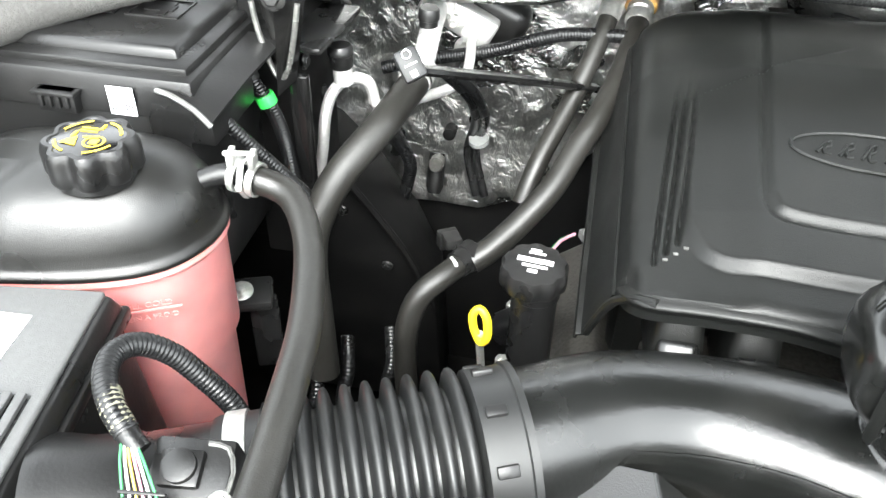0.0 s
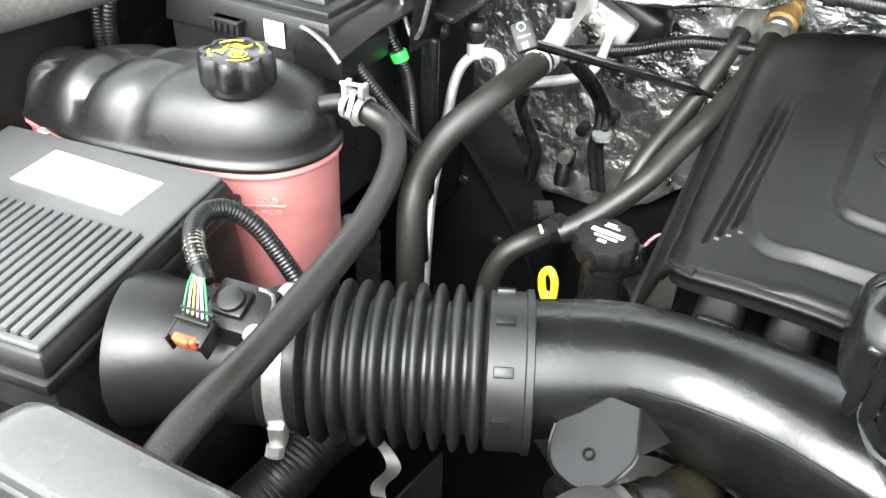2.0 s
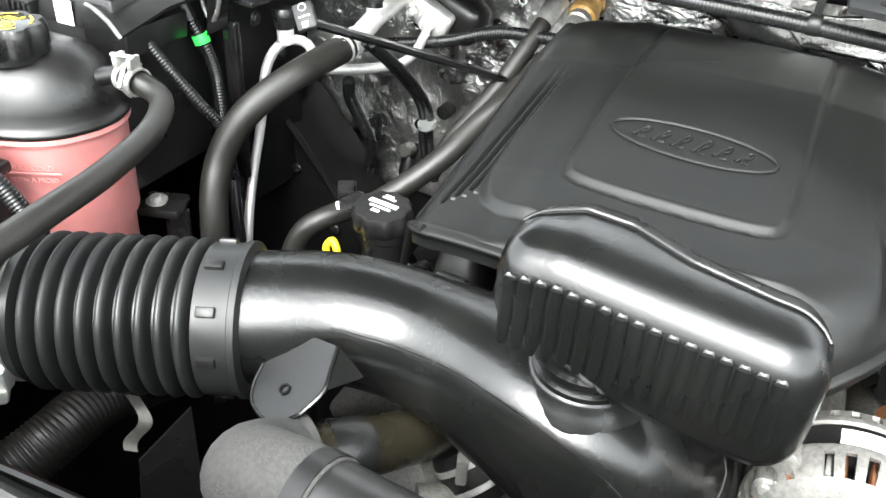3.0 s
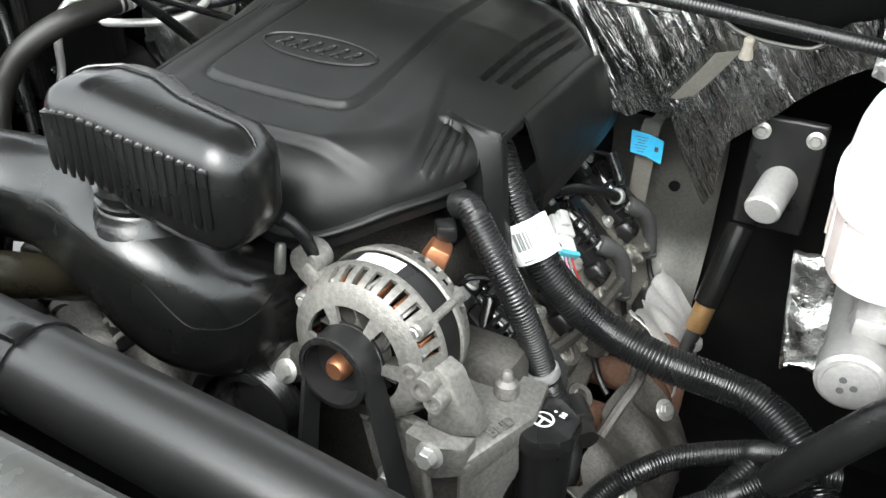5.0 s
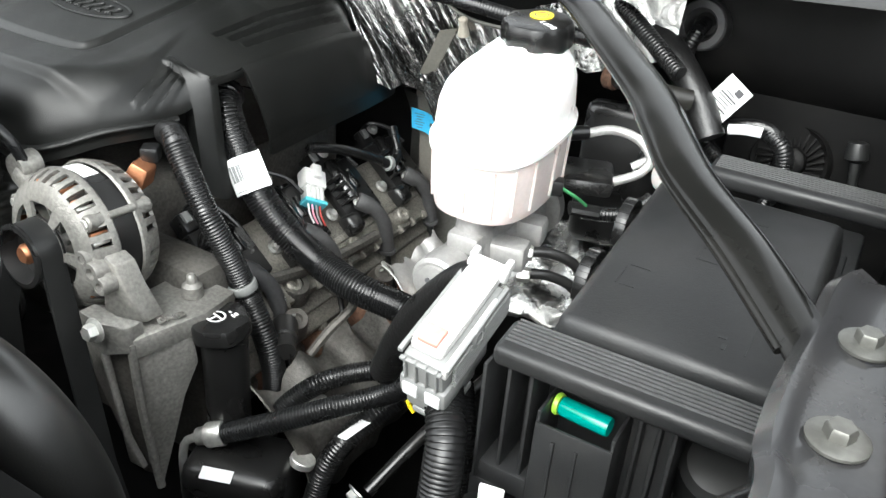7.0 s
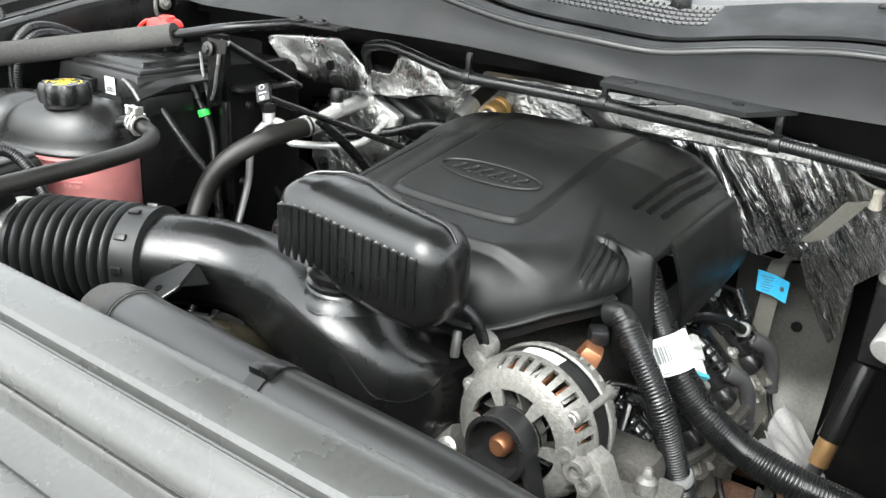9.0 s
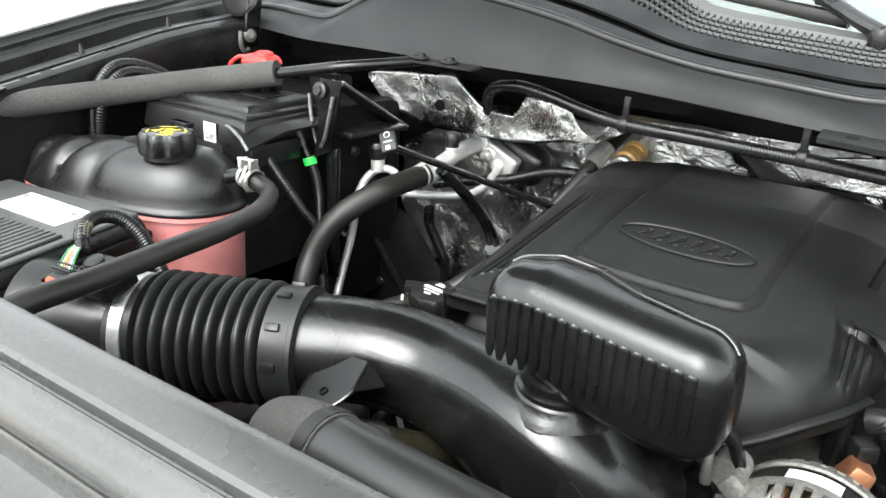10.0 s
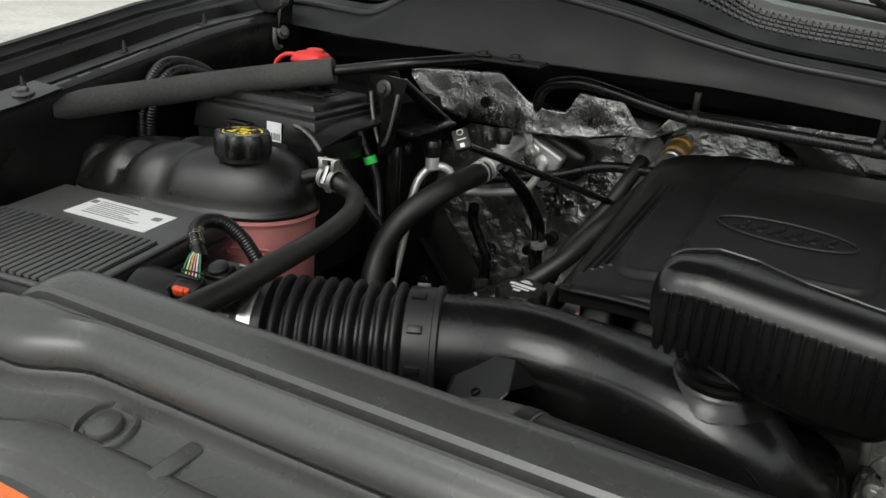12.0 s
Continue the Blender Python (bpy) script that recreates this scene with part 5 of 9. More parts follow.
def cover_height(x, y):
    """The top, rolled down to the lip along the front and rounded at the left and rear."""
    z = cover_top(x, y)
    r, k = near(LIPR, x, y)
    reach = 0.012 + 0.040 * smooth(0.2, 0.33, x) - 0.022 * smooth(0.455, 0.49, x)
    low = LIP_[int(k)].lerp(LIP_[min(int(k) + 1, len(LIP_) - 1)], k % 1).z
    if y < 0.635 + 0.19 * (x - 0.447) and r < reach:
        z = low + max(z - low, 0.001) * math.sqrt(max(0.0, 1 - (1 - r / reach) ** 2))
    z -= 0.016 * (1 - math.sqrt(max(0.0, 1 - max(0.0, 1 - (x - 0.07) / 0.022) ** 2)))
    z -= 0.022 * (1 - math.sqrt(max(0.0, 1 - max(0.0, 1 - (cover_rear(x) - y) / 0.03) ** 2)))
    return z - 0.004 * (1 - math.sqrt(max(0.0, 1 - max(0.0, 1 - (0.506 - x) / 0.005) ** 2)))


def cover_front(x):
    k = int(np.searchsorted(LIPA[:, 0], x))
    k = min(max(k, 1), len(LIPA) - 1)
    (xa, ya), (xb, yb) = LIPA[k - 1], LIPA[k]
    return ya + (yb - ya) * (x - xa) / max(xb - xa, 1e-5)


def cover_rear(x):
    return 0.972 - 0.05 * smooth(0.14, 0.07, x) - 0.05 * smooth(0.44, 0.506, x)


xs = sorted(set([round(v, 5) for v in np.concatenate([np.arange(0.07, 0.074, 0.001), np.arange(0.074, 0.13, 0.0014), np.arange(0.13, 0.43, 0.0019), np.arange(0.43, 0.5061, 0.00105)])]))
bm = bmesh.new()
cols = []
for x in xs:
    y0, y1 = cover_front(x), cover_rear(x)
    cols.append([bm.verts.new((x, y, cover_height(x, y))) for y in (y0 + (y1 - y0) * (0.35 * g + 0.65 * g * g) for g in np.linspace(0, 1, 230))])
for a, b in zip(cols, cols[1:]):
    for i in range(len(a) - 1):
        bm.faces.new((a[i], a[i + 1], b[i + 1], b[i]))
# left and rear skirts
for line, out in (([c[-1] for c in cols], Vector((0, 0.004, -0.03))), ([v for v in cols[0]], Vector((-0.006, 0, -0.012)))):
    low = [bm.verts.new(v.co + out) for v in line]
    for i in range(len(line) - 1):
        bm.faces.new((line[i], line[i + 1], low[i + 1], low[i]))
part("shell", bm, M_COVER, cover, angle=32)
# the flank under the left edge, ending in a rolled lip
FLANK = [(0.0645, 0.546, 1.198)] + [(0.064, y, cover_height(0.0702, y) - 0.012) for y in (0.56, 0.585, 0.615, 0.66, 0.72, 0.78, 0.84, 0.90)]
part("flank", sheet([[Vector(p), Vector(p) + Vector((-0.003, 0.003, -0.012)), Vector(p) + Vector((-0.009, 0.008, -0.035)), Vector(p) + Vector((-0.016, 0.014, -0.058)), Vector(p) + Vector((-0.0195, 0.018, -0.066)), Vector(p) + Vector((-0.024, 0.018, -0.067)), Vector(p) + Vector((-0.025, 0.018, -0.071))] for p in FLANK], -0.0025), M_COVER, cover, "", 50)
part("flank_lip", hose_mesh([(0.093, 0.506, 1.228), (0.078, 0.515, 1.222), (0.069, 0.530, 1.208), (0.061, 0.543, 1.190), (0.054, 0.553, 1.165), (0.047, 0.562, 1.138)], 0.004, 8), M_COVER, cover, "rolled corner lip")
# three small bright spots at the front ends of the creases
for k_ in range(3):
    part("bright_spot", blocked((0.098 + 0.008 * k_, 0.553 + 0.006 * k_, cover_height(0.098 + 0.008 * k_, 0.553 + 0.006 * k_) + 0.0004), (0.004, 0.003, 0.0008), 0, 0), M_EDGE, cover, "small bright spot")
# rolled lip along the front edge
rows_ = []
LI = LIP_[:int(np.argmin(abs(LIPA[:, 0] - 0.4795)))]
for i, p in enumerate(LI):
    t = (LI[min(i + 1, len(LI) - 1)] - LI[max(i - 1, 0)])
    o = Vector((t.y, -t.x, 0)).normalized()
    rows_.append([p + o * a + Vector((0, 0, b)) for a, b in ((-0.003, 0.002), (0.001, -0.0005), (0.005, -0.0015), (0.0065, -0.0035), (0.0058, -0.006), (0.003, -0.007), (0.0015, -0.013), (0.001, -0.02))])
part("lip", sheet(rows_), M_COVER, cover, "rolled front lip", 60)
# the squared shoulder over the coil pack: a corner post, an open slot and a side wall
rows_ = []
for y, xo in ((0.694, 0.5065), (0.70, 0.507), (0.76, 0.5075), (0.82, 0.5075), (0.88, 0.507), (0.9215, 0.5065), (0.923, 0.5065), (0.97, 0.504), (1.0, 0.501), (1.006, 0.498)):
    zt = cover_side(y) - 0.005 if y < 0.922 else 1.232 - 0.28 * (y - 0.95)
    zl = 1.136 + 0.03 * (y - 0.7)
    k = 0.016 * smooth(0.74, 0.69, y)
    zc = zl + 0.026
    rows_.append([(xo - 0.004, y, zt + 0.001), (xo - 0.001, y, zt - 0.001), (xo + 0.001, y + 0.1 * k, zt - 0.005), (xo + 0.010, y + 0.8 * k, 0.5 * (zt + zc)), (xo + 0.0175, y + 1.3 * k, zc), (xo + 0.0155, y + 1.5 * k, zc - 0.006), (xo + 0.014, y + 1.7 * k, zl)])
part("shoulder", sheet(rows_, -0.004), M_COVER, cover, "squared side wall behind an open slot")
rows_ = []
for L, R in (((0.450, 0.6335, 1.2605), (0.503, 0.6435, 1.2475)), ((0.470, 0.632, 1.2535), (0.5055, 0.643, 1.240)), ((0.4815, 0.630, 1.243), (0.507, 0.6425, 1.230)), ((0.490, 0.627, 1.228), (0.509, 0.6415, 1.215)), ((0.496, 0.625, 1.208), (0.5115, 0.640, 1.195)),
             ((0.501, 0.623, 1.175), (0.516, 0.638, 1.16)), ((0.511, 0.620, 1.115), (0.526, 0.636, 1.105))):
    L, R = Vector(L), Vector(R)
    rows_.append([L + Vector((-0.03, 0.014, -0.006)), L + Vector((0.0, 0.008, -0.002)), L + Vector((0, -0.0015, 0)), L.lerp(R, 0.5) + Vector((0, -0.002, 0)), L.lerp(R, 0.92) + Vector((0, -0.001, 0)), R, R + Vector((0.0005, 0.010, 0))])
part("corner_post", sheet(rows_, 0.002), M_COVER, cover, "", 50)
part("lintel", blocked((0.5015, 0.669, 1.2405), (0.009, 0.054, 0.010), 0, 0.002), M_COVER, cover)
# black block added for the darkness inside the slot
part("slot_shade", blocked((0.455, 0.68, 1.17), (0.01, 0.10, 0.12), 0, 0.002), M_LINER, cover, "black block giving the shade behind the slot")

# badge: an oval outline with plain strokes
bm = bmesh.new()
BC = Vector((0.272, 0.677, 0))
BR = Matrix.Rotation(radians(-3), 3, "Z")
path = []
for a in np.linspace(0, 2 * math.pi, 70):
    q = BC + BR @ Vector((0.074 * math.cos(a), 0.0235 * math.sin(a), 0))
    path.append(Vector((q.x, q.y, cover_top(q.x, q.y) + 0.0008)))
sweep(bm, path, 0.0019, 6)
badge = part("badge", bm, M_COVER, cover, "raised oval badge with plain strokes")
for i in range(6):
    h = 0.0105 - 0.0012 * abs(i - 2.5)
    path = []
    for u, v in ((-0.5, -1), (-0.2, -0.2), (0.1, 1), (0.55, 1), (0.55, 0.2), (0.1, -0.1), (0.3, -1), (0.8, -0.9)):
        q = BC + BR @ Vector((-0.047 + 0.0185 * i + 0.0085 * u + 0.25 * h * v, h * v, 0))
        path.append(Vector((q.x, q.y, cover_top(q.x, q.y) + 0.0006)))
    bm = bmesh.new()
    sweep(bm, spline(path, 0.002), 0.0016, 6)
    part("stroke", bm, M_COVER, badge)
for x_ in (0.222, 0.292):
    part("rear_clip", blocked((x_, 0.962, 1.292), (0.03, 0.016, 0.012), 0, 0.003), M_COVER, cover)

# intake runners under the cover's left corner
for x_, y_ in ((0.118, 0.548), (0.176, 0.54)):
    run = thing("intake_runner", (x_, y_, 1.15), "black plastic intake runner below the cover", "intake manifold", "intake runners")
    part("body", blocked((x_, y_ + 0.01, 1.17), (0.046, 0.10, 0.075), Matrix.Rotation(radians(-12), 3, "X"), 0.010, 3, taper=(0.75, 0.8)), M_COVER, run)
    part("foot", blocked((x_, y_ - 0.03, 1.15), (0.042, 0.06, 0.06), Matrix.Rotation(radians(-35), 3, "X"), 0.008, 3, taper=(0.8, 0.8)), M_DUCT, run, "bright sloping runner end")
solo("intake_plenum", blocked((0.14, 0.66, 1.12), (0.14, 0.12, 0.12), 0, 0.02), M_COVER, "black plastic intake plenum under the cover", "intake manifold")

# ---- oil filler and dipstick ----
oil = thing("oil_filler", (-0.005, 0.62, 1.05), "black oil filler cap on a plastic neck", "oil filler")
part("neck", lathed((-0.003, 0.612, 1.05), (0, 0.02, 1), [(0.022, 0), (0.022, 0.08), (0.024, 0.082), (0.024, 0.095)], 28), M_BLACK, oil)
cp = part("cap", lathed((-0.006, 0.617, 1.142), (0, -0.05, 1), [(0.0305, 0), (0.0325, 0.003), (0.0325, 0.017), (0.030, 0.022), (0.026, 0.0235), (0.003, 0.0235)], 60, wave=10, wave_depth=0.08), M_BLACK, oil)
bm = bmesh.new()
bars(bm, (-0.006, 0.616, 1.1658), (0, -0.05, 1), (0.1, 1, 0), [(0, 0.002, 0.034, 0.006), (0.001, -0.006, 0.024, 0.003), (0.0, -0.013, 0.009, 0.004), (0.0, 0.0125, 0.016, 0.0022), (-0.002, 0.017, 0.01, 0.0018)], 0.0006)
part("print", bm, M_WHITEPRINT, cp, "white printed markings")
dip = thing("dipstick", (-0.05, 0.59, 1.06), "yellow plastic oil dipstick handle", "dipstick")
part("handle", hose_mesh([(-0.056, 0.588, 1.098), (-0.058, 0.59, 1.112), (-0.052, 0.592, 1.12), (-0.044, 0.588, 1.112), (-0.042, 0.583, 1.094), (-0.048, 0.583, 1.086), (-0.056, 0.588, 1.098)], 0.0042, 10, 0.003), M_YELLOW, dip)
part("stem", hose_mesh([(-0.05, 0.586, 1.095), (-0.048, 0.59, 1.06), (-0.04, 0.6, 0.98), (0.0, 0.62, 0.8), (0.02, 0.64, 0.588)], 0.004, 8), M_ZINC, dip)

# ---- heater and air conditioning lines ----
origin(0, 0, 0)
suction = thing("suction_hose", (-0.15, 0.75, 1.05), "thick black air conditioning hose bending downwards", "hose")
part("hose", hose_mesh([(-0.158, 0.800, 1.247), (-0.166, 0.76, 1.242), (-0.175, 0.718, 1.235), (-0.191, 0.687, 1.220), (-0.207, 0.665, 1.201), (-0.219, 0.649, 1.178), (-0.228, 0.634, 1.147), (-0.226, 0.617, 1.115), (-0.219, 0.603, 1.07), (-0.212, 0.59, 1.0)], 0.0165), M_RUBBER, suction)
bm = bmesh.new()
sweep(bm, spline([(-0.161, 0.786, 1.2455), (-0.158, 0.822, 1.250)], 0.003), 0.0162, 18)
for i in range(3):
    sweep(bm, spline([(-0.1603 + 0.0008 * i, 0.790 + 0.010 * i, 1.246 + 0.0012 * i), (-0.160 + 0.0008 * i, 0.7935 + 0.010 * i, 1.2464 + 0.0012 * i)], 0.002), 0.0178, 18)
part("crimp", bm, M_ALU, suction, "crimped aluminium ferrule")
part("tube", hose_mesh([(-0.158, 0.82, 1.250), (-0.160, 0.85, 1.257), (-0.164, 0.90, 1.264), (-0.168, 0.962, 1.268)], 0.0125, 16), M_ALU, suction, "aluminium pipe end")
part("port_boss", lathed((-0.162, 0.873, 1.262), (0.05, -0.05, 1), [(0.011, 0), (0.0105, 0.014), (0.008, 0.016)], 18), M_ALU, suction)
part("port_cap", lathed((-0.1625, 0.873, 1.274), (0.05, -0.05, 1), [(0.009, 0), (0.0105, 0.002), (0.0105, 0.010), (0.012, 0.011), (0.012, 0.021), (0.010, 0.024)], 18), M_BLACK, suction, "black screw cap")
liquid = thing("refrigerant_pipe", (-0.22, 0.7, 1.0), "bare aluminium refrigerant pipe", "pipe")
part("pipe", hose_mesh([(-0.207, 0.800, 1.213), (-0.209, 0.80, 1.228), (-0.214, 0.798, 1.239), (-0.226, 0.793, 1.2435), (-0.239, 0.785, 1.240), (-0.248, 0.774, 1.229), (-0.2515, 0.762, 1.210), (-0.254, 0.756, 1.179), (-0.261, 0.756, 1.135), (-0.259, 0.729, 1.069), (-0.248, 0.70, 1.02), (-0.24, 0.68, 0.96)], 0.0062, 12), M_ALU, liquid)
part("pipe", hose_mesh([(-0.207, 0.800, 1.215), (-0.203, 0.801, 1.210), (-0.19, 0.807, 1.2085), (-0.16, 0.838, 1.206), (-0.134, 0.868, 1.206), (-0.123, 0.888, 1.209), (-0.121, 0.915, 1.217), (-0.124, 0.945, 1.230), (-0.127, 0.962, 1.240)], 0.0062, 12), M_ALU, liquid)
bm = bmesh.new()
lathe(bm, (-0.236, 0.785, 1.240), (-0.05, 0, 1), [(0.0105, 0), (0.0105, 0.018), (0.0085, 0.02)], 18)
part("port", bm, M_ALU, liquid)
part("port_cap", lathed((-0.237, 0.785, 1.258), (-0.05, 0, 1), [(0.011, 0), (0.0125, 0.002), (0.0125, 0.014), (0.0138, 0.015), (0.0138, 0.022), (0.0115, 0.025)], 20), M_BLACK, liquid, "black screw cap")
block_ = thing("expansion_block", (-0.14, 0.965, 1.25), "machined aluminium expansion valve block at the firewall", "valve")
XR = Matrix.Rotation(radians(27), 3, "Y") @ Matrix.Rotation(radians(8), 3, "X")
XC = Vector((-0.144, 0.967, 1.254))
bm = bmesh.new()
block(bm, XC, (0.098, 0.022, 0.040), XR, 0.006, 3)
lathe(bm, XC + XR @ Vector((-0.024, -0.010, 0.008)), (0, -1, 0), [(0.017, 0), (0.017, 0.006), (0.0135, 0.008)], 22)
lathe(bm, XC + XR @ Vector((0.022, -0.010, -0.006)), (0, -1, 0), [(0.011, 0), (0.011, 0.006), (0.008, 0.008)], 20)
part("body", bm, M_ALU, block_)
part("gasket", blocked(XC + Vector((0.028, 0.034, -0.002)), (0.115, 0.05, 0.068), XR, 0.022, 4), M_BLACK, block_, "black rubber firewall seal")
part("nut", bolt_mesh(XC + XR @ Vector((-0.002, -0.011, 0.0)), (0, -1, 0.1), 0.009, 0.010, 0.0125), M_ZINC, block_)
part("thread", lathed(XC + XR @ Vector((-0.002, -0.02, 0.0)), (0, -1, 0.1), [(0.0045, 0), (0.0045, 0.010), (0.003, 0.012)], 12), M_ZINC, block_)
part("side_bolt", bolt_mesh(XC + Vector((0.005, 0.03, -0.055)), (0, -1, 0.1), 0.010, 0.010, 0.015), M_ZINC, block_)
origin(0.003, -0.011, 0.012)
tag = thing("prop_lever", (-0.14, 0.70, 1.25), "long black lever with a grey lock-symbol tag", "lever")
part("bar", hose_mesh([(-0.141, 0.701, 1.298), (-0.09, 0.771, 1.265), (-0.04, 0.838, 1.233), (0.0, 0.892, 1.207), (0.03, 0.93, 1.188)], 0.0105, 8, flat=0.5), M_PAINT, tag)
tr = toward((0.2, -0.75, 0.6), (0.2, 0.5, 0.8))
tg = part("tag", blocked((-0.143, 0.697, 1.304), (0.030, 0.022, 0.010), tr @ Matrix.Rotation(radians(-45), 3, "Z"), 0.003), M_BOX, tag, "grey tag with white symbols")
bm = bmesh.new()
rt = tr @ Matrix.Rotation(radians(-45), 3, "Z")
c_ = Vector((-0.143, 0.697, 1.304))
sweep(bm, [c_ + rt @ Vector((-0.009 + 0.004 * math.cos(a), 0.004 * math.sin(a), 0.0055)) for a in np.linspace(0, 6.28, 14)], 0.0009, 4, 0.5)
block(bm, c_ + rt @ Vector((0.001, 0, 0.0055)), (0.0012, 0.012, 0.0008), rt, 0)
block(bm, c_ + rt @ Vector((0.010, -0.001, 0.0055)), (0.006, 0.006, 0.0008), rt, 0)
part("symbol", bm, M_WHITEPRINT, tg)

origin()
h_in = thing("heater_hose", (0.0, 0.8, 1.1), "grey-black heater hose to the firewall", "hose", "heater hoses")
part("hose", hose_mesh([(0.040, 0.985, 1.292), (0.034, 0.955, 1.270), (0.020, 0.915, 1.233), (0.004, 0.880, 1.197), (-0.022, 0.822, 1.15), (-0.035, 0.79, 1.11)], 0.0115), M_RUBBER, h_in)
part("quick_coupling", hose_mesh([(0.033, 0.956, 1.270), (0.041, 0.988, 1.294)], 0.0138, 16), M_ZINC, h_in, "ribbed silver coupling")
part("coupling_end", hose_mesh([(0.040, 0.984, 1.291), (0.050, 1.03, 1.318)], 0.0128, 16), M_BLACK, h_in)
h_out = thing("heater_hose", (0.0, 0.8, 1.0), "ribbed black heater hose to the firewall with an amber coupling", "hose", "heater hoses")
part("hose", hose_mesh([(0.071, 0.985, 1.268), (0.066, 0.94, 1.256), (0.055, 0.885, 1.236), (0.036, 0.826, 1.211), (0.017, 0.79, 1.187), (-0.001, 0.754, 1.162), (-0.028, 0.722, 1.136), (-0.056, 0.695, 1.114), (-0.074, 0.682, 1.104)], 0.0135), M_RUBBER, h_out)
part("quick_coupling", lathed((0.069, 0.968, 1.264), (0.08, 0.9, 0.4), [(0.0145, 0), (0.0158, 0.003), (0.0158, 0.009), (0.0135, 0.011), (0.0135, 0.016), (0.0158, 0.018), (0.0158, 0.026), (0.013, 0.028)], 20), M_ZINC, h_out, "ribbed silver coupling")
part("coupling_ring", lathed((0.071, 0.992, 1.274), (0.08, 0.9, 0.4), [(0.0165, 0), (0.0195, 0.003), (0.0195, 0.016), (0.0165, 0.020), (0.0165, 0.026), (0.0185, 0.028), (0.0185, 0.036), (0.015, 0.040)], 24), M_AMBER, h_out, "amber plastic coupling")
part("pipe_end", hose_mesh([(0.074, 1.02, 1.287), (0.08, 1.06, 1.30)], 0.010, 14), M_ALU, h_out)
h_low = thing("heater_hose", (-0.1, 0.65, 1.0), "short curved heater hose with plastic coupling", "hose", "heater hoses")
part("hose", hose_mesh([(-0.078, 0.688, 1.105), (-0.098, 0.655, 1.102), (-0.118, 0.638, 1.088), (-0.129, 0.628, 1.06), (-0.132, 0.622, 1.02), (-0.13, 0.62, 0.95)], 0.0125), M_RUBBER, h_low)
bm = bmesh.new()
lathe(bm, (-0.088, 0.672, 1.104), (0.55, 0.8, 0.1), [(0.0145, 0), (0.0145, 0.012), (0.0165, 0.013), (0.0165, 0.026), (0.014, 0.028)], 20)
block(bm, (-0.098, 0.695, 1.118), (0.018, 0.02, 0.012), 30, 0.002)
block(bm, (-0.105, 0.71, 1.108), (0.022, 0.014, 0.02), 30, 0.002)
cpl = part("coupling", bm, M_BLACK, h_low, "black plastic quick coupling")
for p_, a_ in (((-0.090, 0.664, 1.114), 35), ((-0.074, 0.692, 1.117), 35)):
    part("band", blocked(p_, (0.004, 0.014, 0.005), a_, 0.001), M_WHITE, cpl, "white latch ring")

origin(0.002, -0.011, 0.012)


# ---- wiring on the right side ----
def loom(name, pts, r, label, pitch=0.0036, depth=0.075):
    t = thing(name, pts[0], label, "wiring")
    part("sleeve", loom_mesh(pts, r, pitch, depth), M_LOOM, t)
    return t


g1 = loom("wiring_loom", [(-0.305, 0.694, 1.292), (-0.297, 0.697, 1.272), (-0.283, 0.703, 1.24), (-0.275, 0.706, 1.206), (-0.266, 0.70, 1.165), (-0.258, 0.695, 1.12), (-0.25, 0.69, 1.07), (-0.24, 0.68, 1.0)], 0.0075, "black corrugated loom with a bright green clip")
part("clip", lathed((-0.2845, 0.7005, 1.2455), (-0.35, -0.08, 0.93), [(0.0095, 0), (0.0098, 0.001), (0.0098, 0.010), (0.0095, 0.011)], 20), M_GREEN, g1, "bright green clip")
part("end_tape", hose_mesh([(-0.306, 0.694, 1.295), (-0.297, 0.697, 1.272)], 0.0082, 12), M_TAPE, g1)
loom("wiring_loom", [(-0.30, 0.625, 1.274), (-0.29, 0.628, 1.258), (-0.27, 0.635, 1.23), (-0.25, 0.645, 1.20), (-0.235, 0.66, 1.165), (-0.232, 0.67, 1.10)], 0.0065, "thin black corrugated loom beside the battery")
loom("wiring_loom", [(-0.212, 0.90, 1.15), (-0.218, 0.912, 1.12), (-0.208, 0.924, 1.085), (-0.198, 0.935, 1.05), (-0.205, 0.95, 1.01), (-0.215, 0.955, 0.97)], 0.009, "black taped loom hanging on the firewall foil")
fw2 = thing("wiring_loom", (-0.1, 0.85, 1.0), "pair of black cables hanging on the firewall foil", "wiring")
for dx in (0, 0.011):
    part("cable", hose_mesh([(-0.13 + dx, 0.80, 1.25), (-0.112 + dx, 0.845, 1.205), (-0.108 + dx, 0.90, 1.15), (-0.118 + dx, 0.945, 1.10), (-0.125 + dx, 0.96, 1.06), (-0.11 + dx, 0.955, 1.0)], 0.006, 10), M_LOOM, fw2)
part("tie", lathed((-0.108, 0.935, 1.10), (0.1, 0.3, -1), [(0.013, 0), (0.0135, 0.006)], 16), M_GREY, fw2, "grey cable tie")
loom("wiring_loom", [(-0.235, 0.945, 1.178), (-0.20, 0.95, 1.188), (-0.163, 0.952, 1.197), (-0.125, 0.952, 1.206), (-0.09, 0.95, 1.216), (-0.024, 0.95, 1.240), (0.036, 0.95, 1.246), (0.072, 0.952, 1.244), (0.11, 0.96, 1.23)], 0.0085, "black loom behind the heater hoses")
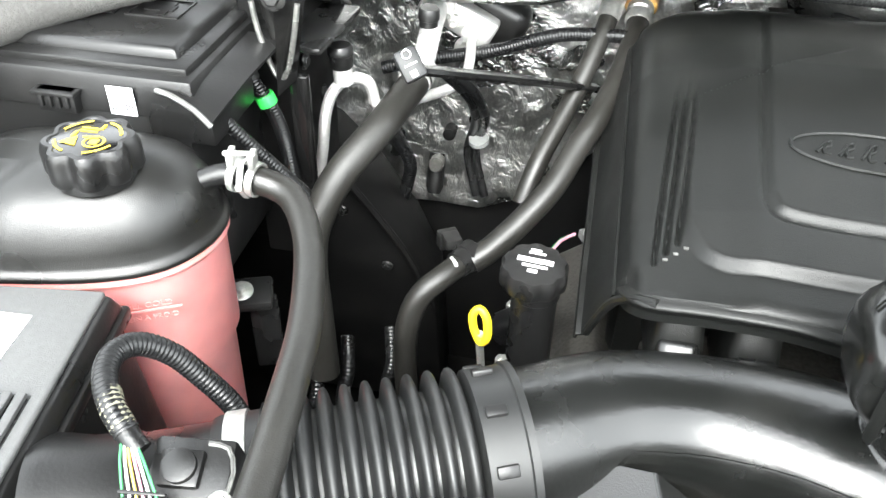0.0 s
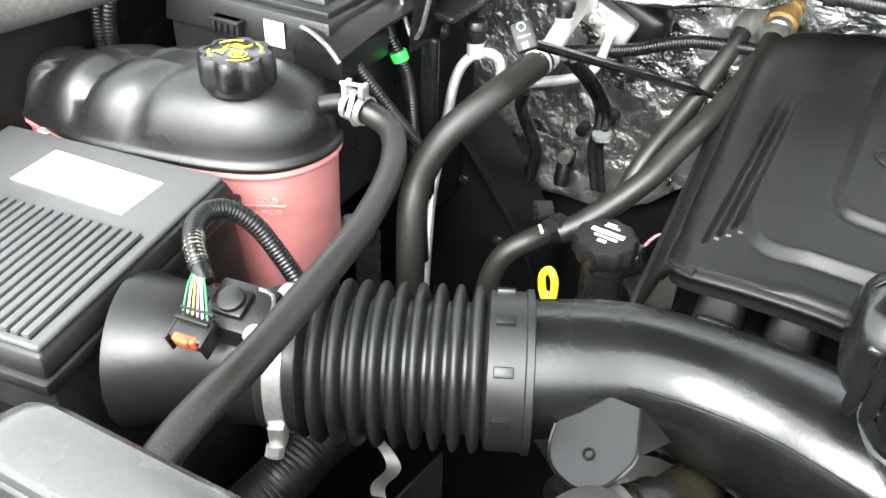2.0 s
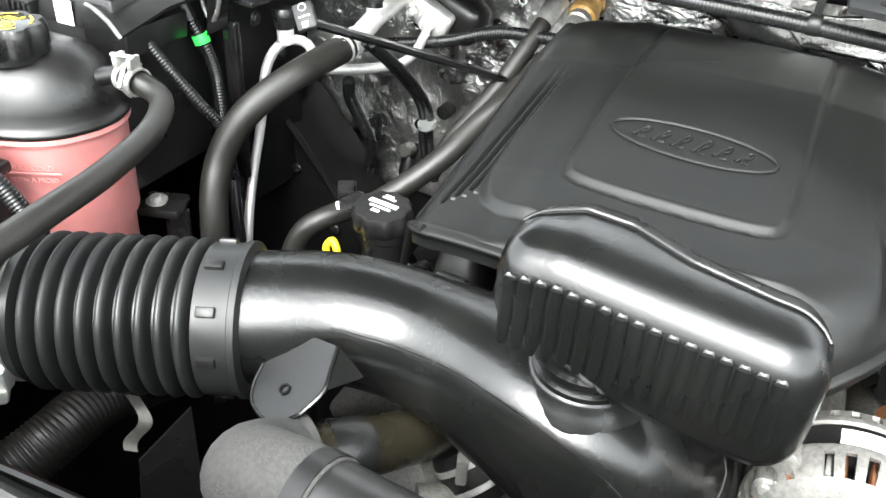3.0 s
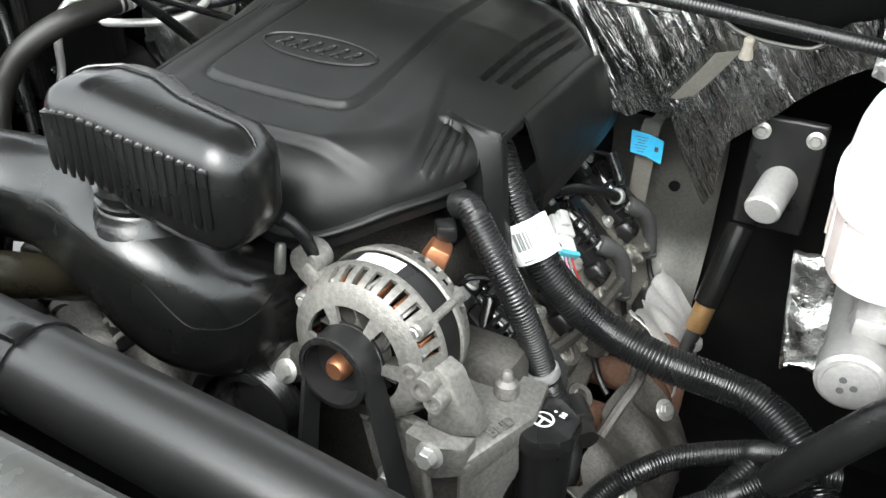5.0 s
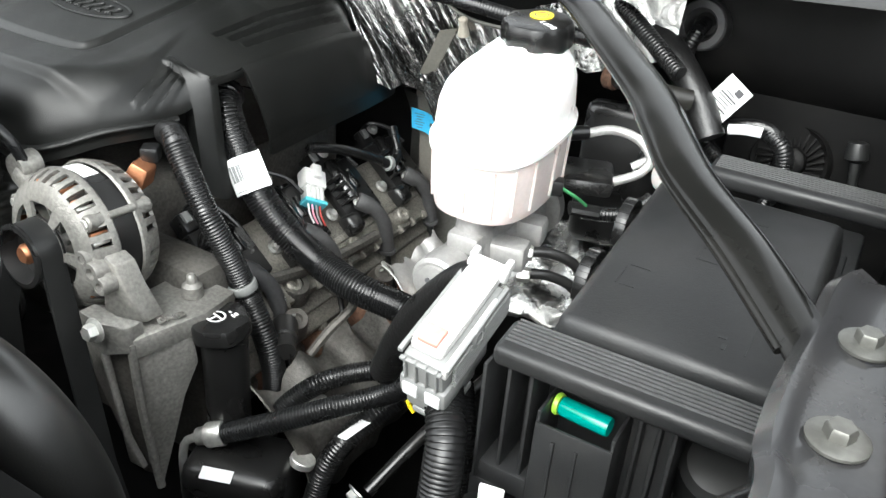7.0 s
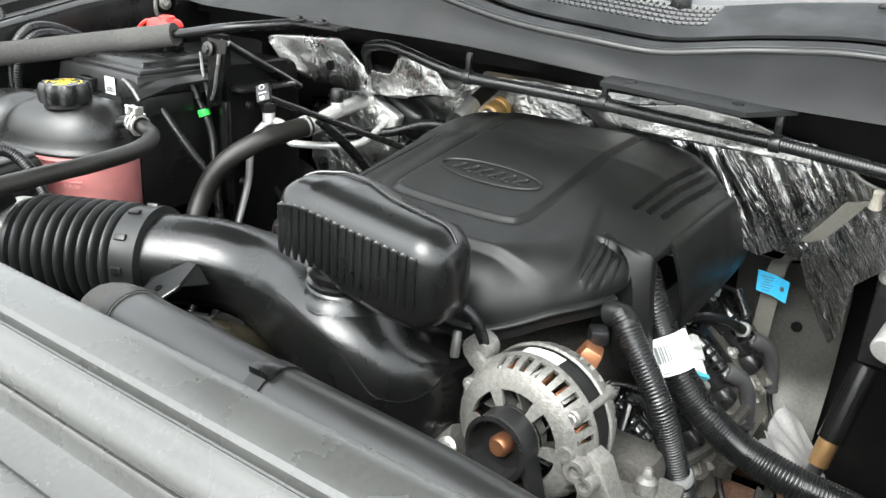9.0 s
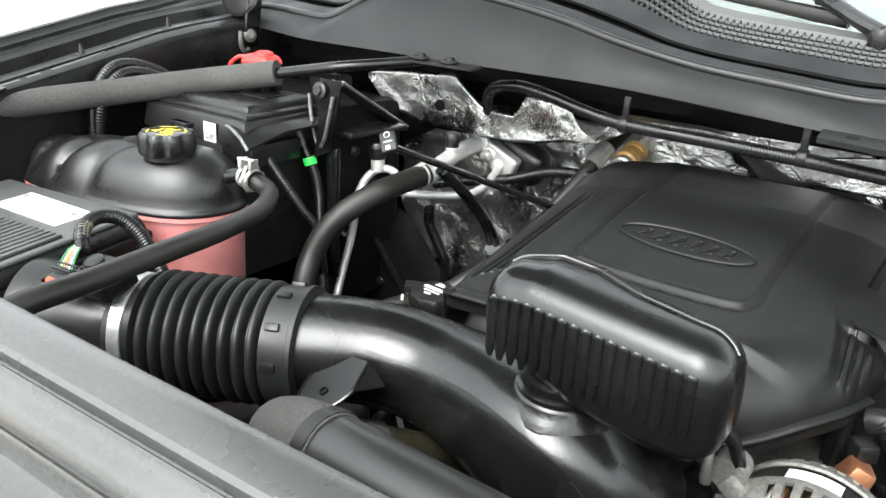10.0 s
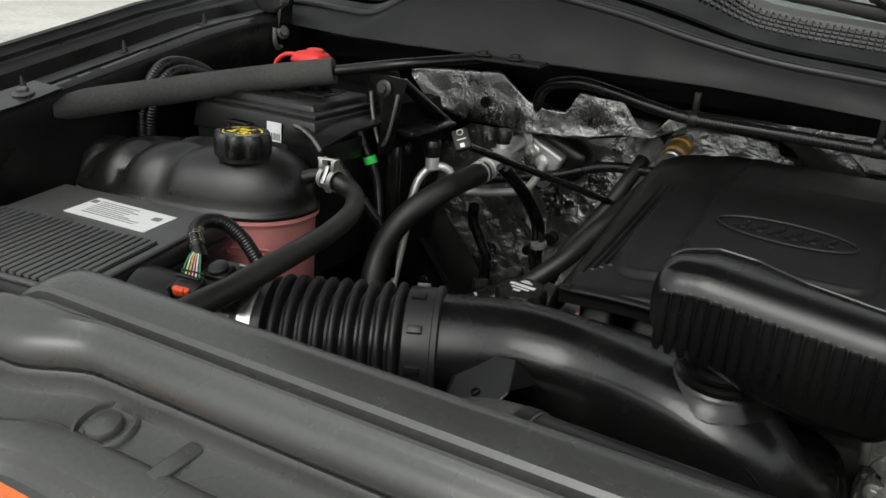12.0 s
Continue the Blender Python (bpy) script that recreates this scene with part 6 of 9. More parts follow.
cl = loom("wiring_loom", [(-0.134, 0.957, 1.273), (-0.134, 0.935, 1.315), (-0.122, 0.908, 1.343), (-0.102, 0.887, 1.361), (-0.077, 0.874, 1.370), (-0.045, 0.869, 1.374), (0.0, 0.867, 1.368), (0.06, 0.86, 1.357), (0.118, 0.855, 1.350), (0.22, 0.85, 1.349), (0.334, 0.848, 1.347), (0.45, 0.84, 1.344), (0.563, 0.835, 1.340), (0.68, 0.83, 1.332), (0.8, 0.83, 1.322), (0.9, 0.835, 1.312)], 0.0085, "long black corrugated loom under the cowl edge", depth=0.06)
for x_, y_, z_ in ((0.118, 0.855, 1.350), (0.338, 0.848, 1.349), (0.563, 0.835, 1.340)):
    bm = bmesh.new()
    lathe(bm, (x_ - 0.006, y_, z_), (1, 0, 0), [(0.0105, 0), (0.011, 0.001), (0.011, 0.011), (0.0105, 0.012)], 16)
    block(bm, (x_, y_, z_ + 0.022), (0.008, 0.006, 0.026), 0, 0.001)
    part("clip", bm, M_BLACK, cl)
origin()


# ---- front of the engine: coolant pipe, alternator, power steering ----
pipe = thing("radiator_pipe", (0.3, 0.25, 1.1), "fat satin black coolant pipe behind the radiator cover", "pipe")
PP = [(0.152, 0.2438, 1.1981), (0.22, 0.236, 1.202), (0.316, 0.229, 1.204), (0.42, 0.223, 1.206), (0.53, 0.22, 1.204), (0.63, 0.222, 1.190), (0.705, 0.236, 1.155), (0.738, 0.25, 1.09), (0.745, 0.258, 1.0), (0.745, 0.26, 0.9)]
part("tube", hose_mesh(PP, 0.0315, 24), M_PIPE, pipe)
part("sleeve", hose_mesh([(0.16, 0.243, 1.1988), (0.22, 0.236, 1.202), (0.316, 0.229, 1.204), (0.36, 0.2264, 1.2049)], 0.0325, 24), M_PIPE, pipe)
bm = bmesh.new()
sweep(bm, spline([(0.355, 0.2267, 1.2048), (0.372, 0.2257, 1.2052)], 0.004), 0.0338, 24)
block(bm, (0.362, 0.220, 1.238), (0.022, 0.016, 0.006), 0, 0.001)
part("joint_band", bm, M_BLACK, pipe)
elbow = thing("upper_radiator_hose", (0.1, 0.3, 1.1), "cloth-covered grey elbow on a bronze-brown hose", "hose")
part("elbow", hose_mesh([(0.165, 0.2424, 1.199), (0.135, 0.246, 1.196), (0.105, 0.254, 1.184), (0.092, 0.274, 1.164), (0.096, 0.30, 1.145), (0.105, 0.315, 1.142)], 0.034, 22), M_FOAM, elbow, "grey woven elbow sleeve")
part("hose", hose_mesh([(0.096, 0.305, 1.145), (0.118, 0.335, 1.138), (0.135, 0.38, 1.115), (0.145, 0.44, 1.08), (0.15, 0.52, 1.05)], 0.0225, 20), material("aged_hose_rubber", (0.022, 0.019, 0.012), rough=0.3, vary=0.25), elbow, "glossy brownish hose")
part("band", hose_mesh([(0.1105, 0.325, 1.1405), (0.118, 0.335, 1.138), (0.1225, 0.346, 1.1335)], 0.0252, 22), M_STEEL_BLACK, elbow)
part("edge_band", hose_mesh([(0.150, 0.244, 1.198), (0.163, 0.2426, 1.199)], 0.0348, 22), M_BLACK, elbow)

alt = thing("alternator", (0.49, 0.48, 1.03), "cast aluminium alternator with copper windings showing", "alternator")
AC, AD = Vector((0.466, 0.4875, 1.103)), Vector((-0.04, -1, 0.05)).normalized()
ar = toward(AD, (0, 0, 1))


def on_alt(x, y, z):
    return AC + ar @ Vector((x, y, z))


part("stator", lathed(AC, AD, [(0.073, -0.014), (0.073, 0.014)], 56), M_BLACK, alt, "dark laminated stator ring")
for z0, s in ((0.012, 1), (-0.012, -1)):
    # the shoulder is pierced by narrow slots that show the windings, the face by wide windows between spokes
    bm = bmesh.new()
    NS = 132
    rings = [[bm.verts.new(on_alt(r * math.cos(2 * math.pi * k / NS), r * math.sin(2 * math.pi * k / NS), z0 + s * h)) for k in range(NS)]
             for r, h in ((0.0750, 0.0), (0.0770, 0.002), (0.0770, 0.006), (0.0760, 0.009), (0.0745, 0.015), (0.0715, 0.0225), (0.0680, 0.0275), (0.0620, 0.0315), (0.0560, 0.0340), (0.0490, 0.0355), (0.0400, 0.0365), (0.0330, 0.0380), (0.0300, 0.0385), (0.0280, 0.0350))]
    for i, (p, q) in enumerate(zip(rings, rings[1:])):
        for k in range(NS):
            slot = i in (3, 4, 5) and k % 4 in (1, 2) and k % 44 not in (0, 1, 2, 3)
            window = i in (9, 10) and k % 22 in range(3, 19)
            if not slot and not window:
                bm.faces.new((p[k], p[(k + 1) % NS], q[(k + 1) % NS], q[k]))
    bmesh.ops.recalc_face_normals(bm, faces=bm.faces)
    bmesh.ops.solidify(bm, geom=bm.faces[:], thickness=0.004)
    housing = part("housing", bm, M_CAST, alt, "cast end housing pierced by slots")
    for i in range(3):
        a = 2 * math.pi * (i + 0.3) / 3
        d = Vector((math.cos(a), math.sin(a), 0))
        part("ear_boss", lathed(on_alt(d.x * 0.068, d.y * 0.068, z0 + s * 0.008), AD * s, [(0.009, 0), (0.009, 0.016), (0.007, 0.018), (0.004, 0.018), (0.004, 0.014)], 14), M_CAST, housing)
        part("through_bolt", bolt_mesh(on_alt(d.x * 0.068, d.y * 0.068, z0 + s * 0.022), AD * s, 0.0055, 0.006, 0.0075), M_ZINC, housing)
    part("hub", lathed(on_alt(0, 0, z0 + s * 0.016), AD * s, [(0.028, 0), (0.024, 0.008), (0.024, 0.026), (0.019, 0.029)], 28), M_CAST, housing)
    for i in range(12):
        a = 2 * math.pi * i / 12
        d = Vector((math.cos(a), math.sin(a), 0))
        part("fan_blade", blocked(on_alt(d.x * 0.034, d.y * 0.034, z0 + s * 0.02), (0.022, 0.002, 0.014), ar @ Matrix.Rotation(a + 0.5, 3, "Z"), 0), M_GREYPAINT, housing)
for i in range(44):
    a = 2 * math.pi * (i + 0.1) / 44
    d = Vector((math.cos(a), math.sin(a), 0))
    part("winding", blocked(on_alt(d.x * 0.0630, d.y * 0.0630, 0.0260), (0.012, 0.0042, 0.022), ar @ Matrix.Rotation(a, 3, "Z"), 0.0016), M_COPPER if i % 2 else M_ZINC, alt)
for i in range(3):
    a = 2 * math.pi * (i + 0.3) / 3
    part("tie_bolt", lathed(on_alt(0.0755 * math.cos(a), 0.0755 * math.sin(a), -0.016), AD, [(0.0042, 0), (0.0042, 0.032)], 12), M_CAST, alt)
# black disc added for the darkness inside the housing windows
part("fan_shade", lathed(on_alt(0, 0, 0.019), AD, [(0.055, 0), (0.055, 0.002), (0.02, 0.003)], 40), M_LINER, alt, "black disc giving the shade behind the front windows")
bm = bmesh.new()
for u_, v_, r_ in ((0.070, -0.006, 0.0125), (0.058, 0.006, 0.009), (0.082, -0.016, 0.010)):
    lathe(bm, on_alt(u_, v_, 0.040), AD, [(r_, -0.012), (r_, 0.006), (r_ * 0.9, 0.008), (r_ * 0.5, 0.008), (r_ * 0.45, 0.002)], 20)
block(bm, on_alt(0.068, -0.004, 0.036), (0.045, 0.018, 0.014), ar @ Matrix.Rotation(radians(-40), 3, "Z"), 0.004)
part("boss_arm", bm, M_CAST, alt, "cast arm with bolt bosses")
part("rear_winding", lathed(on_alt(0, 0, -0.018), -AD, [(0.060, 0), (0.060, 0.014), (0.05, 0.016)], 40), M_COPPER, alt)
bm = bmesh.new()
lathe(bm, on_alt(0, 0, 0.045), AD, [(0.030, 0), (0.034, 0.002), (0.034, 0.004), (0.031, 0.005)] + [(0.031 - 0.0012 * (i % 2), 0.006 + 0.0018 * i) for i in range(12)] + [(0.031, 0.029), (0.034, 0.030), (0.034, 0.033), (0.029, 0.034), (0.026, 0.016), (0.012, 0.014)], 40)
part("pulley", bm, M_STEEL_BLACK, alt, "dark grooved belt pulley")
part("shaft_nut", lathed(on_alt(0, 0, 0.056), AD, [(0.011, 0), (0.011, 0.014), (0.008, 0.018)], 16), M_COPPER, alt, "copper-coloured shaft end")
bm = bmesh.new()
ear = Vector((0.401, 0.472, 1.168))
lathe(bm, ear + Vector((0, 0.014, 0)), (0, -1, 0), [(0.0075, 0), (0.0155, 0), (0.0155, 0.022), (0.0145, 0.024), (0.0075, 0.024)], 24)
block(bm, ear.lerp(AC, 0.28) + Vector((0, -0.008, 0)), (0.05, 0.02, 0.02), Matrix.Rotation(radians(35), 3, "Y"), 0.004)
part("ear", bm, M_CAST, alt, "cast mounting ear")
part("label", sheet([[AC + ar @ Vector((0.0736 * math.sin(a), 0.0736 * math.cos(a), z)) for z in (-0.009, 0.009)] for a in np.linspace(-0.35, 0.25, 10)]), M_PAPER, alt, "white printed label")
t_ = bmesh.new()
loft(t_, [[(0.538, 0.452, 1.115), (0.552, 0.452, 1.108), (0.556, 0.475, 1.108), (0.542, 0.475, 1.115)], [(0.535, 0.448, 1.085), (0.562, 0.452, 1.085), (0.566, 0.476, 1.085), (0.540, 0.476, 1.085)], [(0.535, 0.446, 1.042), (0.578, 0.462, 1.046), (0.582, 0.482, 1.048), (0.54, 0.482, 1.044)]])
bmesh.ops.bevel(t_, geom=t_.edges[:], offset=0.002, segments=2, affect="EDGES", profile=0.5, clamp_overlap=True)
part("foot", t_, M_CAST, alt, "smooth wedge-shaped cast foot")
part("plug", blocked((0.487, 0.550, 1.158), (0.026, 0.03, 0.026), Matrix.Rotation(radians(20), 3, "Z") @ Matrix.Rotation(radians(25), 3, "Y"), 0.004, 2, taper=(0.8, 0.8)), M_COPPER, alt, "copper terminal block")

belt = thing("drive_belt", (0.5, 0.4, 0.9), "flat black ribbed drive belt", "belt")
PC = on_alt(0, 0, 0.062)
loop_ = [PC + Vector((0.033 * math.cos(a), 0, 0.033 * math.sin(a))) for a in np.linspace(radians(-10), radians(190), 16)]
loop_ = [Vector((0.60, 0.393, 0.80)), Vector((0.572, 0.394, 0.90))] + loop_ + [Vector((0.443, 0.396, 1.04)), Vector((0.435, 0.396, 0.95)), Vector((0.43, 0.396, 0.85))]
rows_ = []
for i, p in enumerate(loop_):
    rows_.append([p + Vector((0, y, 0)) for y in (-0.013, 0.013)])
part("belt", sheet(rows_, 0.004), M_BELLOWS, belt)
idler = thing("idler_pulley", (0.36, 0.43, 1.0), "black grooved idler pulley", "pulley")
part("wheel", lathed((0.362, 0.43, 1.015), (0, -1, 0.05), [(0.035, -0.015), (0.042, -0.013), (0.042, -0.010)] + [(0.040 - 0.0015 * (i % 2), -0.009 + 0.002 * i) for i in range(10)] + [(0.042, 0.012), (0.042, 0.015), (0.034, 0.016), (0.03, 0.006), (0.01, 0.008)], 40), M_STEEL_BLACK, idler)

br = thing("accessory_bracket", (0.58, 0.46, 0.85), "cast aluminium bracket carrying alternator and steering pump", "bracket")
BX, BY = Vector((0.92, -0.10, 0)).normalized(), Vector((0.42, 0.9, 0)).normalized()


def slab(points, thick, down):
    """A cast slab with a given outline, thickened downwards or sideways."""
    t = bmesh.new()
    f = t.faces.new([t.verts.new(p) for p in points])
    e = bmesh.ops.extrude_face_region(t, geom=[f])
    bmesh.ops.translate(t, vec=Vector(down) * thick, verts=[v for v in e["geom"] if isinstance(v, bmesh.types.BMVert)])
    bmesh.ops.bevel(t, geom=t.edges[:], offset=0.0025, segments=2, affect="EDGES", profile=0.5, clamp_overlap=True)
    return t


part("casting", slab([(0.528, 0.433, 1.046), (0.556, 0.428, 1.040), (0.572, 0.446, 1.036), (0.578, 0.441, 1.034), (0.600, 0.487, 1.042), (0.612, 0.512, 1.046), (0.606, 0.56, 1.046), (0.53, 0.56, 1.046)], 0.024, (0, 0, -1)), M_CAST, br)
part("boss", slab([(0.527, 0.422, 1.062), (0.560, 0.418, 1.060), (0.577, 0.437, 1.052), (0.577, 0.437, 1.020), (0.553, 0.424, 1.016), (0.527, 0.424, 1.030)], 0.02, (0.1, 1, 0)), M_CAST, br)
part("front_wall", slab([(0.535, 0.438, 1.03), (0.572, 0.444, 1.02), (0.574, 0.452, 0.94), (0.578, 0.455, 0.84), (0.555, 0.45, 0.84), (0.540, 0.444, 0.94)], 0.008, (0, 1, 0)), M_CASTDARK, br)
part("side_wall", slab([(0.574, 0.446, 1.022), (0.604, 0.497, 1.026), (0.606, 0.50, 0.985), (0.592, 0.490, 0.94), (0.584, 0.475, 0.88), (0.580, 0.458, 0.83), (0.572, 0.448, 0.86)], 0.007, (-0.9, 0.4, 0)), M_CAST, br)
part("wing", slab([(0.452, 0.458, 1.045), (0.535, 0.447, 1.045), (0.556, 0.452, 0.93), (0.568, 0.456, 0.84), (0.52, 0.458, 0.86), (0.47, 0.460, 0.96)], 0.012, (0, 1, 0)), M_CAST, br)
part("corner_rib", hose_mesh([(0.575, 0.442, 1.03), (0.574, 0.444, 0.98), (0.576, 0.446, 0.92), (0.581, 0.452, 0.83)], 0.005, 8), M_CAST, br)
part("web", slab([(0.539, 0.437, 1.02), (0.545, 0.437, 1.02), (0.556, 0.443, 0.9), (0.572, 0.447, 0.86), (0.55, 0.446, 0.86)], 0.014, (0, -0.6, 0)), M_CAST, br)
part("stud", lathed((0.575, 0.528, 1.046), (0, 0, 1), [(0.012, 0), (0.011, 0.012), (0.006, 0.016), (0.005, 0.024), (0.003, 0.026)], 16), M_CAST, br)
part("bolt", bolt_mesh((0.553, 0.420, 1.050), (0, -1, 0.1), 0.009, 0.012, 0.013), M_ZINC, br)
part("bolt", bolt_mesh((0.505, 0.435, 0.985), (0, -1, 0.1), 0.009, 0.012, 0.013), M_ZINC, br)
lettering("cast_letters", "BND", (0.590, 0.484, 1.0455), (0, 0, 1), (-0.9, 0.35, 0), 0.015, M_CAST, br, 0.0012)

steer = thing("steering_reservoir", (0.62, 0.52, 0.87), "black power steering reservoir with a printed cap", "reservoir")
part("bottle", lathed((0.620, 0.526, 0.78), (0, 0, 1), [(0.023, 0), (0.0245, 0.10), (0.0255, 0.23), (0.0255, 0.242)], 28), M_BLACK, steer)
pc = part("cap", lathed((0.6175, 0.524, 1.018), (0, -0.06, 1), [(0.0305, -0.002), (0.0335, 0.001), (0.0335, 0.014), (0.031, 0.018), (0.026, 0.0195), (0.004, 0.0195)], 48, wave=6, wave_depth=0.08), M_BLACK, steer)
bm = bmesh.new()
cc = Vector((0.6165, 0.5195, 1.0384))
sweep(bm, [cc + Vector((0.0095 * math.cos(a), 0.0095 * math.sin(a), 0)) for a in np.linspace(0, 6.28, 24)], 0.0011, 4, 0.4)
bars(bm, cc, (0, -0.06, 1), (0.2, 1, 0), [(0, 0.001, 0.017, 0.002), (0, -0.004, 0.002, 0.008), (0.012, 0.013, 0.006, 0.002), (0.012, 0.017, 0.005, 0.003), (0.004, 0.015, 0.003, 0.002)], 0.0006)
part("symbol", bm, M_WHITEPRINT, pc, "white steering wheel symbol")

# ---- cylinder head and coil packs on the left bank ----
head = thing("cylinder_head", (0.55, 0.8, 0.8), "grimy cast aluminium cylinder head and valve cover", "engine")
hr = Matrix.Rotation(radians(42), 3, "Y")
HN = Vector((0.67, 0, 0.74))


def on_head(a, y, h):
    """a: down the slope, y: to the rear, h: off the valve cover."""
    return Vector((0.553, y, 0.998)) + hr @ Vector((a, 0, h))


bm = bmesh.new()
block(bm, on_head(-0.01, 0.80, -0.02), (0.12, 0.44, 0.04), hr, 0.008)
for y_ in (0.615, 0.69, 0.825, 0.945):
    lathe(bm, on_head(0.03, y_, -0.004), HN, [(0.013, 0), (0.012, 0.012), (0.010, 0.014), (0.005, 0.014), (0.005, 0.008)], 18)
for y_ in np.arange(0.60, 1.0, 0.033):
    block(bm, on_head(0.047, y_, -0.003), (0.012, 0.006, 0.012), hr, 0.002)
block(bm, on_head(0.012, 0.80, 0.001), (0.010, 0.42, 0.006), hr, 0.002)
part("valve_cover", bm, M_HEAD, head)
for y_ in (0.66, 0.78, 0.90):
    part("cover_bolt", bolt_mesh(on_head(0.038, y_, 0.0), HN, 0.006, 0.008, 0.009), M_ZINC, head)
bm = bmesh.new()
block(bm, on_head(0.02, 0.79, -0.085), (0.15, 0.48, 0.09), hr, 0.008)
block(bm, on_head(0.055, 0.79, -0.036), (0.03, 0.46, 0.012), hr, 0.004)
for i in range(5):
    lathe(bm, on_head(0.095, 0.60 + 0.09 * i, -0.085), (0.74, 0, -0.3), [(0.022, 0), (0.02, 0.014), (0.014, 0.018)], 18)
    lathe(bm, on_head(0.09, 0.645 + 0.09 * i, -0.055), (0.8, 0, 0.1), [(0.008, 0), (0.008, 0.012), (0.005, 0.014)], 6)
part("head", bm, M_HEAD, head)
part("front_cover", blocked((0.46, 0.56, 0.93), (0.24, 0.06, 0.28), 0, 0.02), M_CASTDARK, head)
part("block", blocked((0.28, 0.75, 1.0), (0.36, 0.40, 0.24), 0, 0.02), M_CASTDARK, head, "dark engine block under the cover")
manifold = thing("exhaust_manifold", (0.65, 0.75, 0.85), "rusty exhaust manifold under a bright crumpled shield", "exhaust")
for i in range(4):
    part("runner", hose_mesh([tuple(on_head(0.085, 0.63 + 0.095 * i, -0.095)), (0.655, 0.63 + 0.09 * i, 0.875), (0.675, 0.65 + 0.07 * i, 0.835), (0.67, 0.68 + 0.05 * i, 0.76)], 0.021, 14), M_RUST, manifold)
part("shield", sheet([[(0.640 + 0.085 * math.sin(g * 2.2) + 0.012 * noise.noise(Vector((f * 9, g * 3, 4.0))), 0.54 + 0.24 * f, 0.945 - 0.16 * g - 0.03 * abs(math.sin(f * 9)) * (1 - g) + 0.014 * noise.noise(Vector((f * 8, g * 4, 1.0)))) for g in np.linspace(0, 1, 16)] for f in np.linspace(0, 1, 34)], 0.002), M_CASTDARK, manifold, "dented dull metal heat shield", 60)
part("shield", sheet([[(0.615 + 0.07 * math.sin(g * 2.2) + 0.012 * noise.noise(Vector((f * 7, g * 3, 7.0))), 0.84 + 0.14 * f, 0.955 - 0.13 * g - 0.02 * math.sin(f * 3.1) + 0.014 * noise.noise(Vector((f * 8, g * 4, 3.0)))) for g in np.linspace(0, 1, 14)] for f in np.linspace(0, 1, 24)], 0.002), M_ALU, manifold, "bright dented heat shield", 60)
for i in range(3):
    part("shield_bolt", bolt_mesh((0.69, 0.60 + 0.15 * i, 0.90), (0.6, -0.3, 0.6), 0.008, 0.009, 0.013), M_ZINC, manifold)
for y_ in (0.622, 0.742, 0.862, 0.985):
    coil = thing("ignition_coil", on_head(-0.02, y_, 0.0), "black ignition coil with a grey plug lead", "ignition coil", "ignition coils")
    part("canister", lathed((0.497, y_ + 0.006, 1.066), (0.053, -0.010, -0.034), [(0.006, -0.004), (0.0115, -0.002), (0.0125, 0.0), (0.0125, 0.024), (0.0132, 0.0245), (0.0132, 0.030), (0.0125, 0.0305), (0.0125, 0.056), (0.0105, 0.060), (0.0095, 0.066)], 26), M_GLOSS, coil, "glossy black canister")
    part("second_canister", lathed((0.490, y_ + 0.033, 1.060), (0.053, -0.010, -0.034), [(0.006, -0.002), (0.0105, 0.0), (0.0105, 0.022), (0.0115, 0.0225), (0.0115, 0.027), (0.0105, 0.0275), (0.0105, 0.050), (0.008, 0.054)], 24), M_GLOSS, coil)
    part("base_plate", blocked(on_head(-0.042, y_ + 0.010, 0.010), (0.088, 0.076, 0.016), hr, 0.004), M_BLACK, coil)
    part("socket", blocked((0.484, y_ - 0.014, 1.070), (0.026, 0.024, 0.022), hr, 0.003), M_BLACK, coil)
    for k in range(4):
        part("fin", blocked(on_head(-0.062 + 0.012 * k, y_ - 0.018, 0.026), (0.004, 0.020, 0.018), hr, 0.001), M_BLACK, coil)
    part("latch", blocked((0.490, y_ - 0.017, 1.083), (0.014, 0.010, 0.005), hr, 0.001), M_GREY, coil, "pale latch")
    part("skirt", blocked(on_head(0.004, y_ - 0.026, 0.016), (0.034, 0.034, 0.022), hr, 0.006, taper=(0.7, 0.7)), M_BLACK, coil)
    for p_ in ((0.488, y_ + 0.004, 1.084), (0.556, y_ + 0.0, 1.026), (0.540, y_ - 0.042, 1.018)):
        part("bolt", bolt_mesh(p_, HN, 0.0065, 0.008, 0.0095), M_ZINC, coil)
    part("boot_sleeve", lathed((0.561, y_ + 0.004, 1.026), (0.6, 0.55, -0.45), [(0.011, -0.010), (0.0125, -0.007), (0.0125, 0.012), (0.0115, 0.014)], 18), M_BOOT, coil)
    part("boot", hose_mesh([(0.563, y_ + 0.005, 1.026), (0.574, y_ + 0.013, 1.018), (0.583, y_ + 0.024, 0.997), (0.586, y_ + 0.030, 0.972), (0.588, y_ + 0.032, 0.944)], 0.0105, 16), M_BOOT, coil, "grey rubber lead boot")
    part("boot_ring", lathed((0.588, y_ + 0.032, 0.948), (0.05, 0.05, -1), [(0.0105, 0), (0.0122, 0.001), (0.0122, 0.006), (0.009, 0.007)], 18), M_BOOT, coil)
    part("lead", hose_mesh([(0.588, y_ + 0.032, 0.945), (0.594, y_ + 0.030, 0.92), (0.606, y_ + 0.022, 0.90), (0.62, y_ + 0.012, 0.89)], 0.0042, 8), M_BLACK, coil)
    part("pigtail", hose_mesh([(0.480, y_ - 0.014, 1.082), (0.492, y_ - 0.008, 1.098), (0.515, y_ + 0.012, 1.090), (0.535, y_ + 0.022, 1.070)], 0.0032, 8), M_LOOM, coil, "thin black pigtail")
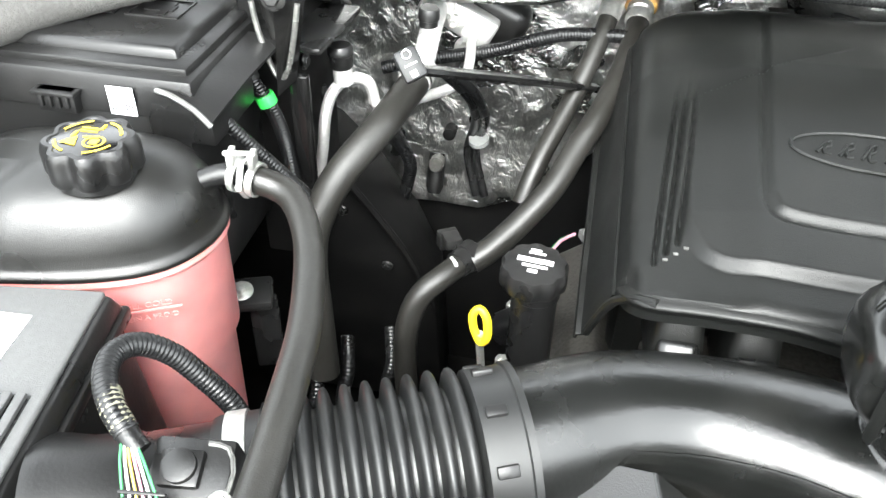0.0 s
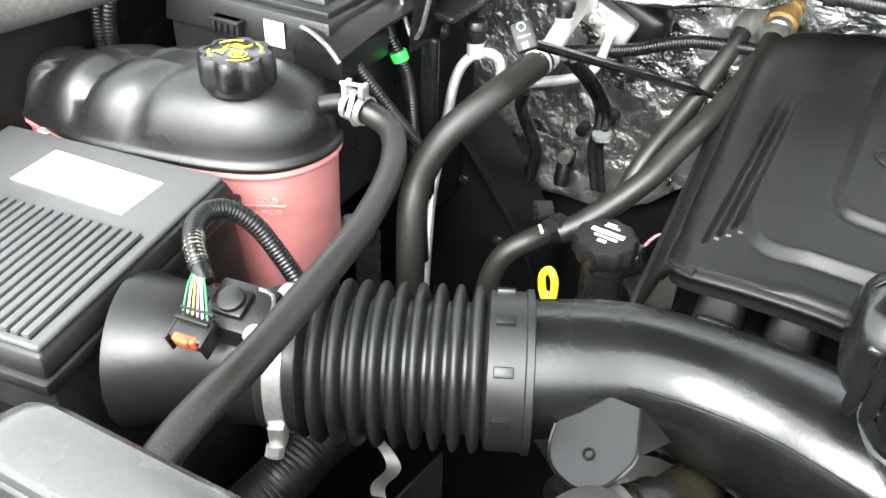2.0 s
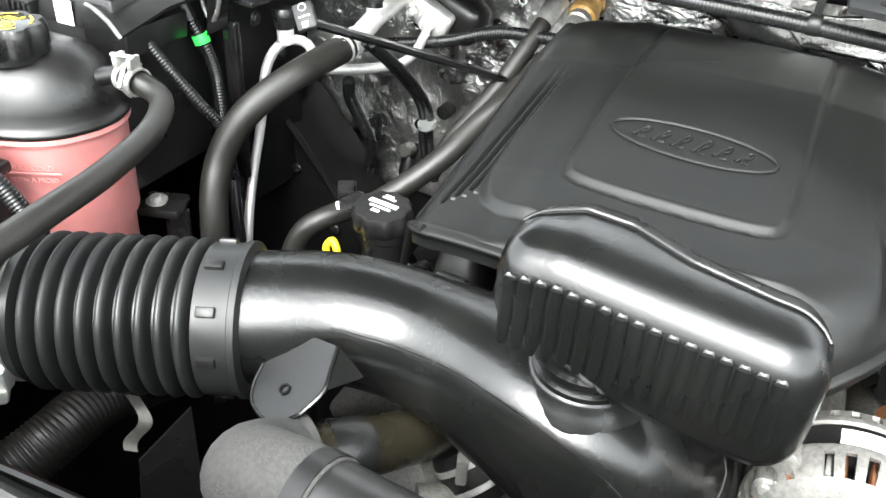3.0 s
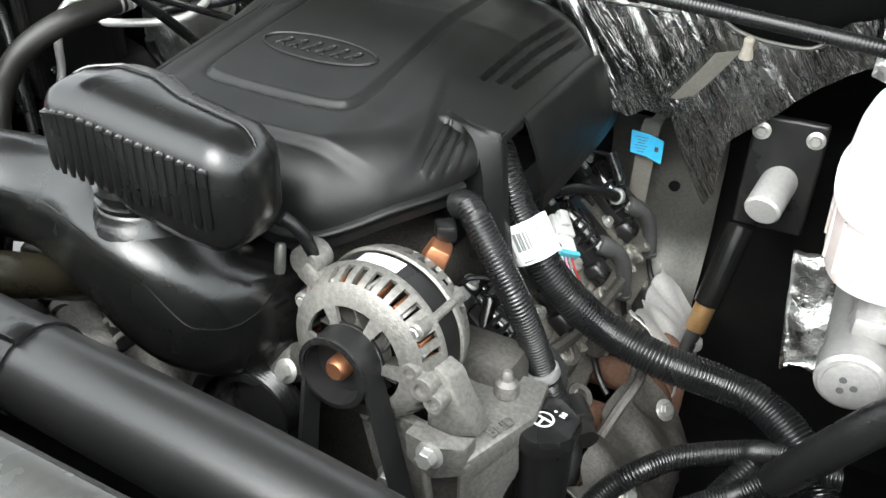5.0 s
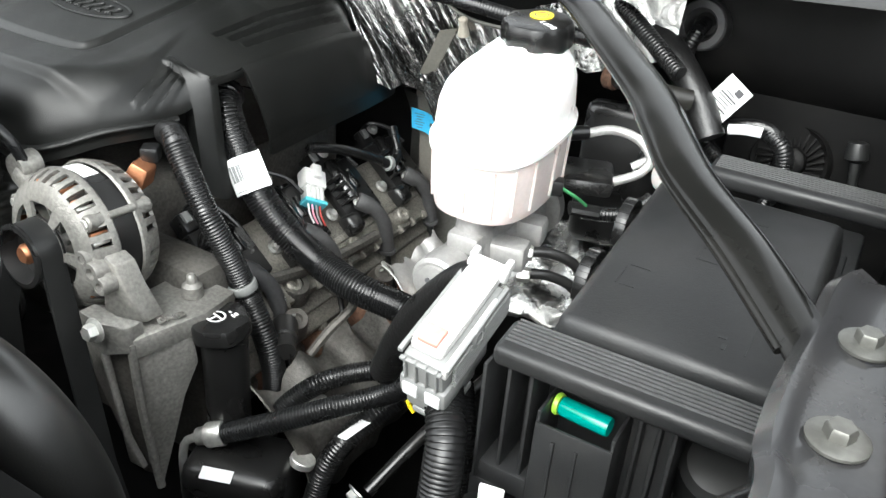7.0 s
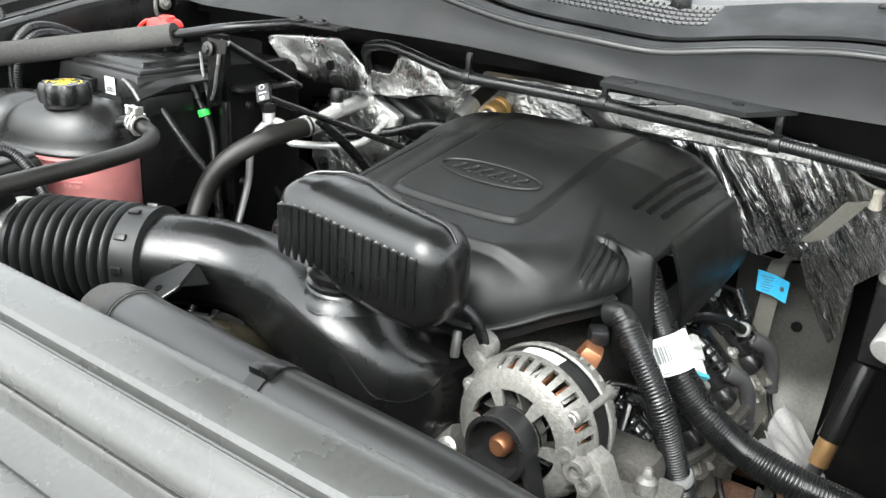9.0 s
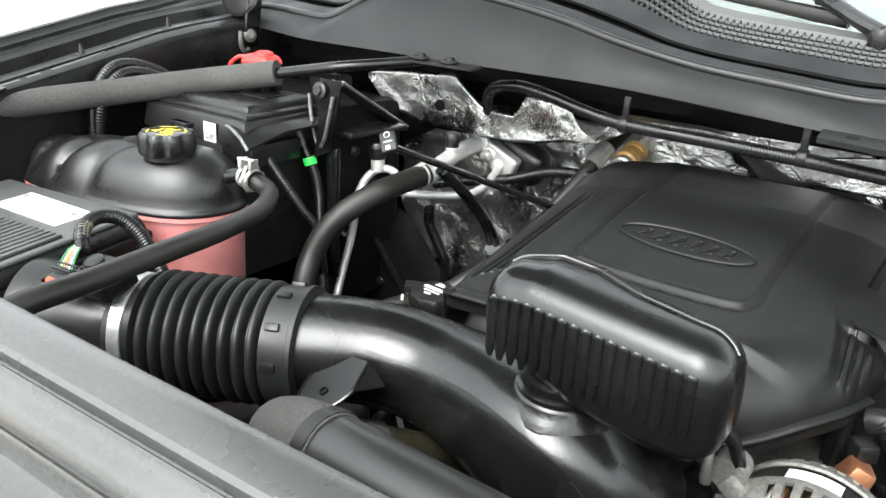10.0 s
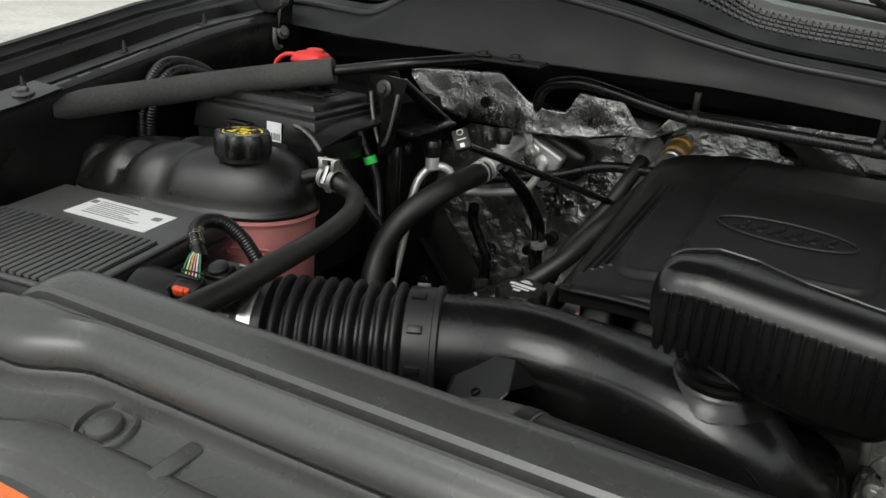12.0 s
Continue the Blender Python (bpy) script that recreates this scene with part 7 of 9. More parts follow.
cr = thing("coil_harness", (0.52, 0.8, 1.06), "black corrugated coil harness with a pale connector", "wiring")
part("sleeve", loom_mesh([(0.505, 0.812, 1.112), (0.518, 0.850, 1.103), (0.531, 0.895, 1.085), (0.540, 0.932, 1.066), (0.547, 0.955, 1.054), (0.540, 0.985, 1.060), (0.515, 1.005, 1.090)], 0.0075), M_LOOM, cr)
part("clip", lathed((0.545, 0.948, 1.056), (0.2, 0.9, -0.3), [(0.009, 0), (0.0112, 0.001), (0.0112, 0.008), (0.009, 0.009)], 18), M_GREY, cr, "pale ring clip")
WR = hr @ Matrix.Rotation(radians(-38), 3, "Z")
WC = Vector((0.517, 0.806, 1.068))
bm = bmesh.new()
block(bm, WC, (0.028, 0.034, 0.022), WR, 0.003)
block(bm, WC + WR @ Vector((0.022, 0, -0.002)), (0.024, 0.028, 0.018), WR, 0.002)
block(bm, WC + WR @ Vector((-0.008, 0.0, 0.012)), (0.02, 0.014, 0.010), WR, 0.002)
for k in range(4):
    block(bm, WC + WR @ Vector((0.022, -0.009 + 0.006 * k, 0.008)), (0.024, 0.002, 0.003), WR, 0)
cn = part("connector", bm, M_WHITE, cr, "pale grey multi-wire connector")
part("lock", blocked(WC + WR @ Vector((0.036, 0, -0.001)), (0.006, 0.034, 0.018), WR, 0.001), M_CYAN, cn, "cyan lock strip")
for i, c in enumerate(("white", "pink", "grey", "red")):
    p0 = WC + WR @ Vector((0.038, -0.009 + 0.006 * i, 0))
    part("wire", hose_mesh([p0, p0 + WR @ Vector((0.014, 0.002, -0.002)), p0 + WR @ Vector((0.024, 0.012, -0.008))], 0.0014, 6), M_WIRE[c], cn)
solo("oil_pressure_sensor", lathed((0.64, 0.60, 0.955), (-0.5, 0.6, 0.1), [(0.013, 0), (0.013, 0.02), (0.016, 0.022), (0.016, 0.05), (0.01, 0.052)], 18), M_STEEL_BLACK, "dark round sensor screwed into the head", "sensor")

# ---- wiring trunks ----
tr1 = loom("main_harness", [(0.462, 0.715, 1.200), (0.481, 0.688, 1.208), (0.497, 0.674, 1.190), (0.517, 0.671, 1.155), (0.545, 0.666, 1.113), (0.581, 0.671, 1.071), (0.629, 0.680, 1.036), (0.690, 0.675, 1.024), (0.747, 0.684, 1.013), (0.79, 0.677, 1.008), (0.833, 0.652, 0.993), (0.863, 0.62, 0.963), (0.88, 0.59, 0.92), (0.887, 0.565, 0.86), (0.89, 0.55, 0.79)], 0.0195, "thick black corrugated main harness with a white barcode tag", pitch=0.0039)
LC = (Vector((0.5185, 0.6705, 1.151)), Vector((0.5455, 0.6655, 1.109)))
LA = (LC[1] - LC[0]).normalized()
LF = (Vector((0.25, -1, 0.25)) - LA * LA.dot(Vector((0.25, -1, 0.25)))).normalized()
LS = LF.cross(LA)
LS = -LS if LS.x < 0 else LS


def on_label(s, a, r=0.0222):
    return LC[0].lerp(LC[1], s) + (LF * math.cos(a) + LS * math.sin(a)) * r


tl = part("label", sheet([[on_label(s_, a) for s_ in (0.08, 0.5, 0.95)] for a in np.linspace(-1.5, 1.35, 20)] + [[on_label(s_, 1.35) + (LF * 0.2 + LS) * d_ for s_ in (0.08, 0.5, 0.95)] for d_ in (0.003, 0.006)], 0.0006), M_PAPER, tr1, "white barcode label wrapped round the harness")
bm = bmesh.new()
for k in range(15):
    if k not in (4, 9):
        a = -0.5 + 0.05 * k
        block(bm, on_label(0.45, a, 0.0228), (0.0005 + 0.0004 * (k % 3), 0.020, 0.0006), toward(LF * math.cos(a) + LS * math.sin(a), LA), 0)
for s_, a, w_, h_ in ((0.5, -0.85, 0.003, 0.026), (0.3, 0.7, 0.006, 0.0016), (0.45, 0.72, 0.007, 0.0016), (0.6, 0.7, 0.006, 0.0016), (0.88, 0.0, 0.018, 0.0014)):
    block(bm, on_label(s_, a, 0.0228), (w_, h_, 0.0006), toward(LF * math.cos(a) + LS * math.sin(a), LA), 0)
part("print", bm, M_LIGHTINK, tl, "grey barcode and small print")
tr2 = loom("alternator_harness", [(0.498, 0.588, 1.198), (0.514, 0.580, 1.184), (0.540, 0.573, 1.152), (0.562, 0.572, 1.116), (0.577, 0.584, 1.069), (0.592, 0.593, 1.02), (0.614, 0.592, 0.98), (0.624, 0.597, 0.93), (0.62, 0.603, 0.86)], 0.0145, "black corrugated alternator harness with a taped end")
part("tape", hose_mesh([(0.486, 0.59, 1.192), (0.502, 0.586, 1.196), (0.522, 0.578, 1.174)], 0.0138, 14), M_TAPE, tr2)
part("end_plug", blocked((0.487, 0.566, 1.176), (0.020, 0.022, 0.018), 35, 0.004), M_LOOM, tr2, "black plug on the alternator")
part("clamp", lathed((0.587, 0.590, 1.035), (0.28, 0.15, -0.9), [(0.0165, 0), (0.017, 0.001), (0.017, 0.009), (0.0165, 0.01)], 20), M_GREY, tr2, "grey plastic clamp")
loom("steering_hose", [(0.648, 0.55, 0.86), (0.656, 0.56, 0.89), (0.672, 0.582, 0.915), (0.697, 0.603, 0.936), (0.73, 0.635, 0.945), (0.79, 0.66, 0.96), (0.83, 0.63, 1.0)], 0.0125, "black corrugated hose beside the steering reservoir", pitch=0.0036)
ps2 = loom("pressure_hose", [(0.632, 0.498, 0.899), (0.69, 0.521, 0.928), (0.743, 0.551, 0.953), (0.792, 0.588, 0.972), (0.835, 0.607, 1.004), (0.87, 0.61, 1.01)], 0.0125, "black sleeved pressure hose with a crimped metal end", pitch=0.0036)
part("crimp", lathed((0.637, 0.500, 0.902), (-1, -0.4, -0.4), [(0.0135, 0), (0.0145, 0.002), (0.0145, 0.02), (0.011, 0.024), (0.010, 0.034)], 18), M_ZINC, ps2, "crimped metal ferrule")
part("pipe", hose_mesh([(0.609, 0.489, 0.890), (0.595, 0.483, 0.882), (0.589, 0.48, 0.86), (0.587, 0.48, 0.80)], 0.005, 10), M_ZINC, ps2)
tr3 = thing("connector_cable", (0.86, 0.53, 1.05), "smooth black taped cable to the grey connector", "wiring")
part("cable", hose_mesh([(0.926, 0.51, 1.202), (0.904, 0.52, 1.188), (0.876, 0.525, 1.156), (0.855, 0.526, 1.125), (0.835, 0.533, 1.085), (0.815, 0.545, 1.04)], 0.0155, 16), M_TAPE, tr3)

# ---- brake master cylinder and reservoir ----
origin(0.0, 0.0, 0.012)
brake = thing("brake_reservoir", (0.86, 0.68, 1.18), "milky white brake fluid reservoir with a black cap", "brake reservoir")


def brake_ring(z, grow=0.0, y0=0.605, y1=0.755, w=0.056, lean=0.0):
    out = []
    for k in range(48):
        a = 2 * math.pi * k / 48
        c, s = math.cos(a), math.sin(a)
        e = 0.72
        out.append((0.853 + (w + grow) * math.copysign(abs(c) ** e, c), 0.5 * (y0 + y1) + (0.5 * (y1 - y0) + grow) * math.copysign(abs(s) ** e, s), z + lean * (0.5 * (y0 + y1) + 0.5 * (y1 - y0) * s - 0.68)))
    return out


bm = bmesh.new()
loft(bm, [brake_ring(1.185, -0.012, lean=0.1), brake_ring(1.188, -0.004, lean=0.1), brake_ring(1.197, -0.002, lean=0.1), brake_ring(1.251, 0.0, lean=0.18)])
low_half = part("lower_half", bm, M_MILKTINT, brake, "milky lower half with fluid showing")
for k_ in range(0, 48, 3):
    a_, b_ = Vector(brake_ring(1.196, -0.0015, lean=0.1)[k_]), Vector(brake_ring(1.247, 0.0005, lean=0.18)[k_])
    part("rib", hose_mesh([a_, a_.lerp(b_, 0.5), b_], 0.0016, 6), M_MILKTINT, low_half)
bm = bmesh.new()
loft(bm, [brake_ring(1.251, 0.0, lean=0.18), brake_ring(1.252, 0.004, lean=0.18), brake_ring(1.257, 0.0045, lean=0.18), brake_ring(1.259, 0.001, lean=0.2), brake_ring(1.275, 0.0, lean=0.21), brake_ring(1.292, -0.0015, lean=0.22),
          brake_ring(1.303, -0.005, lean=0.23), brake_ring(1.311, -0.011, lean=0.24), brake_ring(1.317, -0.019, lean=0.24), brake_ring(1.321, -0.030, lean=0.24), brake_ring(1.322, -0.046, lean=0.24)])
part("upper_half", bm, M_MILK, brake, "white upper half", angle=60)
part("neck", lathed((0.857, 0.722, 1.29), (0, -0.1, 1), [(0.027, 0), (0.027, 0.045)], 32), M_MILK, brake)
bc = part("cap", lathed((0.857, 0.722, 1.328), (0, -0.12, 1), [(0.033, -0.003), (0.035, 0.0), (0.035, 0.016), (0.0325, 0.021), (0.027, 0.0225), (0.003, 0.0225)], 64, wave=8, wave_depth=0.06), M_BLACK, brake, "black lobed cap with yellow symbol")
bm = bmesh.new()
lathe(bm, (0.857, 0.727, 1.3512), (0, -0.12, 1), [(0.0115, 0), (0.0115, 0.0010)], 24)
part("symbol", bm, M_YELLOWPRINT, bc, "yellow round brake symbol")
bm = bmesh.new()
sweep(bm, [Vector((0.857 + 0.0065 * math.cos(a), 0.727 + 0.0065 * math.sin(a), 1.3524 + 0.0008 * math.sin(a))) for a in np.linspace(0, 6.28, 20)], 0.0008, 4, 0.5)
part("symbol_ring", bm, M_INK, bc)
lettering("print", "DOT 3", (0.873, 0.707, 1.3488), (0, -0.12, 1), (-0.5, -0.8, 0), 0.0075, M_WHITEPRINT, bc, 0.0004)
origin()
mc = thing("brake_master_cylinder", (0.85, 0.66, 1.1), "bare aluminium brake master cylinder", "master cylinder")
bm = bmesh.new()
lathe(bm, (0.846, 0.578, 1.133), (0, 1, 0.05), [(0.024, 0), (0.0275, 0.003), (0.0275, 0.03), (0.025, 0.034), (0.025, 0.20), (0.04, 0.202), (0.04, 0.215)], 32)
part("casting", bm, M_CASTLIGHT, mc)
for y_ in (0.635, 0.70):
    part("filler_boss", lathed((0.853, y_, 1.145), (0, 0, 1), [(0.022, 0), (0.019, 0.02), (0.017, 0.045)], 20), M_CASTLIGHT, mc)
for x_, y_, w_ in ((0.88, 0.65, 0.05), (0.875, 0.71, 0.045)):
    part("outlet_boss", blocked((x_, y_, 1.15), (w_, 0.03, 0.028), 10, 0.006), M_CASTLIGHT, mc)
part("saddle", blocked((0.853, 0.66, 1.165), (0.035, 0.10, 0.02), 0, 0.005), M_CASTLIGHT, mc)
part("end_plug", lathed((0.846, 0.5775, 1.133), (0, -1, -0.05), [(0.021, -0.001), (0.021, 0.002), (0.018, 0.003)], 28), M_CASTLIGHT, mc)
bm = bmesh.new()
for i in range(3):
    a = 2 * math.pi * i / 3
    lathe(bm, (0.843 + 0.006 * math.cos(a), 0.574, 1.133 + 0.006 * math.sin(a)), (0, -1, -0.05), [(0.003, 0), (0.003, 0.0008)], 10)
part("recess", bm, M_INK, mc)

# ---- fuse box, connector and left wing ----
fuse = thing("fuse_box", (1.08, 0.6, 1.0), "black underbonnet fuse box with a dusty moulded lid", "fuse box")
bm = bmesh.new()
rows_ = []


def lid_pt(u, v, dz=0.0):
    """u across, v to the rear, on the lid's sloping top."""
    return Vector((0.993 + 0.167 * u + 0.012 * v, 0.478 + 0.252 * v, 1.208 + 0.031 * v + dz))


lr = Matrix.Rotation(radians(7.0), 3, "X")
block(bm, lid_pt(0.5, 0.5, -0.016), (0.172, 0.254, 0.040), lr, 0.008, 3, taper=(0.93, 0.95))
block(bm, lid_pt(0.5, 0.5, -0.034), (0.180, 0.264, 0.008), lr, 0.003)
lid = part("lid", bm, M_BOX, fuse, "black dusty lid with moulded relief")
for u, v, w, h in ((0.5, 0.64, 0.030, 0.0012), (0.5, 0.50, 0.030, 0.0012), (0.41, 0.57, 0.0012, 0.035), (0.59, 0.57, 0.0012, 0.035), (0.5, 0.57, 0.0012, 0.022), (0.55, 0.57, 0.014, 0.0012), (0.45, 0.57, 0.014, 0.0012), (0.56, 0.80, 0.022, 0.0012), (0.49, 0.73, 0.0012, 0.032), (0.63, 0.73, 0.0012, 0.032), (0.56, 0.70, 0.022, 0.0012),
                   (0.16, 0.3, 0.0012, 0.026), (0.22, 0.36, 0.016, 0.0012), (0.22, 0.25, 0.012, 0.0012), (0.80, 0.25, 0.0012, 0.070), (0.84, 0.40, 0.013, 0.0012), (0.88, 0.50, 0.0012, 0.050), (0.70, 0.16, 0.006, 0.003), (0.72, 0.12, 0.003, 0.006)):
    part("moulded_line", blocked(lid_pt(u, v, 0.0039), (w, h, 0.0016), lr, 0), M_BOX, lid)
for u in (0.12, 0.52, 0.74):
    part("hook", blocked(lid_pt(u, -0.012, -0.033), (0.012, 0.006, 0.006), lr, 0.001), M_BLACK, lid)
bm = bmesh.new()
block(bm, (1.085, 0.655, 1.10), (0.195, 0.29, 0.19), lr, 0.006)
part("housing", bm, M_BOX, fuse)
for y_, z_, x0, x1 in ((0.456, 1.193, 0.973, 1.166), (0.795, 1.232, 1.03, 1.20)):
    bm = bmesh.new()
    block(bm, (0.5 * (x0 + x1), y_, z_), (x1 - x0, 0.04, 0.018), lr, 0.006, 3)
    rail = part("rail", bm, M_BOX, fuse, "grey ribbed edge rail")
    for k in range(7):
        part("ridge", blocked((0.5 * (x0 + x1), y_ - 0.0085 + 0.0040 * k, z_ + 0.0085 + 0.00048 * (k - 2)), (x1 - x0 - 0.010, 0.0021, 0.0030), lr, 0.0006), M_RIDGE, rail)
# front wall with stiffening ribs, an open pocket and a bay for the boot
part("front_wall", blocked((1.040, 0.497, 1.085), (0.135, 0.008, 0.19), 0, 0.002), M_BOX, fuse)
for x_, y_, w_, h_ in ((0.966, 0.470, 0.05, 0.11), (0.982, 0.474, 0.04, 0.10), (1.000, 0.474, 0.04, 0.10), (1.078, 0.488, 0.016, 0.15), (1.092, 0.488, 0.016, 0.15), (1.107, 0.478, 0.05, 0.20)):
    part("web", blocked((x_, y_, 1.175 - 0.5 * h_), (0.0032, w_, h_), 0, 0.0008), M_BOX, fuse)
part("step", blocked((0.985, 0.474, 1.066), (0.048, 0.046, 0.022), 0, 0.003), M_BOX, fuse)
part("step_face", blocked((0.975, 0.470, 1.01), (0.030, 0.040, 0.10), 0, 0.003), M_BOX, fuse)
part("bay_wall", blocked((1.140, 0.545, 1.10), (0.064, 0.006, 0.16), 0, 0.001), M_BOX, fuse)
pocket = part("pocket", blocked((1.040, 0.4475, 1.085), (0.060, 0.003, 0.112), 0, 0.001), M_BOX, fuse, "open black pocket on the front wall")
for x_ in (1.0115, 1.0685):
    part("pocket_side", blocked((x_, 0.470, 1.090), (0.003, 0.045, 0.122), 0, 0.001), M_BOX, pocket)
for x_ in (1.026, 1.044):
    part("pocket_rib", blocked((x_, 0.4452, 1.085), (0.003, 0.003, 0.09), 0, 0.0008), M_BOX, pocket)
part("relay", lathed((1.0195, 0.474, 1.142), (0.97, -0.12, 0.04), [(0.0070, 0), (0.0078, 0.002), (0.0078, 0.038), (0.0070, 0.040)], 24), M_TEAL, pocket, "teal green cylindrical relay")
part("relay_end", lathed((1.0145, 0.4746, 1.1420), (0.97, -0.12, 0.04), [(0.0078, 0), (0.0088, 0.001), (0.0088, 0.003), (0.008, 0.0045)], 22), M_LIME, pocket, "lime green end cap")
for y_, z_ in ((0.60, 1.19), (0.69, 1.205)):
    latch = part("latch", blocked((0.99, y_, z_ - 0.02), (0.012, 0.05, 0.03), 0, 0.002), M_BLACK, fuse, "curved black latch")
    for k in range(9):
        a = math.pi * k / 8
        part("tooth", blocked((0.985, y_ + 0.024 * math.cos(a), z_ - 0.01 + 0.024 * math.sin(a)), (0.016, 0.011, 0.006), toward((0, math.cos(a), math.sin(a)), (1, 0, 0)), 0.001), M_BLACK, latch)

con = thing("harness_connector", (0.94, 0.45, 1.12), "large light grey harness connector with a white lever cover", "connector")
CR = toward((0.10, -0.30, 0.95), (0.02, 1, 0.32))
CC = Vector((0.928, 0.466, 1.192))


def on_con(x, y, z):
    return CC + CR @ Vector((x, y, z))


part("lever_cover", blocked(on_con(-0.002, 0.004, 0.002), (0.030, 0.094, 0.014), CR, 0.005, 3, taper=(0.86, 0.97)), M_WHITE, con, "smooth white lever cover")
for x_ in (-0.013, 0.013):
    part("lever_rib", blocked(on_con(x_, 0.0, 0.0085), (0.002, 0.08, 0.003), CR, 0.0008), M_WHITE, con)
part("lever_end", blocked(on_con(-0.001, 0.052, 0.003), (0.036, 0.012, 0.012), CR, 0.003), M_WHITE, con)
for x_ in (-0.016, 0.014):
    part("lever_horn", blocked(on_con(x_, 0.057, 0.007), (0.006, 0.012, 0.010), CR, 0.002), M_WHITE, con)
part("lever_arm", blocked(on_con(0.0185, -0.010, -0.006), (0.004, 0.080, 0.012), CR, 0.0015), M_WHITE, con, "white lever side arm")
part("pivot", lathed(on_con(0.020, -0.004, -0.010), CR @ Vector((1, 0, 0)), [(0.010, 0), (0.010, 0.002), (0.006, 0.003), (0.006, 0.001)], 22), M_GREY, con)
body = part("body", blocked(on_con(0.000, -0.002, -0.017), (0.038, 0.098, 0.028), CR, 0.004, taper=(0.92, 0.97)), M_GREY, con, "ribbed light grey body")
for k in range(7):
    part("rib", blocked(on_con(0.0205, 0.004, -0.010 - 0.0036 * k), (0.0035, 0.086, 0.0016), CR, 0), M_GREY, body)
for k in range(4):
    part("front_rib", blocked(on_con(-0.0135 + 0.009 * k, -0.0515, -0.016), (0.0022, 0.004, 0.026), CR, 0.0008), M_GREY, body)
part("front_bar", blocked(on_con(0.0, -0.0515, -0.006), (0.036, 0.004, 0.003), CR, 0.001), M_GREY, body)
for x_ in (-0.020, 0.020):
    part("side_rail", blocked(on_con(x_, -0.002, -0.003), (0.004, 0.094, 0.005), CR, 0.001), M_GREY, body)
skirt = part("skirt", blocked(on_con(0.0, -0.018, -0.042), (0.042, 0.068, 0.022), CR, 0.004), M_GREY, con)
for k in range(2):
    part("window", blocked(on_con(-0.010 + 0.020 * k, -0.0525, -0.042), (0.013, 0.003, 0.014), CR, 0.001), M_PAPER, skirt)
part("seat", blocked(on_con(0.001, -0.024, -0.060), (0.034, 0.052, 0.016), CR, 0.003), M_GREY, con)
part("foot", blocked(on_con(0.004, -0.028, -0.071), (0.030, 0.046, 0.008), CR, 0.003), M_GREY, con)
part("lock", blocked(on_con(-0.001, -0.033, 0.0105), (0.017, 0.017, 0.005), CR, 0.001), M_SALMON, con, "pink locking key")
cb = loom("connector_harness", [tuple(on_con(0, -0.02, -0.062)), (0.948, 0.428, 1.105), (0.956, 0.408, 1.05), (0.975, 0.395, 1.00), (1.01, 0.385, 0.965), (1.08, 0.38, 0.955), (1.14, 0.38, 0.96)], 0.0165, "thick black corrugated harness below the connector", pitch=0.0039)
part("wire", hose_mesh([tuple(on_con(-0.012, -0.04, -0.066)), tuple(on_con(-0.017, -0.046, -0.074)), tuple(on_con(-0.012, -0.046, -0.084))], 0.002, 8), M_YELLOW, cb, "yellow wire end")

brace2 = thing("cowl_brace", (1.0, 0.6, 1.3), "black pressed steel cowl brace bolted to the wing", "brace")
BAR = [(0.80, 0.80, 1.398), (0.883, 0.745, 1.382), (0.946, 0.675, 1.366), (1.004, 0.605, 1.351), (1.030, 0.565, 1.343), (1.066, 0.510, 1.331), (1.118, 0.455, 1.316), (1.172, 0.40, 1.292)]
part("bar", hose_mesh(BAR, 0.0165, 18, flat=0.5, up=(0, 0, 1)), M_BRACE, brace2)
for s_ in (-1, 1):
    part("edge_bead", hose_mesh([(x + s_ * 0.0125, y + s_ * 0.0102, z - 0.002) for x, y, z in BAR[:-1] + [(1.165, 0.408, 1.296)]], 0.0036, 10), M_BRACE, brace2)
part("end_plate", blocked((0.800, 0.806, 1.397), (0.05, 0.034, 0.008), -32, 0.003), M_BRACE, brace2)
part("end_bolt", bolt_mesh((0.795, 0.81, 1.401), (0, 0, 1), 0.0075, 0.006, 0.012), M_STEEL_BLACK, brace2)
part("cowl_foot", sheet([[(0.362, 0.768, 1.394), (0.36, 0.812, 1.398)], [(0.54, 0.768, 1.386), (0.585, 0.812, 1.390)]], 0.006), M_PANEL, brace2, "flat black plate on the cowl edge")
for x_ in (0.393, 0.524):
    part("bolt", bolt_mesh((x_, 0.79, 1.3965 - 0.04 * (x_ - 0.393)), (0, 0, 1), 0.0075, 0.006, 0.014), M_STEEL_BLACK, brace2)
wp2 = thing("wing_plate", (1.22, 0.36, 1.30), "glossy black wing mounting plate with broad bolts", "bracket")
OUT = [(1.176, 0.482), (1.169, 0.47), (1.166, 0.45), (1.165, 0.417), (1.161, 0.375), (1.159, 0.34), (1.160, 0.305), (1.165, 0.286), (1.166, 0.25), (1.17, 0.2)]
OUT = [(p.x, p.y) for p in spline([(x, y, 0) for x, y in OUT], 0.006)]
rows_ = []
for x, y in OUT:
    z = 1.304 + 0.03 * (y - 0.36)
    rows_.append([(x + 0.006, y, z - 0.03), (x, y, z - 0.012), (x - 0.001, y, z - 0.002), (x + 0.003, y, z + 0.002), (x + 0.008, y, z), (x + 0.012, y, z - 0.003), (x + 0.03, y, z - 0.004), (1.30, y, z - 0.002)])
part("plate", sheet(rows_, -0.003), M_LACQUER, wp2)
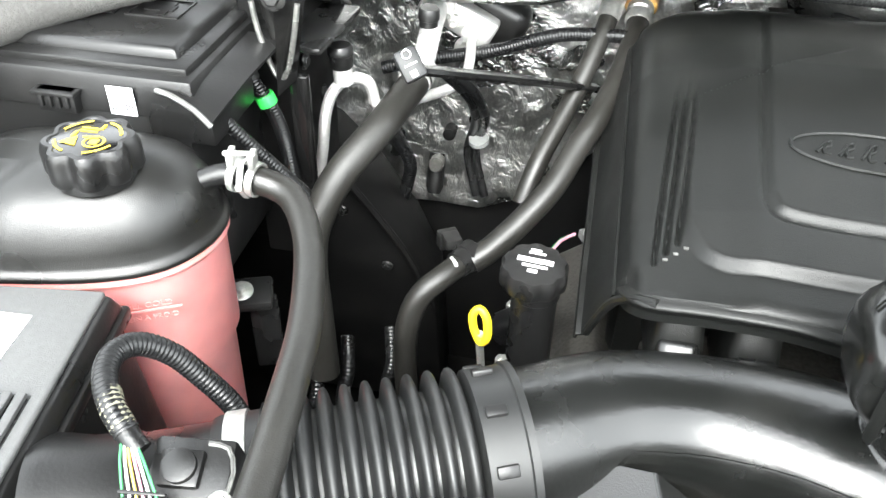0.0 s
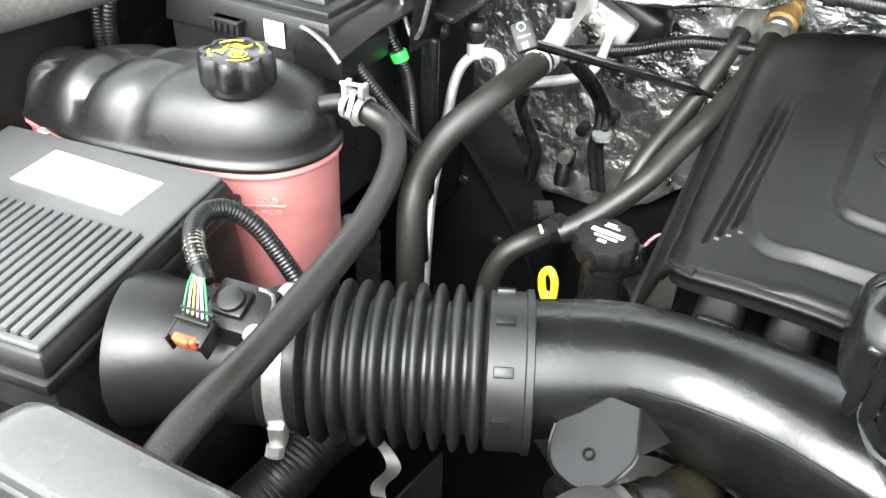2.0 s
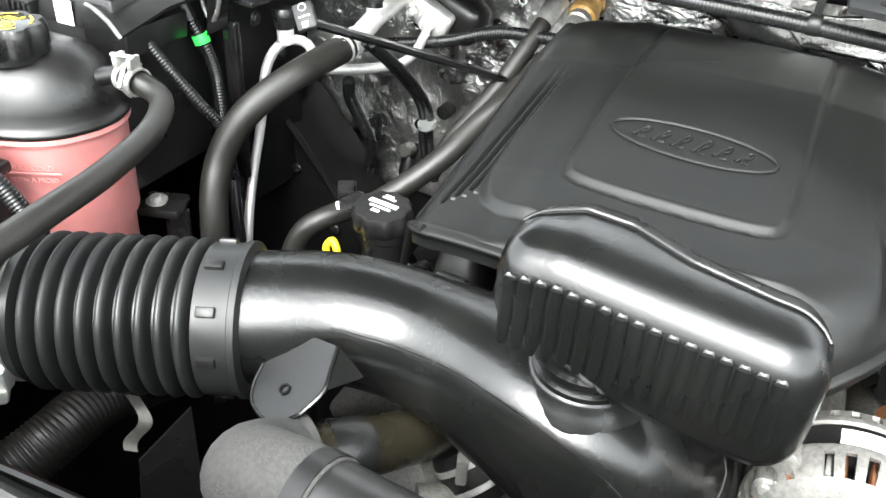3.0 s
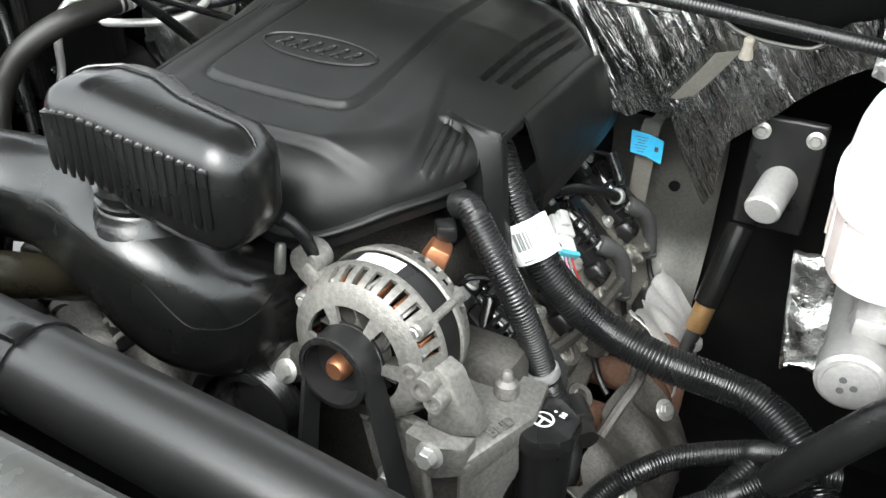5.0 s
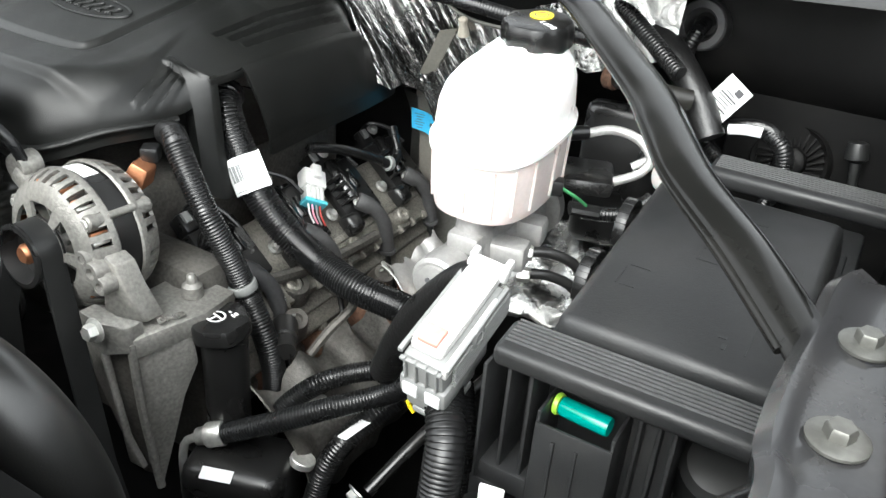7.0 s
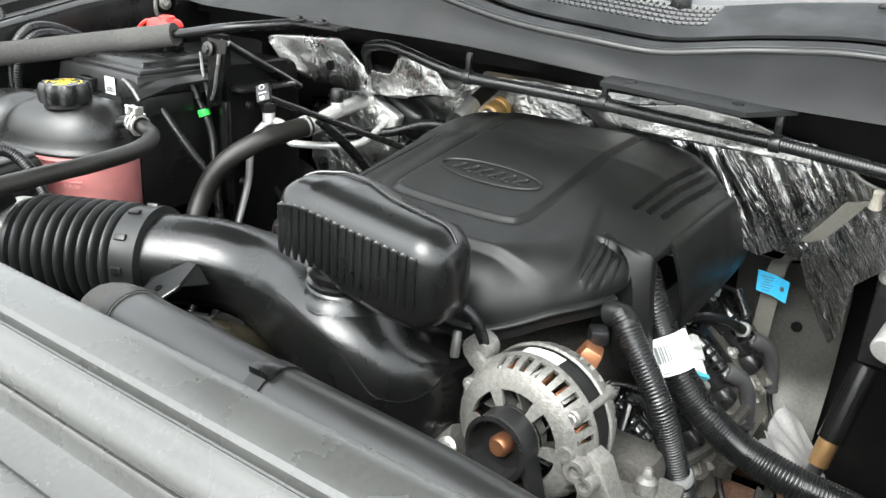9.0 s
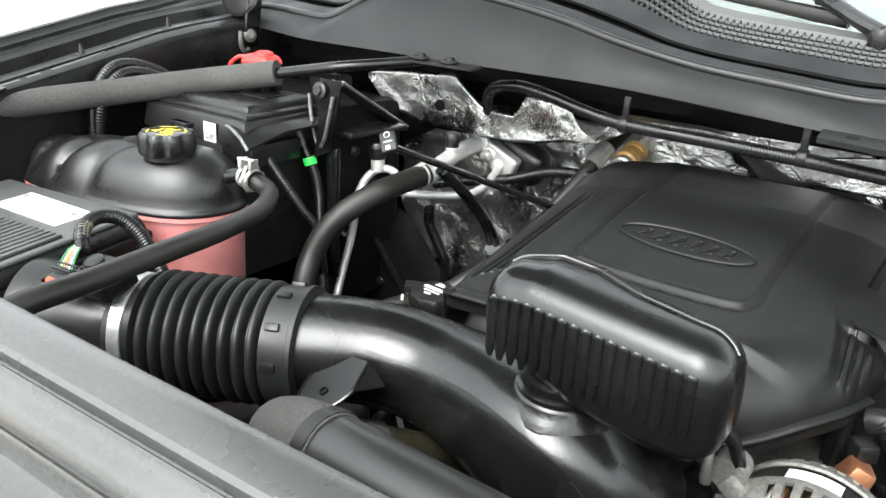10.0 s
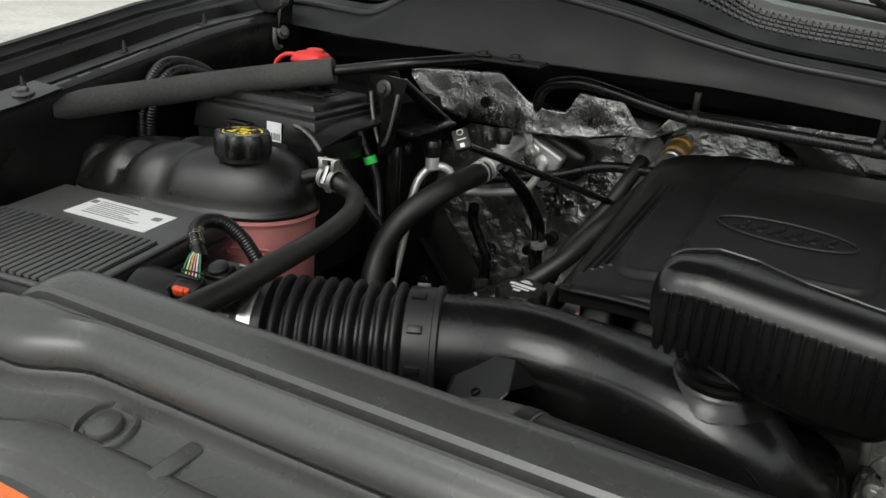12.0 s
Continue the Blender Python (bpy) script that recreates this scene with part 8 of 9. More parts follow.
# reflected sky painted as a grey sheet over the black plate
part("face", sheet([[(x + 0.0115, y, 1.304 + 0.03 * (y - 0.36) - 0.001), (x + 0.03, y, 1.304 + 0.03 * (y - 0.36) - 0.002), (1.30, y, 1.304 + 0.03 * (y - 0.36) + 0.001)] for x, y in OUT[1:]], 0.001), M_PLATE, wp2, "plate face greyed for the sky it reflects")
for x_, y_ in ((1.187, 0.326), (1.190, 0.410)):
    part("bolt", bolt_mesh((x_, y_, 1.304 + 0.03 * (y_ - 0.36)), (0, -0.05, 1), 0.0070, 0.009, 0.0140), M_GREYPAINT, wp2, "grey washer-head bolt")
for x_, y_ in ((1.179, 0.384), (1.188, 0.366)):
    part("stud", lathed((x_, y_, 1.30), (0, 0, 1), [(0.004, 0), (0.0035, 0.003)], 12), M_PAINT, wp2)
solo("wing_brace_tube", hose_mesh([(1.04, 0.19, 1.19), (1.10, 0.26, 1.215), (1.17, 0.33, 1.25), (1.24, 0.42, 1.28)], 0.013, 14), M_PAINT, "black steel tube running to the wing", "brace")

# ---- steering shaft and firewall fittings on the left ----
panel = thing("toe_board_panel", (0.56, 1.1, 0.9), "bare grey steel panel with strap and blue tag on the firewall", "panel")
part("sheet", sheet([[(x, 1.112 - 0.012 * math.sin((x - 0.48) * 22) - 0.05 * smooth(0.95, 0.8, z) - 0.06 * smooth(1.06, 1.2, z) + 0.003 * noise.noise(Vector((x * 18, z * 12, 0))), z) for x in np.linspace(0.49, 0.655, 28)] for z in np.linspace(0.78, 1.13, 24)], 0.003), M_GREYPAINT, panel)
part("hole", lathed((0.592, 1.1, 1.018), (0, -1, 0), [(0.0085, -0.004), (0.0085, 0.0008), (0.007, 0.001)], 18), M_LINER, panel)
STRAP = spline([(0.655, 0.912, 1.282), (0.632, 0.928, 1.245), (0.605, 0.95, 1.205), (0.582, 0.985, 1.165), (0.566, 1.015, 1.150), (0.557, 1.036, 1.12), (0.553, 1.05, 1.075), (0.548, 1.065, 0.99)], 0.01)
part("strap", sheet([[p + Vector((-0.0135, 0, -0.004)), p + Vector((0.0135, -0.002, 0.004))] for p in STRAP], 0.0015), material("strap_webbing", (0.15, 0.145, 0.125), rough=0.8, bump=0.6, bump_scale=600), panel, "grey webbing strap")
bt = part("tag", sheet([[(0.536, 1.030, 1.088), (0.558, 1.032, 1.0855), (0.581, 1.026, 1.081)], [(0.534, 1.030, 1.120), (0.558, 1.032, 1.1175), (0.581, 1.026, 1.114)]], 0.001), M_BLUE, panel, "bright blue printed tag")
bm = bmesh.new()
for k in range(6):
    block(bm, (0.549 + 0.001 * (k % 2), 1.0293, 1.1125 - 0.0042 * k), (0.018 - 0.004 * (k % 3), 0.0006, 0.0009), 0, 0)
block(bm, (0.572, 1.0269, 1.100), (0.0055, 0.0008, 0.007), -10, 0)
part("print", bm, M_INK, bt)
part("top_clip", lathed((0.673, 0.918, 1.277), (0.05, -0.3, 1), [(0.008, 0), (0.006, 0.010), (0.005, 0.012), (0.006, 0.022), (0.004, 0.024)], 14), M_BEIGE, panel, "pale beige plastic stud")
shaft = thing("steering_shaft", (0.69, 0.9, 0.8), "black steering shaft with a bronze lower joint", "steering shaft")
part("tube", lathed((0.708, 0.955, 1.055), (-0.14, -0.36, -0.93), [(0.017, 0), (0.017, 0.11), (0.013, 0.112)], 22), M_PAINT, shaft)
part("joint", lathed((0.692, 0.914, 0.952), (-0.14, -0.36, -0.93), [(0.0135, 0), (0.0135, 0.035), (0.012, 0.037)], 18), M_BRONZE, shaft, "bronze sleeve")
part("lower_tube", lathed((0.687, 0.902, 0.92), (-0.14, -0.36, -0.93), [(0.010, 0), (0.010, 0.12)], 18), M_STEEL_BLACK, shaft)
bm = bmesh.new()
block(bm, (0.735, 0.985, 1.12), (0.085, 0.012, 0.15), 0, 0.02, 4)
part("flange", bm, M_STEEL_BLACK, shaft, "dark mounting flange")
for x_, z_ in ((0.703, 1.175), (0.765, 1.175)):
    part("bolt", bolt_mesh((x_, 0.978, z_), (0, -1, 0), 0.007, 0.008, 0.011), M_ZINC, shaft)
part("cylinder", lathed((0.728, 0.93, 1.092), (0.15, 0.9, 0.35), [(0.019, 0), (0.022, 0.003), (0.022, 0.075)], 26), M_ALU, shaft, "silver cylinder with a dotted end")
gr = thing("wiring_grommet", (0.955, 0.98, 1.30), "round rubber grommet with a corrugated loom", "grommet")
part("ring", lathed((0.957, 0.953, 1.335), (-0.1, -1, 0.15), [(0.0285, -0.03), (0.0285, 0.002), (0.0265, 0.0045), (0.019, 0.0045), (0.0165, 0.001), (0.0150, -0.014), (0.011, -0.018)], 40), M_BOOT, gr)
part("sleeve", loom_mesh([(0.957, 0.965, 1.335), (0.956, 0.94, 1.328), (0.95, 0.938, 1.30), (0.96, 0.94, 1.25), (0.99, 0.93, 1.215), (1.02, 0.92, 1.195), (1.04, 0.90, 1.19)], 0.009), M_LOOM, gr)
TA, TB, TD = Vector((1.014, 0.876, 1.307)), Vector((1.039, 0.874, 1.288)), Vector((0.992, 0.880, 1.274))
TU, TV, TN = (TB - TA), (TD - TA), (TB - TA).cross(TD - TA).normalized()
TN = -TN if TN.y > 0 else TN
tr_ = toward(TN, -TV)
wt = part("tag", blocked(TA + TU * 0.5 + TV * 0.5, (TU.length, TV.length * 1.12, 0.0008), tr_, 0), M_PAPER, gr, "white printed tag")
for k, (v_, w_) in enumerate(((0.34, 0.014), (0.44, 0.022), (0.52, 0.022), (0.62, 0.016), (0.72, 0.020), (0.84, 0.022), (0.92, 0.018))):
    part("print", blocked(TA + TU * (0.46 + 0.04 * (k % 2)) + TV * v_ + TN * 0.0006, (w_, 0.0018 if k in (1, 5) else 0.0011, 0.0006), tr_, 0), M_INK, wt)
part("emblem", blocked(TA + TU * 0.66 + TV * 0.17 + TN * 0.0006, (0.008, 0.008, 0.0006), tr_, 0), M_INK, wt, "small dark square emblem")
disc = thing("rubber_disc", (1.09, 1.0, 1.15), "ribbed black rubber firewall disc", "grommet")
DA = Vector((-0.15, -1, 0.28)).normalized()
DC, dr_ = Vector((1.082, 0.995, 1.189)), toward(DA, (0, 0, 1))
part("rim", lathed(DC, DA, [(0.041, -0.02), (0.047, -0.02), (0.047, 0.0), (0.044, 0.004), (0.040, 0.001), (0.039, -0.008), (0.015, -0.010)], 48), M_LINER, disc)
for i in range(26):
    a = 2 * math.pi * i / 26
    part("vane", blocked(DC + dr_ @ Vector((0.030 * math.cos(a), 0.030 * math.sin(a), -0.004)), (0.020, 0.003, 0.010), dr_ @ Matrix.Rotation(a + 0.25, 3, "Z"), 0.0008), M_LINER, disc)
part("hub", lathed(DC, DA, [(0.019, -0.010), (0.018, 0.002), (0.012, 0.006), (0.006, 0.006)], 24), M_LINER, disc)
st_ = thing("firewall_stud", (1.15, 0.98, 1.2), "sleeved black rubber stop on the firewall", "stop")
part("head", lathed((1.148, 0.975, 1.238), (0.15, -0.15, -1), [(0.004, 0), (0.0105, 0.002), (0.0125, 0.010), (0.0125, 0.020), (0.0065, 0.024)], 20), M_BELLOWS, st_)
part("stem", lathed((1.1515, 0.972, 1.216), (0.15, -0.15, -1), [(0.0055, 0), (0.0055, 0.05), (0.004, 0.052)], 14), M_BELLOWS, st_)
lp = thing("loop_harness", (1.05, 0.9, 1.2), "looped black taped cable on the firewall", "wiring")
part("cable", hose_mesh([(1.0, 0.91, 1.235), (1.03, 0.905, 1.248), (1.06, 0.905, 1.25), (1.078, 0.905, 1.235), (1.084, 0.905, 1.205), (1.078, 0.90, 1.17)], 0.0085, 12), M_TAPE, lp)
part("sleeve", loom_mesh([(1.060, 0.906, 1.247), (1.080, 0.904, 1.232), (1.086, 0.904, 1.205), (1.079, 0.90, 1.17), (1.065, 0.89, 1.14)], 0.0105), M_LOOM, lp)
part("twist", hose_mesh([(1.022, 0.896, 1.243), (1.04, 0.894, 1.247), (1.056, 0.896, 1.247)], 0.006, 8), M_PAPER, lp, "twisted white tape end")
bl = thing("brake_line", (0.93, 0.78, 1.2), "bent bare metal brake lines", "pipe")
part("line", hose_mesh([(0.905, 0.765, 1.246), (0.925, 0.79, 1.248), (0.95, 0.80, 1.242), (0.968, 0.80, 1.225), (0.962, 0.795, 1.208), (0.935, 0.79, 1.192)], 0.005, 10), M_ALU, bl)
part("line", hose_mesh([(0.955, 0.83, 1.29), (0.962, 0.82, 1.25), (0.967, 0.81, 1.225), (0.95, 0.80, 1.21)], 0.0045, 10), M_ALU, bl)
part("sleeve", hose_mesh([(0.885, 0.75, 1.245), (0.907, 0.768, 1.247)], 0.0075, 12), M_BLACK, bl)
for dz in (0.0, -0.025):
    part("line", hose_mesh([(0.895, 0.66, 1.15 + dz), (0.92, 0.675, 1.15 + dz), (0.945, 0.69, 1.135 + dz), (0.95, 0.695, 1.10 + dz), (0.945, 0.69, 1.03 + dz)], 0.0055, 10), M_STEEL_BLACK, bl)
    part("nut", bolt_mesh((0.893, 0.659, 1.15 + dz), (1, 0.4, 0), 0.008, 0.014), M_ZINC, bl)
lf = thing("lower_heat_shield", (0.87, 0.86, 1.0), "crumpled foil shield low behind the brake cylinder", "insulation")
rows_ = []
for g in np.linspace(0, 1, 30):
    rows_.append([(0.775 + 0.19 * f + 0.02 * g, 0.925 - 0.14 * g, 1.055 + 0.03 * f - 0.075 * g + 0.014 * noise.noise(Vector((f * 5, g * 4, 8.0))) + 0.006 * abs(noise.noise(Vector((f * 14, g * 11, 3.0))))) for f in np.linspace(0, 1, 40)])
part("foil", sheet(rows_, 0.002), M_FOILFLAT, lf, angle=180)
part("bolt", bolt_mesh((0.90, 0.86, 1.048), (0, -0.4, 1), 0.007, 0.008, 0.012), M_ZINC, lf)
boost = thing("booster_bracket", (0.9, 0.85, 1.1), "dark painted booster bracket behind the reservoir", "bracket")
bm = bmesh.new()
block(bm, (0.93, 0.885, 1.16), (0.13, 0.03, 0.18), 10, 0.015, 3)
block(bm, (0.905, 0.79, 1.19), (0.06, 0.07, 0.02), 20, 0.008)
part("plate", bm, M_STEEL_BLACK, boost)
for x_, z_ in ((0.925, 1.285), (0.95, 1.20), (0.92, 1.16)):
    part("bolt", bolt_mesh((x_, 0.862, z_), (0, -1, 0.1), 0.008, 0.008, 0.012), M_STEEL_BLACK, boost)
fs = thing("fluid_sensor", (0.89, 0.7, 1.2), "black sensor plug with red lock and taped wire", "sensor")
part("plug", blocked((0.905, 0.695, 1.212), (0.02, 0.016, 0.016), 20, 0.002), M_BLACK, fs)
part("lock", blocked((0.896, 0.69, 1.213), (0.008, 0.01, 0.01), 20, 0.001), M_RED, fs, "red lock")
part("sleeve", loom_mesh([(0.925, 0.735, 1.175), (0.95, 0.745, 1.175), (0.97, 0.755, 1.18), (0.985, 0.77, 1.195)], 0.008), M_LOOM, fs)
part("wire", hose_mesh([(0.912, 0.70, 1.21), (0.925, 0.71, 1.20), (0.93, 0.73, 1.185)], 0.0018, 6), M_WIRE["green"], fs)
part("tape", hose_mesh([(0.915, 0.725, 1.18), (0.94, 0.74, 1.176)], 0.011, 10, flat=0.6), M_TAPE, fs)


# ---- small things round the engine ----
origin()
lug = thing("tank_bracket", (-0.29, 0.60, 1.0), "black steel tank bracket with a broad washer bolt", "bracket")
part("plate", blocked((-0.292, 0.603, 1.084), (0.05, 0.045, 0.012), 20, 0.004), M_STEEL_BLACK, lug)
part("web", blocked((-0.280, 0.610, 1.03), (0.03, 0.008, 0.10), 20, 0.003), M_STEEL_BLACK, lug)
part("bolt", bolt_mesh((-0.297, 0.598, 1.0905), (0, -0.2, 1), 0.007, 0.008, 0.013), M_ZINC, lug, "bright washer-head bolt")

# fan shroud and what lies beneath the bellows
sh = thing("lower_coolant_hose", (-0.19, 0.34, 0.95), "ribbed brown-black hose below the intake bellows", "hose")
part("hose", loom_mesh([(-0.21, 0.27, 0.985), (-0.195, 0.32, 1.0), (-0.19, 0.37, 1.005), (-0.185, 0.43, 0.99), (-0.18, 0.52, 0.95)], 0.028, 0.005, 0.05, 20), M_RUBBER, sh)
part("tube", hose_mesh([(-0.205, 0.27, 0.985), (-0.215, 0.24, 0.95), (-0.22, 0.22, 0.86)], 0.026, 18), M_BLACK, sh)
sc = thing("spring_clip", (-0.1, 0.335, 1.0), "bent bright spring clip below the bellows", "clip")
part("blade", sheet([[(-0.118 + 0.03 * f + 0.012 * math.sin(f * 5), 0.352 - 0.028 * f, 1.07 - 0.035 * f), (-0.106 + 0.03 * f + 0.012 * math.sin(f * 5), 0.356 - 0.028 * f, 1.07 - 0.035 * f)] for f in np.linspace(0, 1, 14)], 0.0015), M_GREYPAINT, sc)
part("bracket", sheet([[(-0.085, 0.325, 1.03), (-0.055, 0.365, 1.075)], [(-0.085, 0.315, 0.95), (-0.05, 0.36, 0.96)]], 0.003), M_STEEL_BLACK, sc)
fan = thing("fan_shroud", (0.1, 0.27, 0.8), "black plastic fan shroud behind the radiator", "fan shroud")
part("wall", sheet([[(x, 0.215 + 0.02 * math.sin((x + 0.3) * 4), z) for x in np.linspace(-0.3, 0.75, 40)] for z in (0.62, 0.95, 1.09)], 0.004), M_BLACK, fan)
part("lip", hose_mesh([(x, 0.219 + 0.02 * math.sin((x + 0.3) * 4), 1.092) for x in np.linspace(-0.3, 0.75, 20)], 0.005, 8), M_BLACK, fan)

# front of the engine below the duct
th = thing("thermostat_housing", (0.17, 0.46, 0.9), "grimy cast thermostat housing with a banded hose", "thermostat")
part("neck", lathed((0.225, 0.44, 0.985), (-0.55, 0.2, 0.55), [(0.034, -0.06), (0.034, 0.0), (0.03, 0.02), (0.028, 0.04)], 26), M_CASTDARK, th)
part("hose", lathed((0.197, 0.450, 1.013), (-0.55, 0.2, 0.55), [(0.030, 0), (0.032, 0.003), (0.032, 0.045), (0.030, 0.05)], 26), M_BLACK, th)
for s_ in (0.012, 0.034):
    c_ = Vector((0.197, 0.450, 1.013)) + Vector((-0.55, 0.2, 0.55)).normalized() * s_
    part("band", lathed(c_, (-0.55, 0.2, 0.55), [(0.0325, 0), (0.0335, 0.0005), (0.0335, 0.0055), (0.0325, 0.006)], 28), M_ZINC, th, "bright spring band")
part("tang", blocked((0.176, 0.432, 1.055), (0.01, 0.016, 0.03), 20, 0.002), M_ZINC, th)
wp_ = thing("water_pump", (0.1, 0.43, 0.85), "cast aluminium water pump with a round cover", "water pump")
part("body", lathed((0.105, 0.43, 0.995), (-0.15, -0.85, 0.45), [(0.055, -0.05), (0.055, 0.0), (0.05, 0.012), (0.038, 0.016), (0.036, 0.01), (0.02, 0.012)], 32), M_CAST, wp_)
part("arm", hose_mesh([(0.145, 0.41, 1.02), (0.168, 0.425, 1.015), (0.18, 0.445, 0.99), (0.185, 0.46, 0.95)], 0.014, 12), M_CAST, wp_)
part("boss", lathed((0.16, 0.405, 1.015), (-0.1, -0.8, 0.5), [(0.013, -0.01), (0.013, 0.008), (0.010, 0.011), (0.005, 0.011)], 18), M_CAST, wp_)
part("bolt", bolt_mesh((0.118, 0.400, 1.028), (-0.1, -0.8, 0.5), 0.006, 0.007, 0.009), M_ZINC, wp_)
part("cover", blocked((0.05, 0.415, 1.02), (0.05, 0.03, 0.03), Matrix.Rotation(radians(25), 3, "Y"), 0.008), M_BLACK, wp_, "black plastic cover")
tp = thing("belt_tensioner", (0.33, 0.45, 0.85), "cast aluminium belt tensioner with bolts", "tensioner")
part("arm", hose_mesh([(0.395, 0.46, 1.06), (0.37, 0.455, 1.04), (0.34, 0.452, 1.0), (0.325, 0.45, 0.93), (0.32, 0.45, 0.85)], 0.019, 14), M_CAST, tp)
part("plate", blocked((0.385, 0.485, 1.055), (0.08, 0.02, 0.05), Matrix.Rotation(radians(20), 3, "Y"), 0.006), M_STEEL_BLACK, tp, "black steel plate")
for p_ in ((0.392, 0.437, 1.062), (0.332, 0.476, 1.078)):
    part("bolt", bolt_mesh(p_, (0, -1, 0.4), 0.008, 0.010, 0.012), M_ZINC, tp)
part("ring", lathed((0.31, 0.44, 0.985), (0.2, -0.9, 0.4), [(0.045, -0.02), (0.048, -0.018), (0.048, 0.0), (0.042, 0.004), (0.03, 0.002), (0.03, -0.01)], 30), M_STEEL_BLACK, tp)
part("knuckle", lathed((0.36, 0.437, 1.075), (0.0, -0.9, 0.4), [(0.014, -0.02), (0.014, 0.0), (0.011, 0.005), (0.009, 0.012), (0.005, 0.014)], 18), M_ZINC, tp)
vent = thing("breather_hose", (0.33, 0.5, 1.15), "thin glossy black breather hose beside the resonator", "hose")
part("hose", hose_mesh([(0.388, 0.455, 1.215), (0.401, 0.462, 1.20), (0.408, 0.470, 1.17), (0.405, 0.478, 1.13), (0.395, 0.485, 1.09)], 0.0062, 10), M_LOOM, vent)
part("fitting", lathed((0.386, 0.452, 1.19), (0.1, -0.3, -1), [(0.004, 0), (0.005, 0.003), (0.005, 0.024), (0.004, 0.027)], 14), M_GREYPAINT, vent)

# engine flank on the left bank
fl = thing("engine_flank", (0.57, 0.68, 0.85), "grimy cast engine flank with bosses and bolts", "engine")
for i, (x, y, z, r) in enumerate(((0.567, 0.70, 0.99, 0.019), (0.60, 0.66, 0.97, 0.016), (0.59, 0.77, 0.975, 0.014), (0.61, 0.84, 0.955, 0.016), (0.57, 0.615, 1.0, 0.015))):
    bs = part("boss", lathed((x, y, z - 0.03), (0.5, -0.2, 0.85), [(r * 1.25, 0), (r, 0.022), (r * 0.9, 0.026), (r * 0.5, 0.026), (r * 0.45, 0.02)], 20), M_CASTDARK, fl)
    part("bolt", bolt_mesh((x + 0.001, y - 0.001, z - 0.009), (0.5, -0.2, 0.85), 0.0055, 0.006), M_ZINC if i % 2 else M_RUST, bs)
part("rib", hose_mesh([(0.545, 0.60, 1.01), (0.57, 0.66, 1.0), (0.585, 0.75, 0.99), (0.59, 0.86, 0.985)], 0.008, 8), M_CASTDARK, fl)
part("stay", blocked((0.515, 0.605, 1.02), (0.012, 0.05, 0.12), Matrix.Rotation(radians(-28), 3, "X"), 0.004), M_PAINT, fl, "black stay bar")
part("stay_nut", bolt_mesh((0.565, 0.585, 1.022), (0.3, -0.6, 0.7), 0.008, 0.012, 0.012), M_ZINC, fl)
part("lever", hose_mesh([(0.655, 0.735, 0.99), (0.664, 0.70, 0.975), (0.655, 0.665, 0.955), (0.645, 0.64, 0.93)], 0.006, 8), M_CASTDARK, fl)

# steering hoses and pump
pm = thing("steering_pump", (0.63, 0.5, 0.85), "black steering pump body with a white barcode label", "pump")
part("body", blocked((0.655, 0.505, 0.835), (0.12, 0.09, 0.09), 20, 0.02, 3), M_BLACK, pm)
part("label", blocked((0.655, 0.466, 0.876), (0.036, 0.014, 0.0012), Matrix.Rotation(radians(20), 3, "Z") @ Matrix.Rotation(radians(25), 3, "X"), 0), M_PAPER, pm, "white barcode label")
for x_ in (0.690, 0.712):
    part("clamp", lathed((x_, 0.54, 0.865), (0.2, 0.3, 1), [(0.014, 0), (0.015, 0.001), (0.015, 0.008), (0.014, 0.009)], 20), M_ZINC, pm, "bright spring clamp")
sl = thing("lower_steering_hose", (0.74, 0.58, 0.85), "black corrugated lower hose with a white paper tag", "hose")
part("sleeve", loom_mesh([(0.80, 0.66, 0.955), (0.778, 0.625, 0.93), (0.752, 0.58, 0.90), (0.735, 0.555, 0.86), (0.725, 0.54, 0.80)], 0.0135, 0.0042), M_LOOM, sl)
part("label", sheet([[(0.765 - 0.016 * s + 0.0155 * math.sin(a), 0.602 - 0.024 * s - 0.0155 * math.cos(a), 0.918 - 0.016 * s + 0.004 * math.cos(a)) for s in (0.0, 1.0)] for a in np.linspace(-0.3, 0.5, 8)]), M_PAPER, sl, "white printed paper tag")
rod = thing("tie_rod", (0.8, 0.62, 0.85), "dark thin steel rod low in the bay", "rod")
part("rod", hose_mesh([(0.86, 0.74, 0.95), (0.82, 0.64, 0.90), (0.79, 0.56, 0.85)], 0.0075, 10), M_STEEL_BLACK, rod)
part("nut", bolt_mesh((0.785, 0.552, 0.85), (-0.3, -0.8, -0.5), 0.012, 0.012, 0.016), M_ZINC, rod)

# below the fuse box
rb = thing("rubber_boot", (1.13, 0.50, 1.05), "ribbed black rubber boot held by an orange clip", "boot")
part("boot", lathed((1.136, 0.503, 1.115), (0.05, -0.45, 0.85), [(0.029, -0.05)] + [(0.0275 + 0.0016 * (i % 2), -0.046 + 0.008 * i) for i in range(8)] + [(0.024, 0.018), (0.012, 0.020)], 36), M_BELLOWS, rb)
part("clip", blocked((1.108, 0.516, 1.137), (0.008, 0.010, 0.022), 20, 0.001), M_ORANGE, rb, "orange plastic clip")
part("clip", blocked((1.165, 0.512, 1.128), (0.006, 0.010, 0.024), 20, 0.001), M_ORANGE, rb, "orange plastic clip")
part("bridge", hose_mesh([(1.108, 0.519, 1.142), (1.122, 0.524, 1.146), (1.145, 0.524, 1.146), (1.165, 0.515, 1.136)], 0.0028, 8), M_ORANGE, rb)
sw = thing("side_cable", (1.1, 0.36, 0.97), "thick black corrugated cable at the foot of the fuse box", "wiring")
